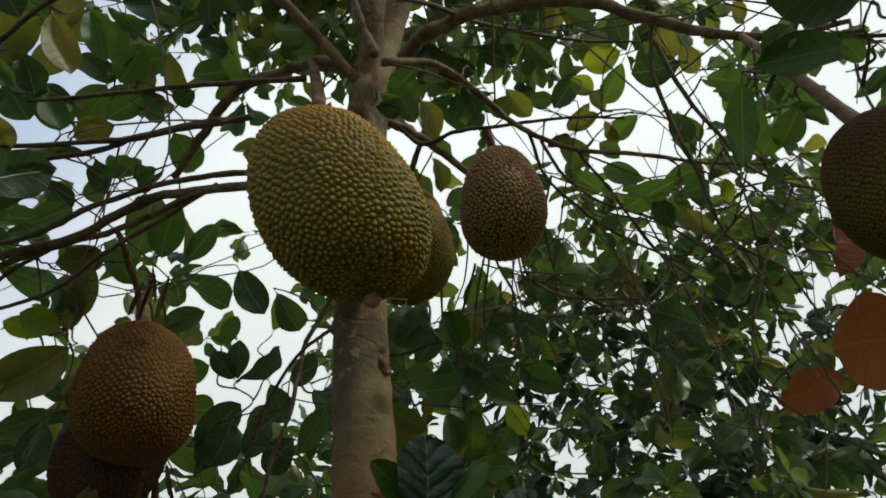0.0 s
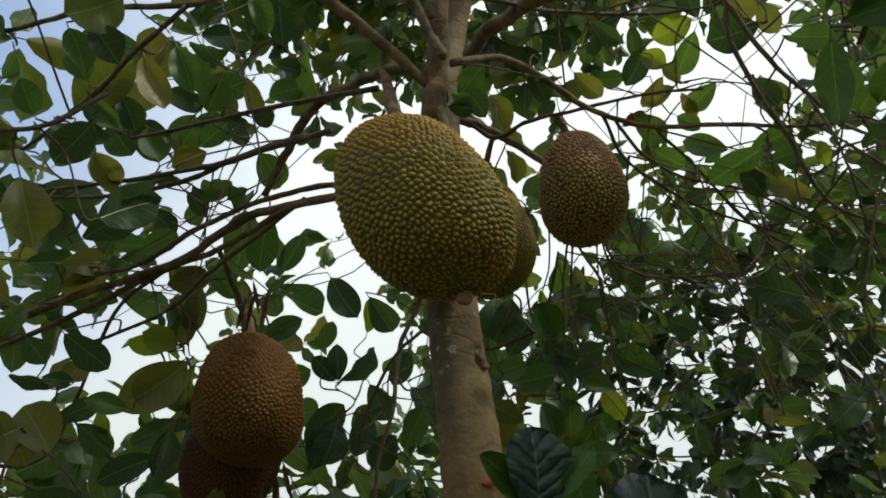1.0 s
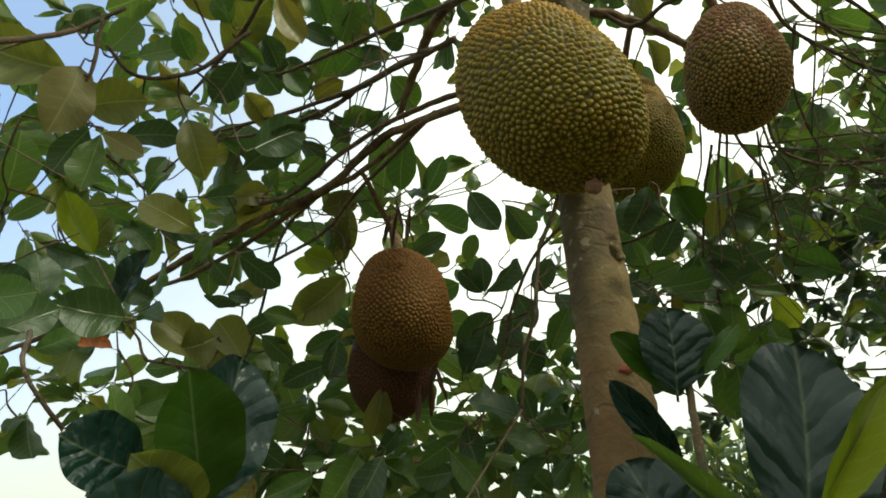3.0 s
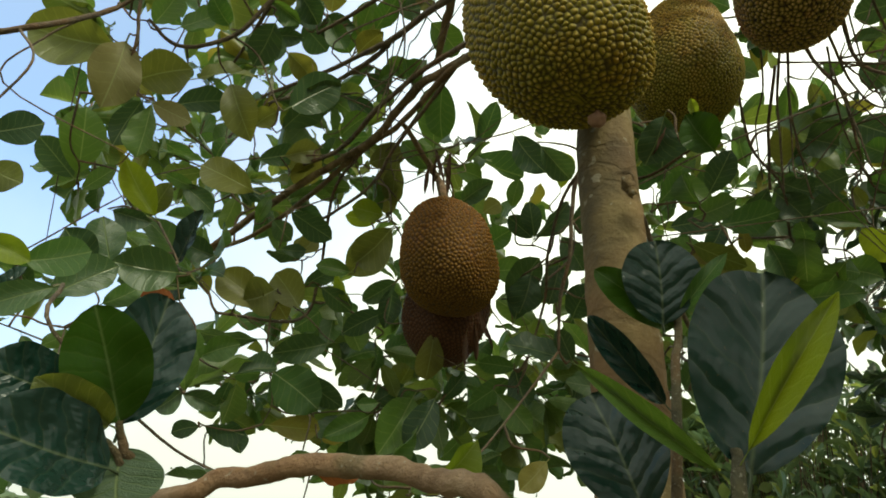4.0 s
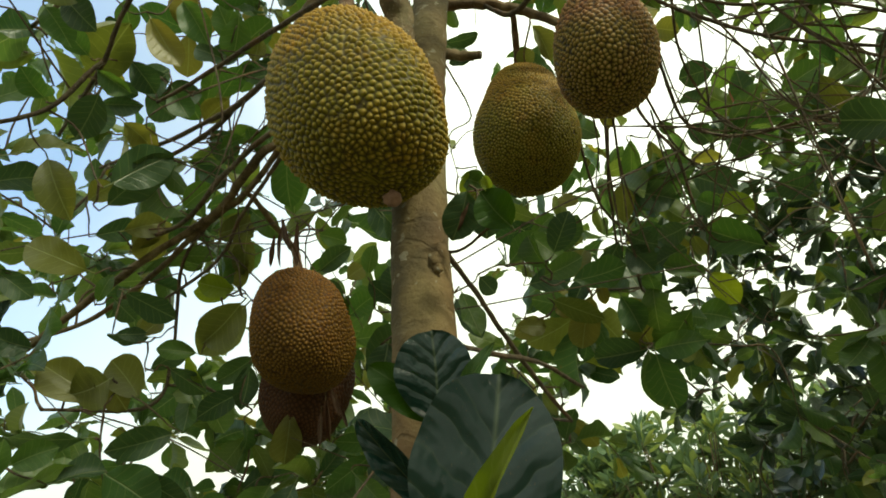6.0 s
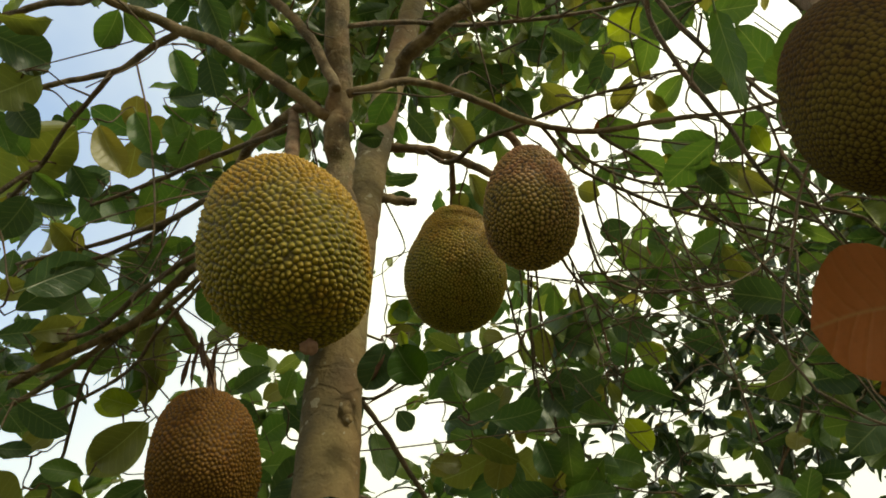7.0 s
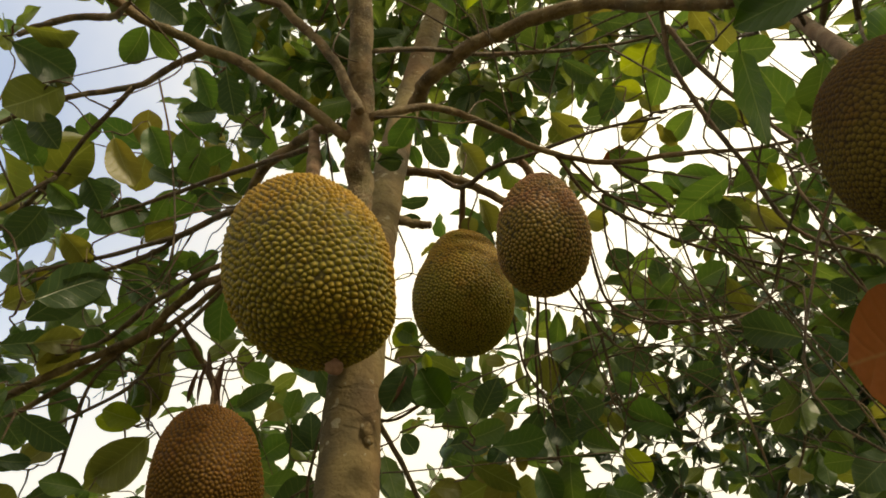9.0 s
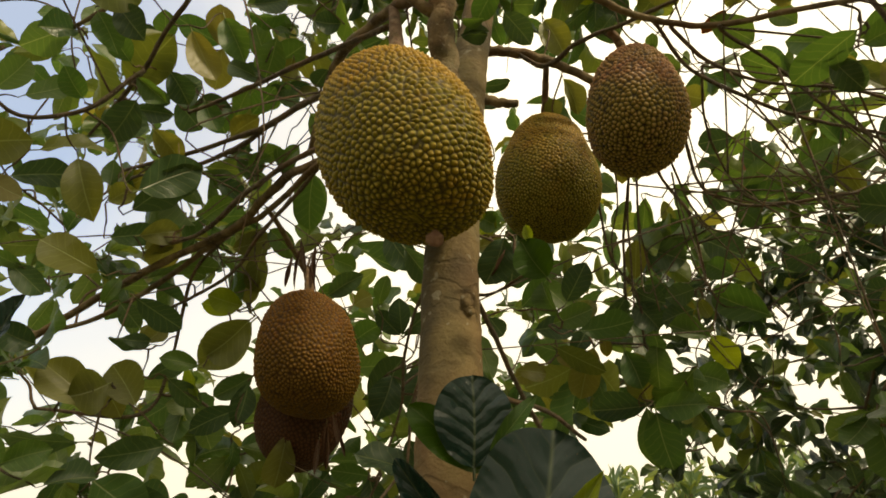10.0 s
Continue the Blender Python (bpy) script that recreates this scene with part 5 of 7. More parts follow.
jack_leaf((-0.558, 1.561, 2.125), (-0.619, 1.485, 2.035), (0.88, -0.39, -0.27), 0.066, "green")
jack_leaf((-0.530, 1.544, 2.145), (-0.530, 1.609, 2.067), (0.58, -0.63, -0.52), 0.069, "dark")
jack_leaf((-0.300, 1.416, 2.099), (-0.407, 1.330, 2.119), (0.57, -0.58, 0.58), 0.069, "dark")
jack_leaf((-0.571, 1.582, 2.048), (-0.673, 1.552, 2.027), (0.32, -0.91, -0.26), 0.070, "dark")
jack_leaf((-0.541, 1.499, 2.068), (-0.465, 1.543, 1.986), (0.28, -0.93, -0.24), 0.061, "green")
jack_leaf((-0.286, 1.403, 2.095), (-0.294, 1.353, 2.148), (0.54, -0.66, -0.53), 0.040, "dark")
jack_leaf((-0.376, 1.181, 1.805), (-0.302, 1.214, 1.868), (-0.15, -0.80, 0.58), 0.052, "dark")
jack_leaf((-0.239, 1.258, 1.866), (-0.267, 1.227, 1.813), (0.67, -0.74, 0.09), 0.043, "yellow")
jack_leaf((-0.158, 1.556, 2.534), (-0.092, 1.558, 2.599), (0.42, -0.80, -0.42), 0.055, "green")
jack_leaf((-0.047, 1.568, 2.533), (0.020, 1.520, 2.596), (0.11, -0.73, -0.67), 0.063, "dark")
jack_leaf((-0.074, 1.593, 2.509), (-0.101, 1.546, 2.587), (-0.40, -0.71, -0.58), 0.048, "green")
jack_leaf((-0.124, 1.674, 2.545), (-0.022, 1.682, 2.572), (0.20, -0.84, -0.51), 0.064, "green")
jack_leaf((-0.093, 1.779, 2.573), (0.038, 1.833, 2.608), (0.40, -0.92, -0.07), 0.073, "green")
jack_leaf((0.056, 1.816, 2.724), (0.085, 1.749, 2.803), (0.11, -0.73, -0.67), 0.059, "olive")
jack_leaf((0.076, 1.853, 2.846), (0.176, 1.933, 2.831), (0.41, -0.64, -0.65), 0.090, "dark")
jack_leaf((0.031, 1.918, 2.753), (0.099, 1.959, 2.720), (0.20, -0.81, -0.55), 0.069, "dark")
jack_leaf((0.185, 1.934, 2.733), (0.107, 1.929, 2.717), (0.15, -0.85, -0.50), 0.068, "dark")
jack_leaf((0.015, 1.938, 2.728), (0.068, 1.990, 2.656), (0.16, -0.85, -0.51), 0.084, "dark")
jack_leaf((0.170, 1.964, 2.686), (0.082, 1.973, 2.669), (0.01, -0.86, -0.51), 0.068, "dark")
jack_leaf((0.197, 1.998, 2.613), (0.106, 1.932, 2.634), (0.60, -0.80, 0.04), 0.057, "green")
jack_leaf((0.291, 1.912, 2.741), (0.234, 1.898, 2.785), (-0.11, -0.89, -0.44), 0.067, "green")
jack_leaf((-0.209, 2.024, 2.596), (-0.238, 2.010, 2.663), (0.15, -0.98, -0.14), 0.054, "yellow")
jack_leaf((-1.029, 0.918, 3.095), (-0.972, 0.965, 3.182), (0.86, -0.22, -0.45), 0.075, "dark")
jack_leaf((-1.026, 0.954, 3.102), (-1.008, 1.048, 3.061), (0.61, -0.41, -0.68), 0.098, "dark")
jack_leaf((-0.952, 1.094, 3.064), (-0.940, 1.007, 3.112), (0.57, -0.34, -0.75), 0.100, "green")
jack_leaf((-0.813, 0.817, 3.132), (-0.798, 0.927, 3.039), (0.55, -0.58, -0.60), 0.078, "yellow")
jack_leaf((-0.784, 0.865, 3.239), (-0.782, 0.970, 3.162), (0.52, -0.51, -0.69), 0.082, "green")
jack_leaf((-0.861, 1.058, 3.248), (-0.922, 0.993, 3.270), (0.37, -0.59, -0.72), 0.061, "dark")
jack_leaf((-0.751, 1.012, 3.318), (-0.822, 1.069, 3.226), (0.55, -0.46, -0.70), 0.092, "green")
jack_leaf((-0.926, 1.157, 3.288), (-0.877, 1.181, 3.334), (0.72, -0.36, -0.59), 0.056, "dark")
jack_leaf((-0.841, 1.165, 3.321), (-0.793, 1.224, 3.328), (0.54, -0.38, -0.75), 0.049, "dark")
jack_leaf((-0.877, 1.083, 3.246), (-0.957, 1.100, 3.153), (0.63, -0.45, -0.63), 0.071, "green")
jack_leaf((-0.804, 0.927, 3.418), (-0.732, 0.983, 3.472), (0.69, -0.20, -0.70), 0.073, "dark")
jack_leaf((-0.798, 1.115, 3.371), (-0.846, 1.147, 3.313), (0.54, -0.47, -0.70), 0.063, "olive")
jack_leaf((-1.043, 1.189, 3.100), (-0.970, 1.212, 3.110), (0.32, -0.75, -0.58), 0.039, "dark")
jack_leaf((-0.657, 1.159, 3.280), (-0.717, 1.178, 3.253), (0.27, -0.42, -0.87), 0.060, "dark")
jack_leaf((0.449, 1.139, 3.393), (0.536, 1.192, 3.382), (0.09, -0.34, -0.94), 0.053, "dark")
jack_leaf((0.606, 1.233, 3.287), (0.581, 1.157, 3.369), (-0.27, -0.66, -0.70), 0.066, "dark")
jack_leaf((0.591, 1.235, 3.291), (0.485, 1.266, 3.294), (-0.17, -0.53, -0.83), 0.081, "bright")
jack_leaf((0.593, 1.260, 3.271), (0.536, 1.377, 3.249), (-0.20, -0.27, -0.94), 0.066, "green")
jack_leaf((0.345, 1.265, 3.465), (0.418, 1.344, 3.435), (-0.18, -0.19, -0.97), 0.056, "dark")
jack_leaf((0.261, 1.383, 3.403), (0.333, 1.467, 3.357), (0.02, -0.49, -0.87), 0.070, "olive")
jack_leaf((0.478, 1.343, 3.382), (0.405, 1.431, 3.333), (-0.14, -0.56, -0.82), 0.076, "dark")
jack_leaf((0.511, 1.414, 3.313), (0.443, 1.497, 3.296), (-0.13, -0.31, -0.94), 0.054, "olive")
jack_leaf((0.685, 1.099, 3.066), (0.710, 1.149, 3.009), (-0.36, -0.62, -0.70), 0.052, "olive")
jack_leaf((0.646, 1.177, 2.891), (0.684, 1.223, 2.846), (-0.27, -0.55, -0.79), 0.048, "olive")
jack_leaf((0.729, 0.950, 2.583), (0.700, 1.008, 2.553), (-0.43, -0.57, -0.70), 0.051, "green")
jack_leaf((0.684, 1.697, 3.236), (0.558, 1.669, 3.292), (-0.19, -0.66, -0.73), 0.074, "green")
jack_leaf((0.663, 1.482, 2.992), (0.767, 1.439, 2.993), (-0.27, -0.67, -0.69), 0.063, "green")
jack_leaf((0.626, 1.445, 2.888), (0.696, 1.492, 2.785), (0.13, -0.93, -0.33), 0.067, "olive")
jack_leaf((0.669, 0.920, 2.096), (0.575, 0.920, 2.101), (0.14, -0.80, -0.45), 0.112, "orange")
jack_leaf((0.837, 1.420, 2.322), (0.693, 1.400, 2.271), (0.15, -0.85, -0.40), 0.085, "orange")
jack_leaf((0.959, 1.400, 2.689), (0.918, 1.400, 2.547), (0.30, -0.85, -0.40), 0.062, "orange")
jack_leaf((0.130, 1.038, 2.224), (0.110, 0.994, 2.262), (0.455, -0.682, -0.573), 0.056, "deep")
jack_leaf((0.070, 1.022, 2.298), (0.031, 1.043, 2.239), (0.455, -0.682, -0.573), 0.051, "dark")
jack_leaf((0.073, 1.033, 2.289), (0.041, 1.044, 2.248), (0.755, -0.482, -0.573), 0.028, "dry")
jack_leaf((0.120, 1.002, 2.260), (0.121, 0.985, 2.279), (0.455, -0.682, -0.573), 0.015, "bright")

# ---- sprays of leaves at the ends of twigs ----
SPRAYS = []
SPRAYS += [(-3.05, 1.44, 3.93, 1.25), (-2.61, 0.68, 2.52, 1.14), (-3.08, 1.51, 3.39, 1.12), (-2.88, 1.82, 1.66, 0.97), (-2.57, 0.64, 2.37, 1.05), (-2.62, 0.76, 4.16, 0.96), (-3.04, 1.25, 3.19, 1.40), (-2.58, 1.30, 4.15, 1.23), (-2.68, 1.84, 3.77, 1.13), (-2.97, 1.97, 2.69, 1.30), (-2.48, 0.89, 4.19, 1.19), (-2.96, 1.83, 2.57, 1.41), (-2.72, 1.55, 3.36, 1.20), (-2.69, 0.97, 3.28, 1.01), (-2.73, 1.18, 1.82, 1.09), (-2.60, 0.96, 2.51, 1.34), (-2.63, 0.88, 3.30, 1.35), (-2.57, 1.23, 3.32, 0.98), (-2.59, 2.86, 3.06, 1.03), (-2.46, 0.45, 3.88, 1.29), (-2.63, 2.40, 3.15, 1.20), (-2.48, 1.86, 1.69, 1.21)]
SPRAYS += [(-2.45, 0.85, 2.91, 1.19), (-2.55, 1.48, 3.08, 1.18), (-2.45, 1.26, 3.45, 0.97), (-2.33, 1.12, 3.74, 1.18), (-2.73, 1.32, 2.39, 1.12), (-2.14, 0.92, 1.77, 0.84), (-2.16, 1.10, 4.05, 1.09), (-2.18, 1.37, 3.84, 0.92), (-2.45, 2.22, 2.89, 1.00), (-2.05, 0.67, 2.11, 0.94), (-1.86, 0.58, 4.23, 1.11), (-2.43, 1.98, 2.75, 1.26), (-2.34, 0.75, 3.21, 1.32), (-2.35, 1.10, 2.15, 1.04), (-2.16, 1.71, 3.49, 1.17), (-2.52, 1.41, 2.26, 1.21)]
SPRAYS += [(-2.13, 2.44, 3.49, 0.97), (-2.04, 2.64, 2.00, 0.92), (-2.30, 0.89, 2.95, 1.32), (-2.04, 2.53, 1.88, 1.20), (-2.03, 0.78, 3.23, 1.05), (-2.33, 1.38, 2.45, 1.12), (-2.04, 0.90, 3.34, 1.09), (-1.95, 0.92, 3.67, 1.00), (-2.10, 1.41, 3.10, 1.13), (-1.98, 3.15, 3.58, 0.92), (-2.04, 1.40, 3.15, 0.97), (-2.04, 0.96, 3.04, 1.07), (-1.88, 2.62, 1.92, 1.19), (-2.11, 2.41, 2.05, 1.28), (-1.97, 2.31, 2.13, 1.01), (-1.66, 1.40, 4.59, 0.97), (-1.57, 1.27, 5.01, 0.80), (-1.76, 2.58, 3.59, 1.04), (-1.76, 1.75, 3.48, 0.91)]
SPRAYS += [(-1.78, 2.55, 2.00, 1.10), (-1.82, 2.39, 3.23, 1.04), (-1.85, 2.28, 3.02, 1.28), (-1.72, 1.09, 3.43, 0.99), (-1.71, 1.75, 3.58, 0.96), (-1.47, 0.52, 5.47, 0.86), (-1.75, 1.56, 3.28, 1.26), (-1.75, 3.04, 2.79, 0.96), (-1.84, 2.34, 2.82, 1.16), (-1.68, 3.34, 2.87, 1.23), (-1.74, 2.67, 2.49, 1.00), (-1.74, 2.96, 2.41, 1.05), (-1.69, 1.75, 3.25, 0.91), (-1.68, 0.56, 3.12, 1.20), (-1.49, 1.69, 4.64, 0.91), (-1.38, 1.45, 5.18, 0.80), (-1.32, 0.85, 4.60, 0.80), (-1.62, 2.45, 3.28, 1.03), (-1.64, 1.83, 1.74, 1.30)]
SPRAYS += [(-1.64, 2.12, 2.48, 1.30), (-1.65, 1.84, 2.50, 1.11), (-1.68, 1.02, 2.44, 0.98), (-1.48, 1.37, 3.36, 1.22), (-1.60, 2.29, 2.50, 1.30), (-1.54, 2.54, 1.93, 1.22), (-1.55, 0.76, 2.94, 1.07), (-1.49, 1.22, 3.22, 1.27), (-1.52, 1.57, 3.06, 1.13), (-1.50, 1.50, 3.14, 0.94), (-1.55, 1.03, 2.85, 1.05), (-1.32, 1.28, 4.58, 1.08), (-1.61, 1.91, 2.10, 1.07), (-1.57, 3.30, 2.27, 1.09), (-1.47, 1.12, 3.16, 1.01), (-1.49, 2.77, 2.00, 1.20), (-1.51, 1.39, 2.93, 1.25), (-1.51, 2.41, 2.71, 0.99), (-1.47, 2.47, 2.37, 1.02), (-1.44, 2.47, 3.28, 1.26), (-1.47, 2.21, 2.77, 0.94)]
SPRAYS += [(-1.47, 2.41, 2.93, 1.07), (-1.21, 0.58, 4.78, 1.01), (-1.48, 1.30, 2.79, 1.25), (-1.22, 0.86, 5.02, 1.02), (-1.50, 2.80, 2.20, 1.19), (-1.33, 2.63, 4.15, 1.02), (-1.20, 1.14, 4.30, 1.01), (-1.25, 1.77, 4.60, 0.95), (-1.17, 0.73, 5.28, 1.00), (-1.11, 0.91, 4.73, 1.05), (-1.18, 1.45, 5.40, 1.08), (-1.43, 2.21, 2.29, 1.00), (-1.18, 0.70, 4.57, 1.04), (-1.40, 2.83, 1.98, 1.15), (-1.22, 1.50, 4.38, 0.86), (-1.43, 1.80, 2.13, 1.33), (-1.40, 2.03, 2.75, 1.10), (-1.12, 1.05, 4.74, 0.79), (-1.42, 2.48, 2.20, 1.25)]
SPRAYS += [(-1.18, 1.17, 4.08, 1.14), (-1.38, 1.92, 2.24, 1.06), (-1.43, 1.94, 2.11, 1.19), (-1.35, 2.24, 2.20, 1.04), (-1.15, 1.49, 4.48, 1.09), (-1.42, 0.99, 2.35, 1.19), (-1.31, 2.06, 2.85, 1.23), (-1.08, 1.21, 4.75, 1.01), (-1.32, 2.00, 2.79, 0.98), (-1.15, 1.29, 3.88, 0.98), (-1.31, 2.52, 1.91, 0.88), (-1.33, 1.87, 2.14, 1.16), (-1.10, 1.27, 4.39, 1.02), (-1.24, 2.49, 3.36, 0.98), (-1.27, 2.75, 1.91, 0.93), (-1.06, 1.26, 4.46, 0.99), (-1.23, 2.77, 2.32, 1.00), (-1.10, 1.63, 4.53, 0.92), (-1.40, 2.46, 2.07, 1.36), (-1.20, 2.28, 2.34, 0.93)]
SPRAYS += [(-1.08, 1.66, 4.77, 0.87), (-1.24, 1.99, 2.70, 1.21), (-1.05, 1.34, 4.40, 0.98), (-1.03, 0.53, 3.88, 0.92), (-1.16, 2.82, 2.52, 1.05), (-1.01, 1.56, 4.99, 0.88), (-0.95, 1.27, 5.39, 1.01), (-1.04, 1.44, 4.54, 0.97), (-1.03, 1.50, 4.51, 1.09), (-1.14, 2.54, 2.42, 1.16), (-1.10, 0.69, 3.12, 1.12), (-1.15, 2.41, 2.23, 1.17), (-0.99, 0.44, 3.87, 0.92), (-0.94, 1.17, 4.65, 0.96), (-0.95, 1.02, 4.30, 1.11), (-1.19, 0.97, 2.28, 1.07), (-1.06, 1.67, 3.12, 1.03), (-0.99, 1.88, 4.77, 0.91), (-1.13, 2.04, 2.20, 0.92), (-1.10, 2.68, 2.34, 0.90)]
SPRAYS += [(-0.94, 1.10, 4.11, 0.88), (-0.91, 0.70, 4.79, 1.06), (-0.86, 0.76, 4.10, 0.98), (-0.89, 0.54, 4.27, 0.94), (-1.01, 2.76, 2.48, 0.97), (-0.88, 0.26, 3.51, 1.01), (-0.88, 0.96, 3.94, 0.85), (-1.04, 1.96, 2.35, 0.99), (-0.89, 1.77, 5.04, 1.08), (-0.99, 2.50, 2.59, 0.91), (-0.85, 0.30, 3.57, 1.03), (-0.91, 1.19, 3.63, 1.04), (-0.89, 1.15, 3.85, 1.06), (-0.84, 0.73, 4.68, 0.91), (-1.00, 3.04, 2.92, 1.23), (-0.81, 0.83, 4.13, 0.78), (-0.95, 2.57, 2.51, 1.03), (-0.98, 2.15, 2.23, 1.17), (-0.93, 2.32, 2.30, 0.89), (-0.95, 3.15, 3.15, 0.91), (-0.86, 1.86, 4.40, 1.01), (-0.80, 1.18, 4.31, 0.91)]
SPRAYS += [(-0.78, 1.01, 4.38, 0.94), (-0.80, 0.99, 3.96, 0.88), (-0.94, 2.90, 2.99, 1.11), (-0.88, 1.68, 3.07, 1.10), (-0.79, 0.60, 4.01, 0.89), (-0.71, 1.13, 4.91, 1.07), (-0.81, 1.59, 3.84, 1.06), (-0.77, 0.52, 3.80, 0.94), (-0.75, 1.35, 4.63, 0.80), (-0.76, 1.29, 4.14, 0.86), (-0.70, 0.89, 4.30, 0.90), (-0.74, 0.86, 3.81, 1.04), (-0.70, 1.01, 4.51, 1.06), (-0.87, 2.36, 2.67, 1.10), (-0.72, 0.92, 5.46, 0.90), (-0.73, 0.52, 4.02, 0.87), (-0.89, 2.60, 2.20, 0.92), (-0.74, 0.64, 3.81, 0.96), (-0.77, 1.78, 4.56, 1.05), (-0.81, 3.01, 2.51, 1.10), (-0.82, 2.06, 2.47, 1.11), (-0.85, 3.23, 2.93, 1.01), (-0.69, 0.67, 4.83, 1.10)]
SPRAYS += [(-0.84, 3.43, 3.05, 1.16), (-0.72, 0.71, 4.23, 1.14), (-0.69, 1.23, 4.50, 0.98), (-0.69, 0.94, 5.21, 0.89), (-0.72, 1.42, 3.84, 1.06), (-0.68, 1.13, 5.68, 1.14), (-0.78, 2.64, 2.55, 1.04), (-0.68, 1.09, 3.90, 1.07), (-0.66, 1.37, 4.57, 1.09), (-0.68, 0.85, 4.36, 0.82), (-0.65, 1.06, 4.26, 1.00), (-0.77, 2.82, 3.61, 1.12), (-0.74, 2.65, 4.47, 1.05), (-0.84, 2.97, 2.07, 0.96), (-0.64, 0.82, 5.00, 1.04), (-0.77, 2.93, 3.38, 1.04), (-0.75, 2.81, 2.56, 1.15), (-0.74, 2.22, 2.05, 0.88), (-0.73, 2.58, 3.79, 0.89), (-0.72, 2.63, 2.63, 0.86), (-0.64, 0.76, 4.31, 1.08), (-0.72, 2.69, 2.81, 0.94), (-0.70, 2.39, 3.49, 0.94)]
SPRAYS += [(-0.61, 1.14, 4.05, 0.79), (-0.69, 2.46, 3.17, 1.00), (-0.61, 1.40, 3.99, 1.03), (-0.66, 2.66, 2.60, 0.94), (-0.57, 1.15, 4.36, 0.82), (-0.58, 0.60, 4.13, 1.08), (-0.63, 1.80, 3.91, 0.87), (-0.57, 0.88, 4.66, 1.12), (-0.65, 2.14, 2.39, 1.01), (-0.62, 1.62, 3.58, 0.97), (-0.67, 2.81, 2.96, 1.07), (-0.68, 3.17, 3.23, 1.00), (-0.55, 1.48, 5.32, 0.94), (-0.61, 2.36, 2.31, 1.14), (-0.59, 1.78, 4.07, 0.93), (-0.56, 0.53, 3.33, 1.03), (-0.61, 2.74, 4.23, 1.16), (-0.53, 1.78, 4.96, 1.01), (-0.52, 1.03, 3.69, 1.00), (-0.50, 1.27, 4.70, 1.04), (-0.57, 2.12, 2.25, 0.96)]
SPRAYS += [(-0.50, 0.83, 4.87, 0.94), (-0.47, 1.23, 4.94, 1.08), (-0.54, 1.70, 4.38, 0.93), (-0.51, 0.57, 3.59, 0.85), (-0.48, 1.38, 4.83, 0.85), (-0.61, 2.30, 2.08, 1.14), (-0.50, 1.24, 3.87, 1.09), (-0.55, 2.38, 3.44, 1.07), (-0.56, 2.61, 3.06, 1.04), (-0.57, 2.92, 2.94, 1.17), (-0.48, 1.80, 5.14, 1.07), (-0.48, 2.02, 5.20, 0.79), (-0.46, 1.35, 4.55, 0.98), (-0.42, 1.29, 5.37, 0.92), (-0.49, 2.49, 2.43, 1.10), (-0.47, 1.46, 3.98, 0.96), (-0.45, 1.59, 4.40, 0.94), (-0.42, 0.83, 3.92, 0.86), (-0.49, 2.52, 2.59, 1.05), (-0.39, 1.06, 4.34, 1.02), (-0.42, 0.48, 3.53, 0.88), (-0.45, 1.50, 4.13, 0.88), (-0.43, 1.31, 4.24, 1.03), (-0.47, 2.03, 4.62, 0.90)]
SPRAYS += [(-0.44, 2.09, 5.36, 0.89), (-0.42, 1.11, 3.73, 0.98), (-0.47, 2.69, 2.71, 1.08), (-0.44, 2.46, 2.36, 0.86), (-0.42, 1.64, 4.32, 0.81), (-0.45, 2.97, 2.42, 0.93), (-0.38, 1.08, 5.21, 1.03), (-0.49, 3.42, 3.14, 0.87), (-0.38, 1.35, 4.33, 1.05), (-0.55, 3.57, 2.07, 0.95), (-0.38, 1.38, 4.23, 0.92), (-0.37, 0.45, 3.31, 0.99), (-0.37, 1.33, 3.92, 1.08), (-0.36, 1.10, 3.91, 0.82), (-0.43, 2.38, 3.19, 0.83), (-0.36, 1.14, 3.79, 1.10), (-0.35, 0.70, 4.29, 1.14), (-0.36, 1.74, 5.24, 1.07), (-0.34, 1.43, 4.82, 0.92), (-0.38, 1.67, 4.16, 1.02), (-0.34, 1.22, 3.65, 0.99), (-0.45, 2.29, 1.93, 1.21), (-0.35, 1.48, 3.83, 0.94), (-0.32, 0.82, 4.36, 0.92)]
SPRAYS += [(-0.41, 3.00, 4.14, 1.04), (-0.36, 2.01, 3.35, 0.86), (-0.39, 2.56, 3.51, 1.09), (-0.29, 0.82, 4.68, 0.87), (-0.30, 1.51, 4.25, 0.96), (-0.36, 2.82, 3.41, 0.97), (-0.33, 2.33, 3.08, 0.84), (-0.34, 2.51, 2.77, 0.90), (-0.29, 1.85, 4.98, 0.96), (-0.32, 2.13, 4.48, 1.16), (-0.32, 2.32, 3.15, 0.90), (-0.31, 2.04, 3.01, 0.93), (-0.26, 1.06, 4.75, 0.88), (-0.25, 0.74, 4.20, 1.11), (-0.24, 0.86, 4.59, 1.07), (-0.24, 1.33, 4.64, 1.03), (-0.25, 0.87, 4.38, 1.14), (-0.22, 1.14, 4.67, 0.97), (-0.33, 3.30, 3.78, 1.04), (-0.23, 1.17, 4.07, 0.91), (-0.26, 1.46, 3.89, 1.01), (-0.22, 1.11, 5.26, 1.05), (-0.22, 1.39, 4.88, 0.85), (-0.23, 0.92, 4.20, 1.14)]
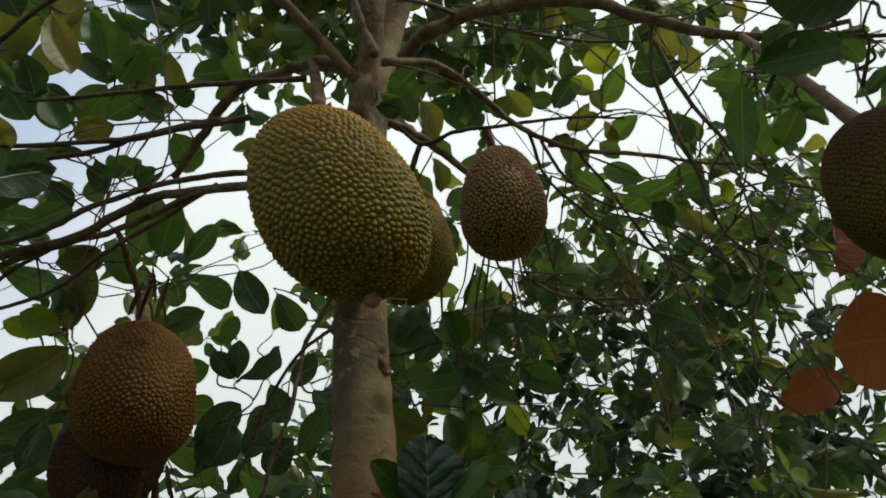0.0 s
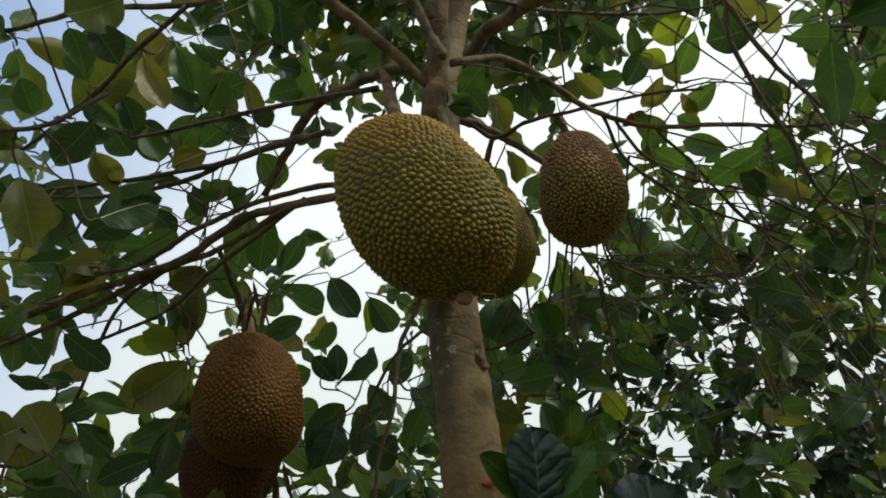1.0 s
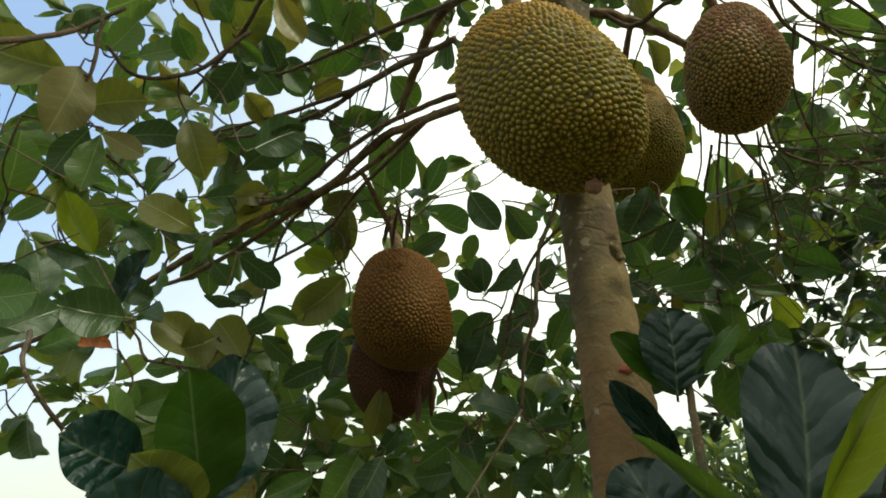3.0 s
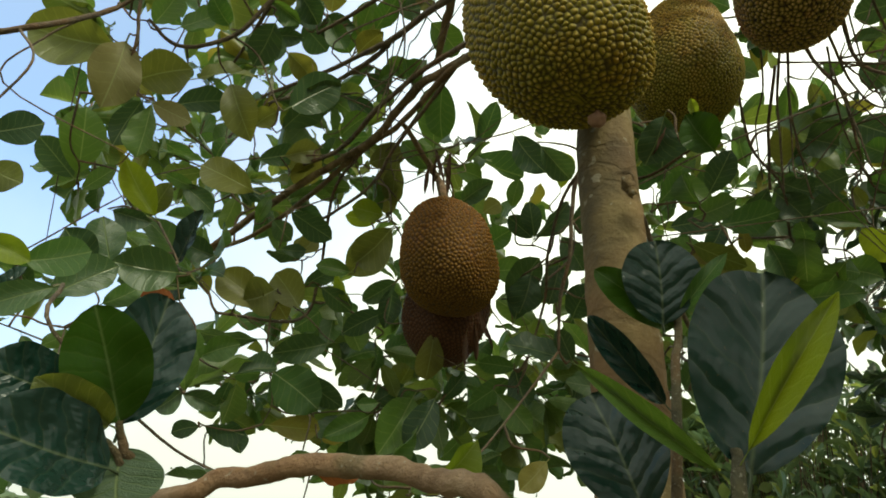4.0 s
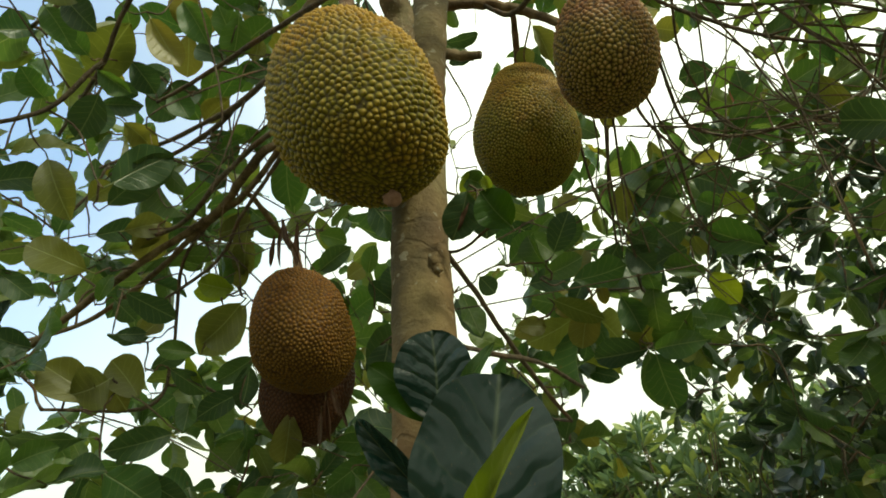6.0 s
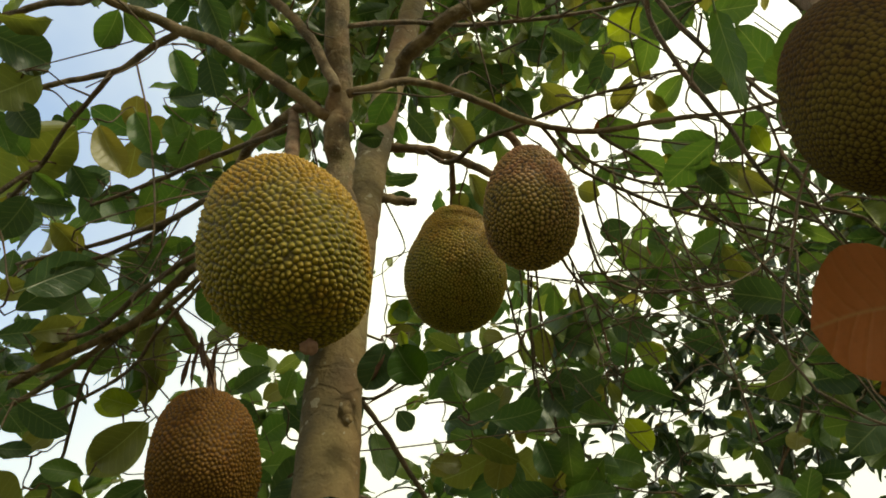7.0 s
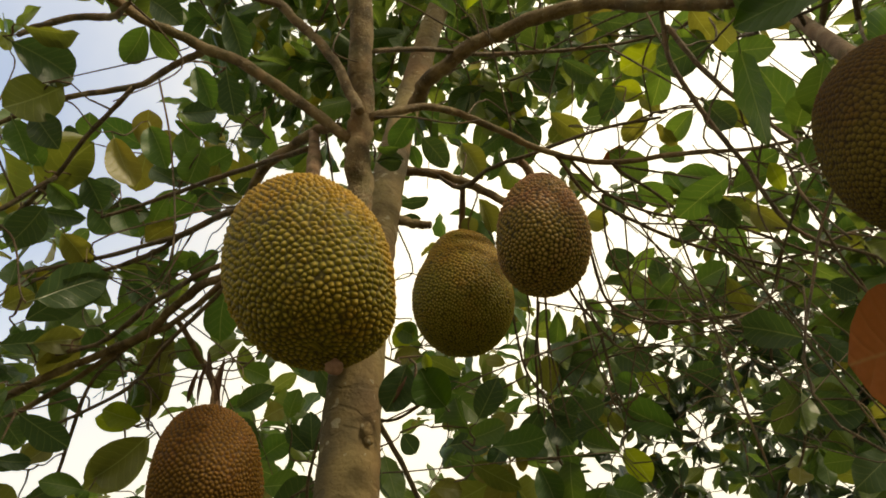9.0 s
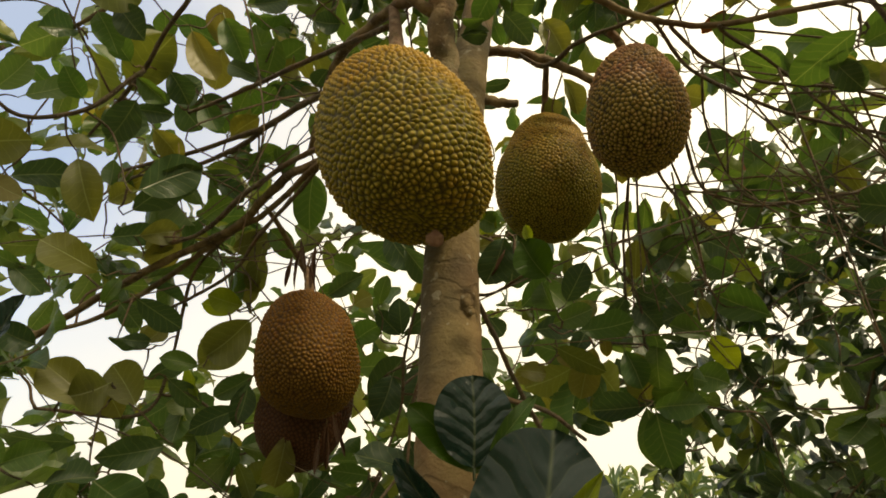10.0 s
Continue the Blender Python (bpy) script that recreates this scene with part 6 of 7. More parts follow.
SPRAYS += [(-0.20, 1.46, 4.33, 1.00), (-0.23, 2.13, 2.66, 1.11), (-0.17, 1.34, 5.60, 0.88), (-0.24, 2.65, 3.62, 1.12), (-0.21, 1.99, 3.75, 0.99), (-0.16, 1.15, 3.81, 0.87), (-0.17, 1.29, 4.05, 1.09), (-0.14, 1.46, 5.15, 0.81), (-0.15, 1.61, 4.27, 0.83), (-0.11, 1.08, 4.18, 1.02), (-0.11, 1.05, 5.19, 1.00), (-0.18, 2.77, 3.23, 0.96), (-0.13, 1.61, 4.03, 0.83), (-0.11, 1.75, 3.28, 1.04), (-0.11, 2.01, 3.44, 1.06), (-0.06, 1.58, 4.25, 0.93), (-0.05, 1.82, 4.68, 0.92), (-0.04, 0.91, 4.01, 1.09), (-0.03, 1.34, 4.56, 1.08), (-0.03, 1.64, 5.45, 0.84), (-0.02, 1.27, 5.18, 1.13), (-0.01, 1.14, 4.01, 1.09), (-0.04, 1.64, 3.98, 1.12), (-0.03, 1.70, 3.82, 1.12)]
SPRAYS += [(-0.10, 3.38, 3.86, 0.85), (-0.07, 2.76, 2.77, 0.98), (0.02, 1.32, 5.61, 0.83), (0.02, 1.35, 3.63, 0.92), (-0.06, 3.60, 3.08, 1.10), (-0.00, 1.97, 3.42, 1.01), (0.01, 1.92, 4.50, 0.87), (0.06, 1.01, 3.94, 1.00), (-0.01, 2.47, 4.16, 0.97), (0.00, 2.64, 3.17, 1.03), (0.07, 1.16, 3.87, 0.92), (0.03, 2.19, 3.08, 0.85), (0.08, 1.23, 4.74, 0.81), (0.07, 1.48, 4.17, 0.98), (0.06, 1.90, 4.90, 0.91), (0.08, 1.27, 3.93, 0.89), (0.08, 1.40, 5.57, 0.99), (0.08, 1.54, 4.98, 1.11), (0.10, 1.00, 4.67, 0.94), (0.04, 2.81, 3.38, 0.99), (0.01, 3.79, 3.03, 0.97), (0.11, 1.29, 4.68, 1.00), (0.09, 1.53, 3.62, 0.87), (0.10, 1.69, 4.96, 0.99)]
SPRAYS += [(0.12, 1.27, 3.96, 0.85), (0.10, 1.91, 5.32, 0.85), (0.06, 3.15, 3.95, 1.04), (0.11, 2.22, 4.91, 0.83), (0.12, 1.81, 4.82, 1.06), (0.11, 2.30, 5.32, 0.89), (0.06, 3.66, 3.72, 0.91), (0.15, 1.67, 4.26, 1.03), (0.14, 2.23, 4.60, 0.94), (0.15, 2.15, 4.06, 0.90), (0.19, 1.13, 4.73, 1.12), (0.14, 2.52, 3.33, 1.14), (0.18, 1.67, 4.35, 0.86), (0.11, 3.69, 2.88, 0.99), (0.12, 3.48, 2.99, 0.91), (0.17, 2.25, 5.09, 0.97), (0.11, 3.80, 3.40, 1.13), (0.21, 0.89, 4.16, 1.07), (0.22, 1.29, 4.45, 0.93), (0.15, 3.36, 3.78, 1.00), (0.22, 1.60, 5.06, 1.07), (0.26, 1.00, 3.99, 1.14), (0.27, 1.51, 5.33, 0.84), (0.26, 1.41, 4.17, 0.81)]
SPRAYS += [(0.27, 1.38, 3.69, 0.93), (0.29, 1.11, 4.71, 1.03), (0.20, 3.75, 3.62, 1.02), (0.28, 1.56, 4.25, 0.94), (0.22, 3.18, 2.54, 0.99), (0.21, 3.72, 3.26, 0.87), (0.31, 1.14, 3.95, 0.90), (0.21, 4.01, 3.28, 0.94), (0.32, 1.24, 4.91, 1.04), (0.24, 3.42, 3.66, 0.94), (0.21, 4.16, 3.63, 0.82), (0.31, 1.93, 4.41, 0.82), (0.22, 3.88, 2.59, 1.08), (0.32, 1.70, 4.80, 0.85), (0.33, 1.76, 4.23, 0.92), (0.35, 1.25, 4.05, 0.90), (0.34, 1.94, 5.17, 0.94), (0.35, 2.19, 5.11, 1.01), (0.33, 2.29, 4.02, 0.83), (0.36, 1.56, 4.13, 1.05), (0.35, 1.94, 4.21, 0.97), (0.34, 2.29, 3.31, 1.08), (0.30, 3.52, 2.35, 0.93), (0.40, 1.39, 4.13, 0.77)]
SPRAYS += [(0.39, 1.51, 3.79, 0.92), (0.40, 1.59, 5.16, 0.85), (0.42, 1.15, 4.09, 0.89), (0.42, 1.27, 4.07, 0.91), (0.42, 1.47, 5.22, 0.78), (0.43, 1.66, 4.43, 0.83), (0.41, 2.34, 3.39, 1.02), (0.35, 4.34, 3.30, 0.89), (0.47, 1.26, 5.15, 0.93), (0.45, 1.36, 3.96, 0.92), (0.38, 3.54, 2.55, 0.95), (0.38, 4.06, 3.90, 1.02), (0.46, 1.97, 4.65, 0.95), (0.48, 1.33, 4.16, 0.96), (0.41, 3.48, 4.14, 0.92), (0.51, 1.34, 4.77, 0.93), (0.42, 4.06, 3.50, 1.15), (0.50, 1.83, 4.60, 1.03), (0.46, 3.06, 2.26, 0.90), (0.51, 1.72, 4.55, 1.07), (0.48, 2.48, 3.39, 0.82), (0.48, 2.55, 3.75, 0.82), (0.53, 1.37, 3.88, 0.95)]
SPRAYS += [(0.52, 1.80, 4.14, 0.87), (0.52, 1.48, 3.73, 0.93), (0.52, 2.19, 4.97, 0.84), (0.55, 1.21, 4.30, 1.04), (0.57, 1.54, 4.72, 0.90), (0.52, 3.04, 2.96, 0.83), (0.53, 3.38, 3.65, 0.86), (0.59, 1.84, 4.59, 0.81), (0.53, 3.61, 4.02, 1.11), (0.59, 1.59, 4.47, 0.79), (0.62, 1.40, 5.46, 0.87), (0.54, 4.01, 3.89, 1.06), (0.58, 2.74, 3.71, 1.06), (0.65, 1.16, 4.30, 0.97), (0.59, 3.55, 3.05, 1.02), (0.63, 2.47, 4.07, 1.08), (0.61, 3.35, 4.02, 1.04), (0.64, 3.09, 4.37, 0.97), (0.68, 1.65, 5.00, 1.03), (0.62, 3.19, 2.34, 1.05), (0.61, 4.02, 3.71, 1.11), (0.61, 2.61, 2.36, 0.85)]
# 1.00-sized sprays near x 1.3, y 0.7: added, mostly unseen, to shade a fruit
SPRAYS += [(0.70, 1.62, 5.26, 0.98), (0.71, 1.29, 4.35, 0.99), (0.70, 2.01, 4.69, 0.90), (0.62, 4.29, 2.90, 1.10), (0.72, 1.79, 4.57, 1.07), (0.69, 2.86, 3.75, 0.86), (0.72, 2.31, 3.80, 0.87), (0.69, 3.13, 3.34, 0.92), (0.70, 3.57, 3.96, 0.91), (0.76, 1.44, 4.10, 0.83), (0.73, 2.95, 4.32, 1.09), (0.68, 3.49, 2.78, 0.85), (0.77, 1.74, 4.88, 1.12), (0.73, 2.82, 3.76, 1.09), (0.74, 3.09, 4.25, 1.01), (0.82, 0.50, 3.06, 1.00), (0.83, 0.36, 3.11, 1.00), (0.72, 3.58, 2.99, 1.00), (0.78, 1.86, 4.33, 0.89), (0.79, 2.04, 4.81, 1.04), (0.77, 3.52, 4.07, 1.07)]
SPRAYS += [(0.78, 2.90, 3.69, 0.82), (0.79, 2.78, 3.87, 0.95), (0.77, 3.44, 3.84, 0.88), (0.88, 0.15, 2.44, 1.00), (0.83, 2.65, 4.05, 1.04), (0.85, 1.54, 4.56, 0.89), (0.85, 1.45, 4.09, 0.94), (0.82, 3.05, 4.32, 1.02), (0.79, 3.50, 3.34, 0.87), (0.87, 1.38, 4.52, 0.84), (0.81, 2.00, 3.14, 0.81), (0.90, 1.47, 3.95, 0.91), (0.95, 0.26, 2.90, 1.00), (0.92, 0.79, 2.91, 0.99), (0.92, 1.63, 4.14, 0.98), (0.92, 1.77, 4.16, 0.82), (0.89, 3.67, 3.52, 0.93), (0.89, 3.46, 3.28, 1.00), (0.88, 3.01, 2.97, 0.97), (0.97, 0.91, 2.58, 0.98)]
SPRAYS += [(0.92, 2.96, 3.90, 1.08), (0.93, 2.41, 3.78, 0.92), (0.92, 1.96, 3.16, 0.78), (1.04, 0.68, 2.75, 1.00), (1.00, 1.63, 4.51, 1.05), (1.02, 1.69, 4.97, 1.08), (1.03, 1.80, 4.29, 0.85), (0.99, 1.88, 3.06, 0.93), (1.03, 2.47, 3.90, 0.86), (1.02, 2.02, 3.66, 0.93), (1.07, 1.56, 4.57, 0.96), (1.02, 2.13, 3.49, 0.82), (1.13, 0.52, 2.97, 1.00), (1.09, 1.54, 4.68, 1.06), (1.01, 2.41, 3.33, 0.83), (0.97, 1.15, 2.60, 0.80), (1.04, 1.60, 3.34, 0.83), (1.11, 1.71, 5.07, 0.94), (1.04, 3.15, 3.61, 0.80), (1.08, 1.53, 3.62, 0.88)]
SPRAYS += [(1.04, 3.14, 3.16, 0.76), (1.02, 3.71, 2.89, 0.91), (1.06, 2.36, 3.37, 0.85), (1.08, 3.38, 3.95, 0.85), (1.19, 0.74, 2.74, 1.00), (1.20, 0.59, 3.19, 1.00), (1.21, 0.65, 3.20, 1.00), (1.07, 2.35, 3.14, 0.95), (1.12, 1.53, 3.31, 0.87), (1.16, 1.17, 3.54, 0.78), (1.16, 2.61, 4.06, 1.07), (1.07, 2.68, 2.82, 0.76), (1.21, 2.01, 4.93, 0.99), (1.12, 2.89, 3.30, 1.03), (1.11, 2.57, 3.12, 0.92), (1.16, 1.12, 3.30, 0.85), (1.28, 0.48, 2.67, 1.00), (1.28, 0.18, 3.49, 1.00), (1.12, 2.29, 3.19, 0.95), (1.23, 2.22, 4.88, 1.11), (1.16, 2.91, 3.54, 0.96), (1.14, 2.22, 3.21, 0.78), (1.30, 1.20, 2.58, 1.00), (1.17, 3.29, 3.73, 1.01)]
SPRAYS += [(1.19, 1.63, 3.50, 0.87), (1.15, 2.16, 3.24, 0.71), (1.27, 1.82, 4.58, 1.09), (1.22, 1.84, 3.81, 0.87), (1.32, 0.51, 2.37, 1.00), (1.10, 2.65, 2.56, 0.89), (1.19, 1.86, 3.33, 0.72), (1.21, 3.65, 3.65, 0.90), (1.34, 1.34, 3.02, 1.00), (1.37, 0.60, 2.64, 1.00), (1.16, 2.56, 3.00, 0.88), (1.37, 0.84, 3.14, 1.00), (1.38, 0.43, 2.49, 1.00), (1.21, 2.14, 3.33, 0.99), (1.14, 2.12, 2.78, 0.72), (1.29, 1.34, 3.68, 0.82), (1.21, 3.53, 3.06, 0.72), (1.23, 3.56, 3.27, 0.93), (1.33, 1.46, 4.26, 1.09), (1.41, 1.14, 2.53, 1.00), (1.32, 2.57, 4.12, 0.94), (1.19, 2.77, 2.80, 0.95), (1.34, 1.99, 4.15, 1.00), (1.43, 0.53, 3.11, 1.00)]
SPRAYS += [(1.40, 2.85, 2.70, 1.05), (1.45, 1.14, 2.76, 1.00), (1.36, 2.73, 4.02, 1.09), (1.47, 0.63, 3.38, 1.00), (1.47, 1.04, 2.94, 1.00), (1.48, 0.74, 3.45, 1.00), (1.31, 2.21, 3.55, 0.82), (1.30, 1.35, 3.19, 0.73), (1.48, 0.88, 3.13, 1.00), (1.34, 3.18, 3.58, 0.79), (1.29, 2.05, 3.19, 0.76), (1.43, 1.99, 4.20, 0.88), (1.53, 0.83, 2.69, 1.00), (1.45, 3.33, 2.81, 1.08), (1.54, 0.46, 3.26, 1.00), (1.54, 0.52, 3.18, 1.00), (1.36, 1.95, 3.32, 0.89), (1.47, 2.42, 4.15, 1.08), (1.56, 1.62, 3.36, 0.95), (1.44, 2.19, 3.78, 0.84), (1.60, 1.31, 2.96, 1.00), (1.48, 2.30, 4.11, 0.91), (1.60, 0.21, 2.59, 1.00), (1.56, 2.72, 2.48, 0.92)]
SPRAYS += [(1.45, 2.06, 3.67, 0.73), (1.51, 1.72, 3.98, 1.08), (1.62, 0.85, 2.50, 1.00), (1.67, 0.67, 2.57, 1.00), (1.46, 2.12, 3.36, 0.97), (1.62, 2.35, 4.62, 0.93), (1.70, 0.66, 2.51, 1.00), (1.71, 0.81, 3.16, 1.00), (1.67, 2.96, 3.27, 1.01), (1.70, 2.73, 3.33, 0.98), (1.67, 2.12, 4.58, 1.10), (1.55, 3.10, 3.64, 0.82), (1.70, 3.44, 3.21, 0.87), (1.65, 2.08, 4.07, 0.89), (1.74, 2.59, 3.40, 1.03), (1.75, 2.30, 3.59, 0.91), (1.72, 3.86, 3.03, 1.02), (1.67, 1.77, 4.01, 0.84), (1.60, 2.06, 3.56, 0.92), (1.64, 3.07, 3.91, 1.04), (1.78, 2.49, 3.22, 0.85), (1.69, 2.70, 4.01, 0.82), (1.81, 3.29, 2.95, 1.07), (1.70, 2.34, 3.84, 0.75)]
SPRAYS += [(1.90, 2.72, 3.77, 0.96), (1.90, 3.24, 3.28, 0.83), (1.92, 3.09, 3.29, 1.15), (1.93, 2.95, 3.20, 1.00), (1.97, 2.78, 3.27, 1.02), (1.97, 3.32, 3.19, 0.84), (2.01, 2.83, 3.76, 0.99), (2.18, 2.03, 4.33, 1.11), (2.25, 3.09, 3.76, 0.92)]

# the crown's far side, low behind the trunk
far_side = random.Random(52)
SPRAYS += [(far_side.uniform(0.05, 1.05), far_side.uniform(1.9, 3.0), far_side.uniform(2.25, 3.25), far_side.uniform(0.8, 1.1)) for k in range(12)]
SPRAYS += [(far_side.uniform(-2.3, -0.95), far_side.uniform(1.4, 2.0), far_side.uniform(2.10, 2.55), far_side.uniform(0.85, 1.15)) for k in range(15)]


def build_sprays():
    """A twig grows to each spray from the nearest limb or earlier twig; its leaves open round its end."""
    rnd = np.random.RandomState(21)
    nodes = [n for n in LIMB_NODES]
    base = np.array([n[:3] for n in nodes])
    order = sorted(SPRAYS, key=lambda s: min(np.linalg.norm(base - np.array(s[:3]), axis=1)))
    verts, faces, rows = [], [], []
    for s in order:
        at = np.array(s[:3])
        gap = np.linalg.norm(base - at, axis=1)
        start = base[int(np.argmin(gap + 0.25 * np.maximum(0, base[:, 2] - at[2])))]
        length = np.linalg.norm(at - start)
        mid = (start + at) / 2 + rnd.normal(size=3) * 0.10 * length + np.array((0, 0, 0.06 * length))
        line = glide([(*start, 0.0045), (*((start + mid) / 2 + rnd.normal(size=3) * 0.05 * length), 0.0040), (*mid, 0.0036), (*((at + mid) / 2 + rnd.normal(size=3) * 0.04 * length), 0.003), (*at, 0.0022)], 4)
        v, f = tube_data(line, 5, 0.15, int(rnd.randint(9999)))
        faces.extend([tuple(len(verts) + i for i in q) for q in f])
        verts.extend(v)
        base = np.vstack([base, line[5:, :3]])
        way = unit(at - line[-4, :3]) + rnd.normal(size=3) * 0.35 + np.array((0, 0, -0.15))
        got = spray_leaves(rnd, at, way, int(rnd.randint(4, 8)), 0.148 * s[3])
        for k in rnd.choice(len(line) - 6, 2, replace=False):
            p = line[5 + k, :3]
            d = unit(rnd.normal(size=3) + np.array((0, 0, -0.4)))
            got.append((p + d * 0.02, p + d * 0.12 * s[3], unit(rnd.normal(size=3) + np.array((0, 0, 1.0))), 0.06 * s[3]))
        rows.extend(got)
    # a thin twig to the foot of every leaf that stands by itself
    for at in LEAF_FEET:
        at = np.array(at)
        gap = np.linalg.norm(base - at, axis=1)
        start = base[int(np.argmin(gap))]
        length = np.linalg.norm(at - start)
        if length < 0.015:
            continue
        mid = start * 0.62 + at * 0.38 + rnd.normal(size=3) * 0.11 * length
        late = start * 0.25 + at * 0.75 + rnd.normal(size=3) * 0.07 * length
        line = glide([(*start, 0.0030), (*mid, 0.0024), (*late, 0.0020), (*at, 0.0016)], 5)
        v, f = tube_data(line, 5, 0.15, int(rnd.randint(9999)))
        faces.extend([tuple(len(verts) + i for i in q) for q in f])
        verts.extend(v)
        base = np.vstack([base, line[2:, :3]])
    tagged(held(link_mesh("twigwork", verts, faces, BARK_TWIG), jack), "thin dark leafy twigs", kind="stuff")
    leaf_cloud("foliage", rows, TEMPLATES, FOLIAGE, jack, "glossy green and yellowing leaves in sprays")


build_sprays()


FRUIT_SPOTS = [(-0.045, 0.888, 2.421), (-0.079, 1.525, 2.919), (0.211, 1.334, 2.854), (-0.635, 1.351, 2.394)]


OPEN_SPOTS = [(-0.095, 1.150, 2.899), (-0.286, 1.400, 3.254), (-0.060, 1.150, 2.667), (-0.240, 1.400, 2.947), (-0.033, 1.150, 2.489), (-0.205, 1.400, 2.711)]


def build_bare_twigs():
    """Fine leafless twigs that droop and curl from the limbs, thickest in the tangle beside the reddish fruit."""
    rnd = np.random.RandomState(77)
    nodes = np.array([n[:3] for n in LIMB_NODES])
    right = nodes[(nodes[:, 0] > 0.15) & (nodes[:, 1] > 0.9)]
    left = nodes[nodes[:, 0] < -0.2]
    upper = nodes[(nodes[:, 2] > 2.75) & (nodes[:, 0] < 0.2)]
    verts, faces = [], []
    for k in range(132):
        pool = upper if k >= 108 else right if k % 5 < 4 else left
        a = pool[rnd.randint(len(pool))]
        d = unit(rnd.normal(size=3) * (1.0, 0.8, 0.55) + np.array((0.75 if k % 5 < 4 else -0.3, 0.35, -0.30)))
        ln = rnd.uniform(0.16, 0.55)
        bend = rnd.normal(size=3) * 0.42 * ln
        rows = [(*a, 0.0026), (*(a + d * ln * 0.35 + bend * 0.6), 0.0021), (*(a + d * ln * 0.7 + bend + np.array((0, 0, -0.10 * ln))), 0.0017), (*(a + d * ln + np.array((0, 0, -0.05 * ln)) - bend * 0.3), 0.0012)]
        line = glide(rows, 5)
        # none hangs on the open side of a fruit or across the gap between the two largest
        if any(np.min(np.linalg.norm(line[:, :3] - np.array(c), axis=1)) < 0.11 for c in OPEN_SPOTS) or any(np.min(np.linalg.norm(line[:, :3] - (np.array(c) + np.array((0.05, -0.20, -0.12)) * s), axis=1)) < 0.17 for c in FRUIT_SPOTS for s in (0, 0.5, 1, 2)):
            continue
        v, f = tube_data(line, 5, 0.15, k)
        faces.extend([tuple(len(verts) + i for i in q) for q in f])
        verts.extend(v)
    tagged(held(link_mesh("twigwork", verts, faces, BARK_TWIG), jack), "fine bare brown twigs", kind="stuff")


build_bare_twigs()


# ---- fruits ----
def build_fruit(at, wide, tall, rind, label, spacing=0.0097, height=0.0052, taper=0.10, waist=0.0, oval=(0, 0), lean=(0, 0), seed=1, square=0.82, lumps=0.012, grid=(240, 400), stalk=None):
    """A jackfruit: a lopsided barrel set all over with blunt spines, with its stalk."""
    fruit = thing("jackfruit", (at[0], at[1], at[2] - tall), label, "jackfruit", "jackfruits on the tree")
    rnd = np.random.RandomState(seed)
    nv, nu = grid

    def skin(th, ph):
        c, s = np.cos(th), np.sin(th)
        s = np.abs(s) ** square
        k = 1 + taper * c - waist * np.exp(-((c - 0.34) / 0.28) ** 2) + lumps * np.sin(3 * ph + 2.3 * c + seed * 2) * s + lumps * np.sin(5 * ph - 3.1 * c + seed) * s
        k = k * (1 + oval[0] * np.cos(2 * (ph - oval[1])))
        x = wide * s * k * np.cos(ph)
        y = wide * s * k * np.sin(ph)
        z = tall * np.sign(c) * np.abs(c) ** 0.94
        return np.stack([x + lean[0] * z, y + lean[1] * z, z], -1)

    area = 4 * math.pi * (wide * wide * 0.40 + wide * tall * 0.70)
    count = int(area / (spacing * spacing * 0.87))
    i = np.arange(count) + 0.5
    # as many spines on each belt as its area holds
    tt = np.linspace(0.0, math.pi, 400)
    ring = wide * np.sin(tt) ** square * (1 + taper * np.cos(tt))
    finer = 1 + 0.9 * np.abs(np.cos((tt[1:] + tt[:-1]) / 2)) ** 3
    belt = np.concatenate([[0], np.cumsum((ring[1:] + ring[:-1]) / 2 * np.hypot(np.diff(ring), np.diff(tall * np.cos(tt))) * finer)])
    th = np.interp(i / count, belt / belt[-1], tt) + rnd.randn(count) * 0.23 * math.sqrt(4 * math.pi / count)
    ph = i * math.pi * (3 - math.sqrt(5)) + rnd.randn(count) * 0.23 * math.sqrt(4 * math.pi / count) / np.maximum(np.sin(th), 0.15)
    sites = skin(np.clip(th, 0.01, math.pi - 0.01), ph)
    tree = kdtree.KDTree(count)
    for n, p in enumerate(sites):
        tree.insert(p, n)
    tree.balance()
    tv, pu = np.meshgrid(np.linspace(0.012, math.pi - 0.012, nv), np.arange(nu) * 2 * math.pi / nu, indexing="ij")
    pts = skin(tv, pu).reshape(-1, 3)
    nor = np.stack([pts[:, 0] / wide ** 2, pts[:, 1] / wide ** 2, pts[:, 2] / tall ** 2], -1)
    nor /= np.linalg.norm(nor, axis=1)[:, None]
    size = 0.8 + 0.4 * rnd.rand(count)
    spine = np.empty(len(pts))
    lift = np.empty(len(pts))
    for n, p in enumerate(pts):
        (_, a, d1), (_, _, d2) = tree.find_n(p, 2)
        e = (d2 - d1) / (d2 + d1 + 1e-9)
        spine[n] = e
        lift[n] = (1 - (1 - e) ** 1.55) * size[a]
    lift = lift * (0.55 + 0.45 * np.sin(tv.ravel()) ** 0.8)
    pts = pts + nor * (lift * height)[:, None]
    faces = [(r * nu + c, (r + 1) * nu + c, (r + 1) * nu + (c + 1) % nu, r * nu + (c + 1) % nu) for r in range(nv - 1) for c in range(nu)]
    faces.append(tuple(range(nu)))
    faces.append(tuple(range((nv - 1) * nu + nu - 1, (nv - 1) * nu - 1, -1)))
    body = link_mesh("rind", pts + np.array(at), faces, rind)
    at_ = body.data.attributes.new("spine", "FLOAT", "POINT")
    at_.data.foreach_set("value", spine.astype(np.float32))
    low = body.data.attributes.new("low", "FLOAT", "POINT")
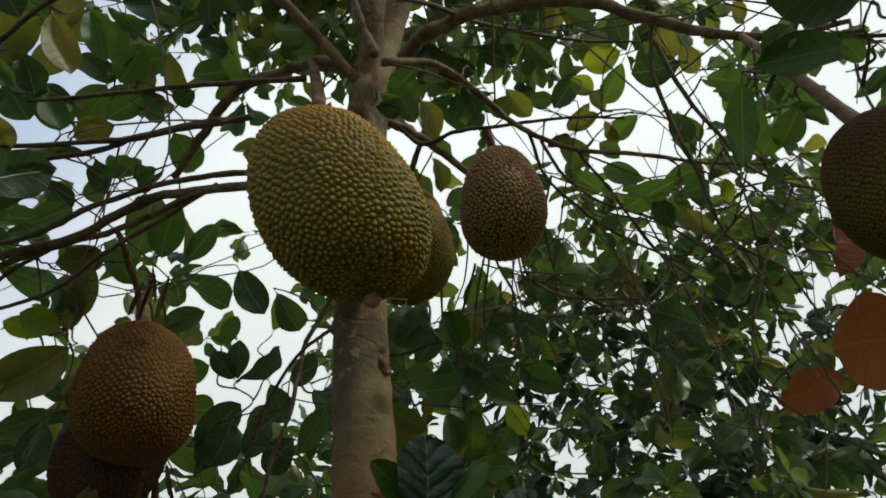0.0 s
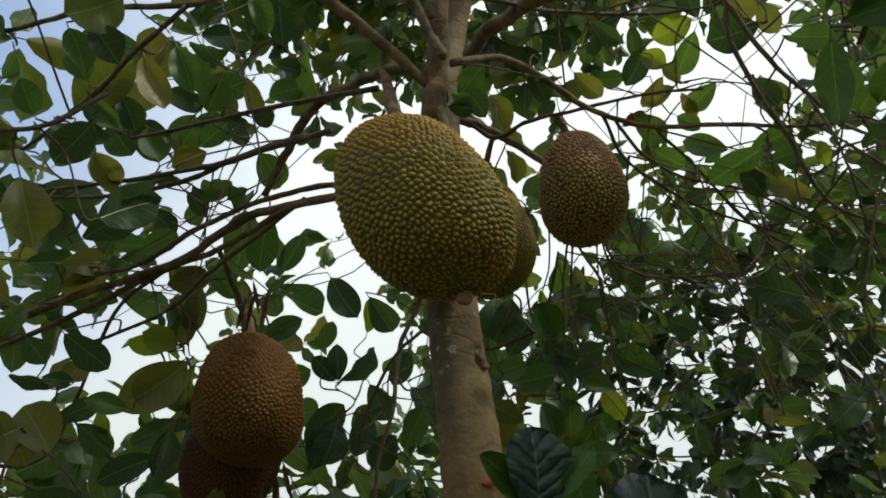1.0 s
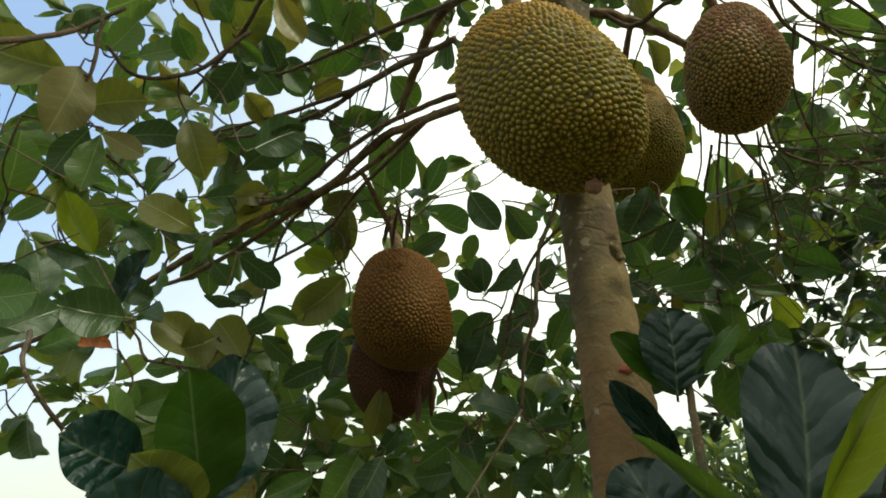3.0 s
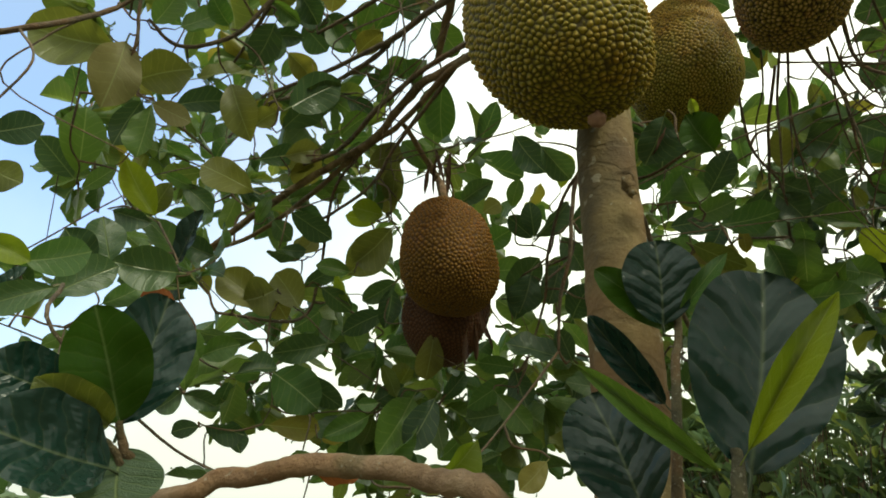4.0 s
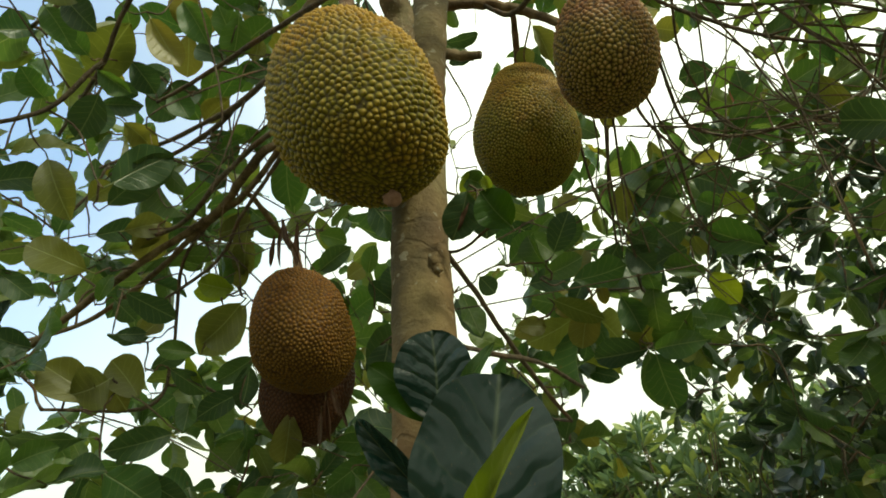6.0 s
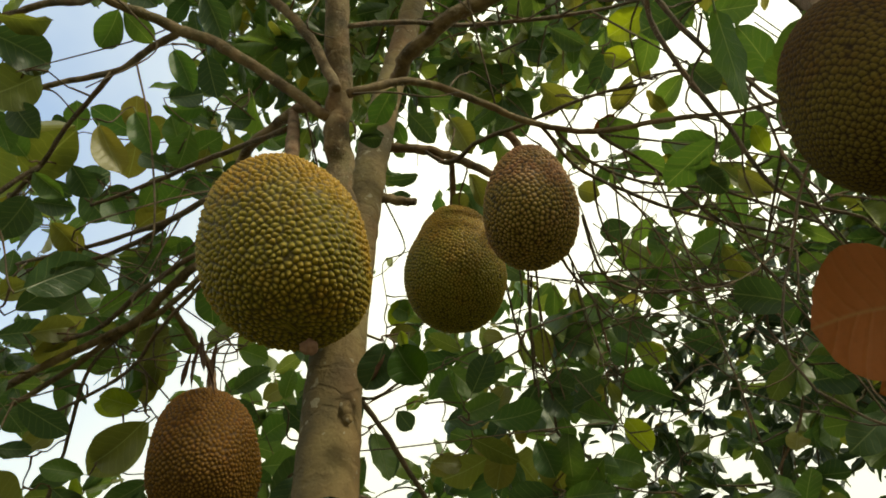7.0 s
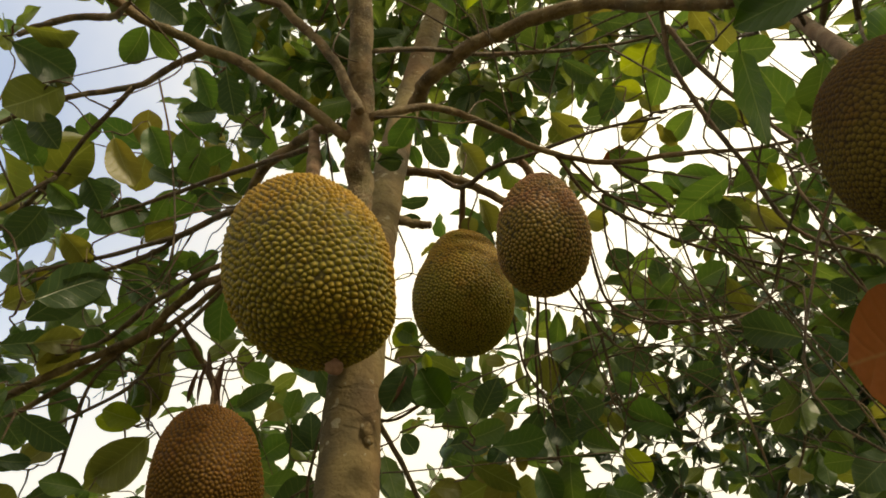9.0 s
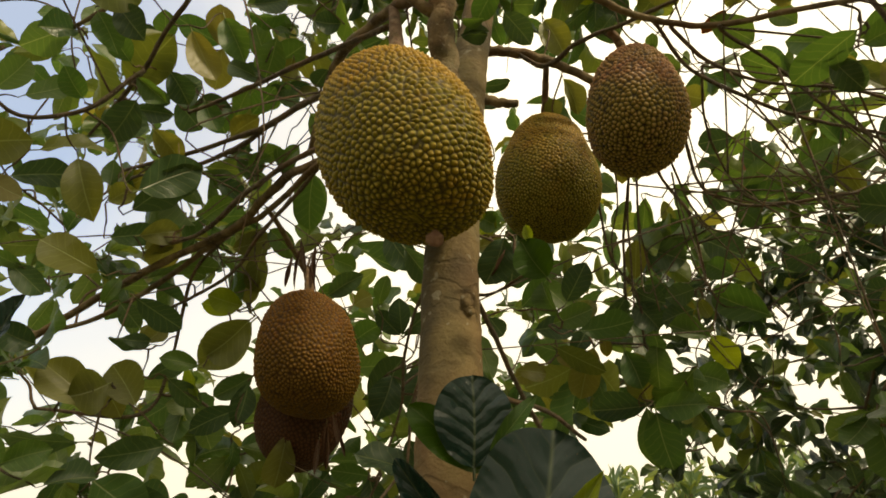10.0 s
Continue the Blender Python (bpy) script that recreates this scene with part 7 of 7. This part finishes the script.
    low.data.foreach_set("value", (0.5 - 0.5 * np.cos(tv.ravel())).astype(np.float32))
    held(body, fruit)
    if stalk:
        line = glide(stalk, 6)
        v, f = tube_data(line, 12, 0.10, seed)
        held(link_mesh("stalk", v, f, STALK), fruit)
    return fruit


def stalk_from(limb, neck, radius):
    """The rows of a stalk that swells from the nearest spot of a limb down to the neck of a fruit."""
    nodes = np.array(LIMB_NODES)[:, :3]
    start = nodes[int(np.argmin(np.linalg.norm(nodes - np.array(limb), axis=1)))]
    neck = np.array(neck)
    one, two = start * 0.6 + neck * 0.4 + np.array((0, 0, 0.012)), start * 0.2 + neck * 0.8
    return [(*start, radius * 0.8), (*one, radius), (*two, radius * 1.15), (*(neck + np.array((0, 0, 0.004))), radius * 1.3), (*(neck - np.array((0, 0, 0.02))), radius * 1.9)]


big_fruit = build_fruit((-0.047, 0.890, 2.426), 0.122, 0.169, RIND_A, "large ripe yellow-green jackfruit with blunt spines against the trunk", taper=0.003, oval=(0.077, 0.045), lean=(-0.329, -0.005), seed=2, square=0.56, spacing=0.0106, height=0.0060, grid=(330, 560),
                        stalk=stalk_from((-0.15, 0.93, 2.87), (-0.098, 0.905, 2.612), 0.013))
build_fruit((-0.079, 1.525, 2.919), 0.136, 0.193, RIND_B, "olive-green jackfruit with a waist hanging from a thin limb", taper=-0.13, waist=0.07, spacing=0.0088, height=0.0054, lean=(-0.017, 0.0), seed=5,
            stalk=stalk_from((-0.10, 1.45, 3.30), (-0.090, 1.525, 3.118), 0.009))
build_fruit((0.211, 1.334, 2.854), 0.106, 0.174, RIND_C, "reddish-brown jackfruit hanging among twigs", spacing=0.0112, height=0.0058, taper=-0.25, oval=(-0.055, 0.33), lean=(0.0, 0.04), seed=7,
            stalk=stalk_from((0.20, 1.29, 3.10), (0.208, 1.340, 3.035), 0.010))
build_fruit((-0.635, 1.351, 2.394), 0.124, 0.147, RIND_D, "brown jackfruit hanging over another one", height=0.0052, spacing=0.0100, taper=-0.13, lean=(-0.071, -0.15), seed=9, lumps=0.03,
            stalk=stalk_from((-0.71, 1.34, 2.66), (-0.650, 1.330, 2.540), 0.011))
build_fruit((-0.770, 1.520, 2.320), 0.120, 0.150, RIND_RED, "dark brown jackfruit hidden behind another one", height=0.0035, spacing=0.0105, seed=11, lumps=0.03,
            stalk=stalk_from((-0.72, 1.40, 2.70), (-0.770, 1.515, 2.468), 0.010))
build_fruit((0.689, 0.832, 2.266), 0.072, 0.106, RIND_E_SHADED, "brown jackfruit in the shade of leaves, with that shade in its rind colour", spacing=0.0056, height=0.0016, lean=(0.12, 0.0), seed=13,
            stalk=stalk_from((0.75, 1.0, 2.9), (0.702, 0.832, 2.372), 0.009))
build_fruit((0.255, 0.885, 3.715), 0.100, 0.138, RIND_C, "brown jackfruit high up by the trunk", spacing=0.0116, height=0.0062, seed=15,
            stalk=[(0.11, 1.015, 4.02, 0.010), (0.17, 0.96, 4.00, 0.012), (0.235, 0.90, 3.93, 0.014), (0.253, 0.886, 3.845, 0.02)])

# the pinkish scar at the lower end of the large fruit, a broken stub, a knot and a red scar on the trunk
def lump(name, at, size, mat, parent, seed, label=""):
    bm = bmesh.new()
    bmesh.ops.create_icosphere(bm, subdivisions=3, radius=1)
    for v in bm.verts:
        k = 1 + 0.35 * noise.noise(v.co * 1.7 + Vector((seed, 0, 0)))
        v.co = Vector((v.co.x * size[0] * k + at[0], v.co.y * size[1] * k + at[1], v.co.z * size[2] * k + at[2]))
    me = bpy.data.meshes.new(name)
    bm.to_mesh(me)
    bm.free()
    me.materials.append(mat)
    me.polygons.foreach_set("use_smooth", [True] * len(me.polygons))
    ob = held(new(name, me), parent)
    return tagged(ob, label) if label else ob


SCAR = plain_material("fruit_scar", (0.17, 0.085, 0.055), (0.26, 0.145, 0.10), 90, 0.7)
lump("scar", (0.018, 0.925, 2.243), (0.012, 0.012, 0.010), SCAR, big_fruit, 2, "pinkish scar at the fruit's lower end")
lump("knot", (0.010, 1.030, 2.205), (0.010, 0.009, 0.015), BARK_TRUNK, trunk, 5)
lump("knot", (0.018, 1.030, 2.190), (0.007, 0.006, 0.008), BARK_TRUNK, trunk, 9)
lump("scar", (0.024, 1.010, 2.005), (0.011, 0.005, 0.006), RED_SCAR, trunk, 4, "small red scar in the bark")
branch(trunk, "stub", [(-0.066, 1.085, 2.745, 0.013), (-0.035, 1.115, 2.758, 0.011), (-0.008, 1.140, 2.764, 0.0095), (0.012, 1.155, 2.766, 0.0085)], BARK_LIMB, 10, nodes=False)

# dry bracts and withered bits round the hanging pair
for base, tip, w in [((-0.525, 1.375, 2.229), (-0.513, 1.400, 2.171), 0.011),
                     ((-0.538, 1.374, 2.210), (-0.551, 1.418, 2.123), 0.015),
                     ((-0.532, 1.404, 2.215), (-0.523, 1.439, 2.156), 0.009),
                     ((-0.592, 1.417, 2.199), (-0.605, 1.441, 2.122), 0.015),
                     ((-0.564, 1.188, 2.584), (-0.590, 1.224, 2.486), 0.011),
                     ((-0.557, 1.221, 2.611), (-0.582, 1.262, 2.509), 0.011),
                     ((-0.586, 1.186, 2.563), (-0.605, 1.206, 2.487), 0.009),
                     ((-0.553, 1.206, 2.544), (-0.541, 1.251, 2.473), 0.008),
                     ((-0.589, 1.197, 2.618), (-0.562, 1.217, 2.523), 0.012)]:
    tagged(leaf_object(jack, base, tip, (0.55, -0.80, 0.15), w, "dry"), "withered brown bract")


# ---- young shoots beside the tree ----
left_shoot = thing("jackfruit_sapling", (-0.11, 0.54, 0), "young jackfruit shoot with broad dark green leaves", "sapling")
branch(left_shoot, "stem", [(-0.11, 0.54, -0.03, 0.009), (-0.115, 0.545, 0.9, 0.0065), (-0.112, 0.54, 1.5, 0.0048), (-0.069, 0.531, 1.692, 0.0036), (-0.063, 0.516, 1.717, 0.0030), (-0.060, 0.506, 1.733, 0.0022)], BARK_GREEN, 10, nodes=False)
branch(left_shoot, "side_stem", [(-0.064, 0.520, 1.708, 0.0024), (-0.061, 0.507, 1.718, 0.0022), (-0.061, 0.489, 1.725, 0.0018)], BARK_GREEN, 10, nodes=False)
right_shoot = thing("jackfruit_sapling", (0.17, 0.84, 0), "young jackfruit shoot with large glossy dark leaves", "sapling")
branch(right_shoot, "stem", [(0.170, 0.840, -0.030, 0.0100), (0.180, 0.820, 0.900, 0.0080), (0.185, 0.814, 1.550, 0.0066), (0.196, 0.810, 1.741, 0.0053), (0.193, 0.826, 1.788, 0.0040)], BARK_GREEN, 10, nodes=False)
branch(right_shoot, "stem", [(0.120, 0.900, 0.300, 0.0080), (0.105, 0.920, 1.200, 0.0060), (0.117, 0.910, 1.814, 0.0047), (0.108, 0.945, 1.925, 0.0043), (0.104, 0.954, 1.989, 0.0033)], BARK_GREEN, 10, nodes=False)


def shoot_leaf(shoot, base, tip, normal, width, tone):
    ob = leaf_object(shoot, base, tip, normal, width, tone, None, False, width > 0.03)
    if tone == "bright":
        tagged(ob, "fresh yellow-green young leaf")


shoot_leaf(left_shoot, (-0.060, 0.506, 1.732), (-0.047, 0.463, 1.789), (0.9, -0.42, 0.02), 0.048, "deep")
shoot_leaf(left_shoot, (-0.061, 0.508, 1.732), (-0.071, 0.511, 1.818), (0.93, -0.36, 0.05), 0.052, "glossy")
shoot_leaf(left_shoot, (-0.056, 0.508, 1.706), (-0.041, 0.433, 1.713), (0.88, -0.3, 0.35), 0.052, "glossy")
shoot_leaf(left_shoot, (-0.065, 0.516, 1.719), (-0.052, 0.520, 1.685), (0.95, -0.3, 0.1), 0.050, "dark")
shoot_leaf(left_shoot, (-0.083, 0.480, 1.742), (-0.083, 0.432, 1.747), (0.9, -0.3, 0.2), 0.040, "glossy")
shoot_leaf(left_shoot, (-0.057, 0.500, 1.729), (-0.049, 0.451, 1.742), (0.7, -0.6, -0.2), 0.032, "olive")
shoot_leaf(right_shoot, (0.198, 0.835, 1.774), (0.217, 0.849, 1.936), (0.33, -0.94, 0.04), 0.105, "glossy")
shoot_leaf(right_shoot, (0.206, 0.810, 1.785), (0.276, 0.788, 1.882), (0.19, -0.92, -0.35), 0.023, "bright")
shoot_leaf(right_shoot, (0.172, 0.849, 1.778), (0.091, 0.774, 1.844), (0.53, -0.80, -0.27), 0.021, "green")
shoot_leaf(right_shoot, (0.108, 0.863, 1.746), (0.061, 0.853, 1.844), (0.37, -0.93, 0.08), 0.085, "glossy")
shoot_leaf(right_shoot, (0.100, 0.954, 1.944), (0.044, 0.883, 1.991), (0.52, -0.72, -0.46), 0.040, "deep")
shoot_leaf(right_shoot, (0.097, 0.935, 1.940), (0.098, 0.915, 2.030), (0.40, -0.88, -0.20), 0.078, "glossy")
shoot_leaf(right_shoot, (0.114, 0.937, 1.951), (0.169, 0.923, 2.003), (0.23, -0.85, -0.47), 0.019, "green")
shoot_leaf(right_shoot, (0.091, 0.949, 1.861), (0.042, 0.877, 1.935), (0.51, -0.76, -0.40), 0.032, "glossy")


# ---- neighbouring tree and bush ----
def single_leaves(parent, rows, tone, lance):
    """The leaves that stand out in front, each an object of its own; the rest are handed back."""
    order = sorted(range(len(rows)), key=lambda n: rows[n][0][1])
    for n in order[:300]:
        leaf_object(parent, *rows[n], tone, n % 6, lance)
    return [rows[n] for n in sorted(order[300:])]


def build_neighbour():
    tree = thing("neighbouring_tree", (2.0, 5.0, 0), "neighbouring tree with dense dark small leaves", "tree")
    rnd = np.random.RandomState(33)
    centre, radii = np.array((1.75, 4.5, 3.35)), np.array((2.65, 1.5, 1.95))
    trunk = [(2.0, 5.0, -0.05, 0.10), (1.95, 4.95, 0.9, 0.075), (1.85, 4.8, 1.9, 0.06), (1.8, 4.7, 2.8, 0.045), (1.7, 4.6, 3.6, 0.025), (1.7, 4.5, 4.4, 0.01)]
    v, f = tube_data(glide(trunk, 6), 14, 0.06, 5)
    held(link_mesh("trunk", v, f, BARK_LIMB), tree)
    nodes = glide(trunk, 10)[24:, :3]
    verts, faces, rows = [], [], []
    spots = []
    while len(spots) < 620:
        p = rnd.uniform(-1, 1, 3)
        at = centre + p * radii
        # the bush takes the light from its lower side
        if at[0] < -0.1 and at[2] < 2.9:
            continue
        if 0.25 < np.linalg.norm(p) < 1 and noise.noise(Vector(p * 2.2)) > -0.28:
            spots.append(at)
    spots.sort(key=lambda p: np.min(np.linalg.norm(nodes - p, axis=1)))
    for p in spots:
        gap = np.linalg.norm(nodes - p, axis=1)
        a = nodes[int(np.argmin(gap))]
        ln = np.linalg.norm(p - a)
        m = (a + p) / 2 + rnd.normal(size=3) * 0.10 * ln + np.array((0, 0, 0.08 * ln))
        line = glide([(*a, 0.007), (*m, 0.005), (*p, 0.003)], 5)
        vv, ff = tube_data(line, 5, 0.1, int(rnd.randint(9999)))
        faces.extend([tuple(len(verts) + i for i in q) for q in ff])
        verts.extend(vv)
        nodes = np.vstack([nodes, line[3:, :3]])
        rows.extend(spray_leaves(rnd, p, unit(p - a) + rnd.normal(size=3) * 0.5, int(rnd.randint(6, 10)), 0.155, 0.35, 0.38))
    tagged(held(link_mesh("twigwork", verts, faces, BARK_TWIG), tree), "thin dark twigs", kind="stuff")
    rows = single_leaves(tree, rows, "neighbour", False)
    leaf_cloud("foliage", rows, TEMPLATES[:7] + LANCES, FOLIAGE_FAR, tree, "dense dark green small leaves")


def build_bush():
    bush = thing("bush", (-0.6, 6.5, 0), "tall bush of narrow grey-green leaves in upright tufts", "bush")
    rnd = np.random.RandomState(41)
    verts, faces, rows = [], [], []
    for k in range(760):
        p = rnd.uniform(-1, 1, 3)
        if np.linalg.norm(p) > 1:
            p /= np.linalg.norm(p) * rnd.uniform(1.0, 1.3)
        p = np.array((-0.5, 6.5, 2.55)) + p * np.array((2.3, 0.9, 1.22))
        foot = np.array((-0.6 + 0.3 * (p[0] + 0.6), 6.5 + 0.4 * (p[1] - 6.5), 0.0))
        line = glide([(*foot, 0.016), (*((foot * 0.4 + p * 0.6) + rnd.normal(size=3) * 0.06), 0.008), (*p, 0.004)], 4)
        v, f = tube_data(line, 5, 0.1, k)
        faces.extend([tuple(len(verts) + i for i in q) for q in f])
        verts.extend(v)
        for low in (0.80, 0.62):
            q = line[int(low * (len(line) - 1)), :3]
            rows.extend(spray_leaves(rnd, q + rnd.normal(size=3) * 0.08, np.array((0, -0.3, 1.0)) + rnd.normal(size=3) * 0.5, 4, 0.19, 0.05, 0.21))
        rows.extend(spray_leaves(rnd, p, np.array((0, 0, 1.0)) + rnd.normal(size=3) * 0.4, int(rnd.randint(8, 13)), 0.20, 0.05, 0.21))
    tagged(held(link_mesh("stemwork", verts, faces, BARK_TWIG), bush), "thin woody stems", kind="stuff")
    rows = single_leaves(bush, rows, "bush", True)
    leaf_cloud("foliage", rows, LANCES, FOLIAGE_BUSH, bush, "narrow grey-green leaves")


build_neighbour()
build_bush()
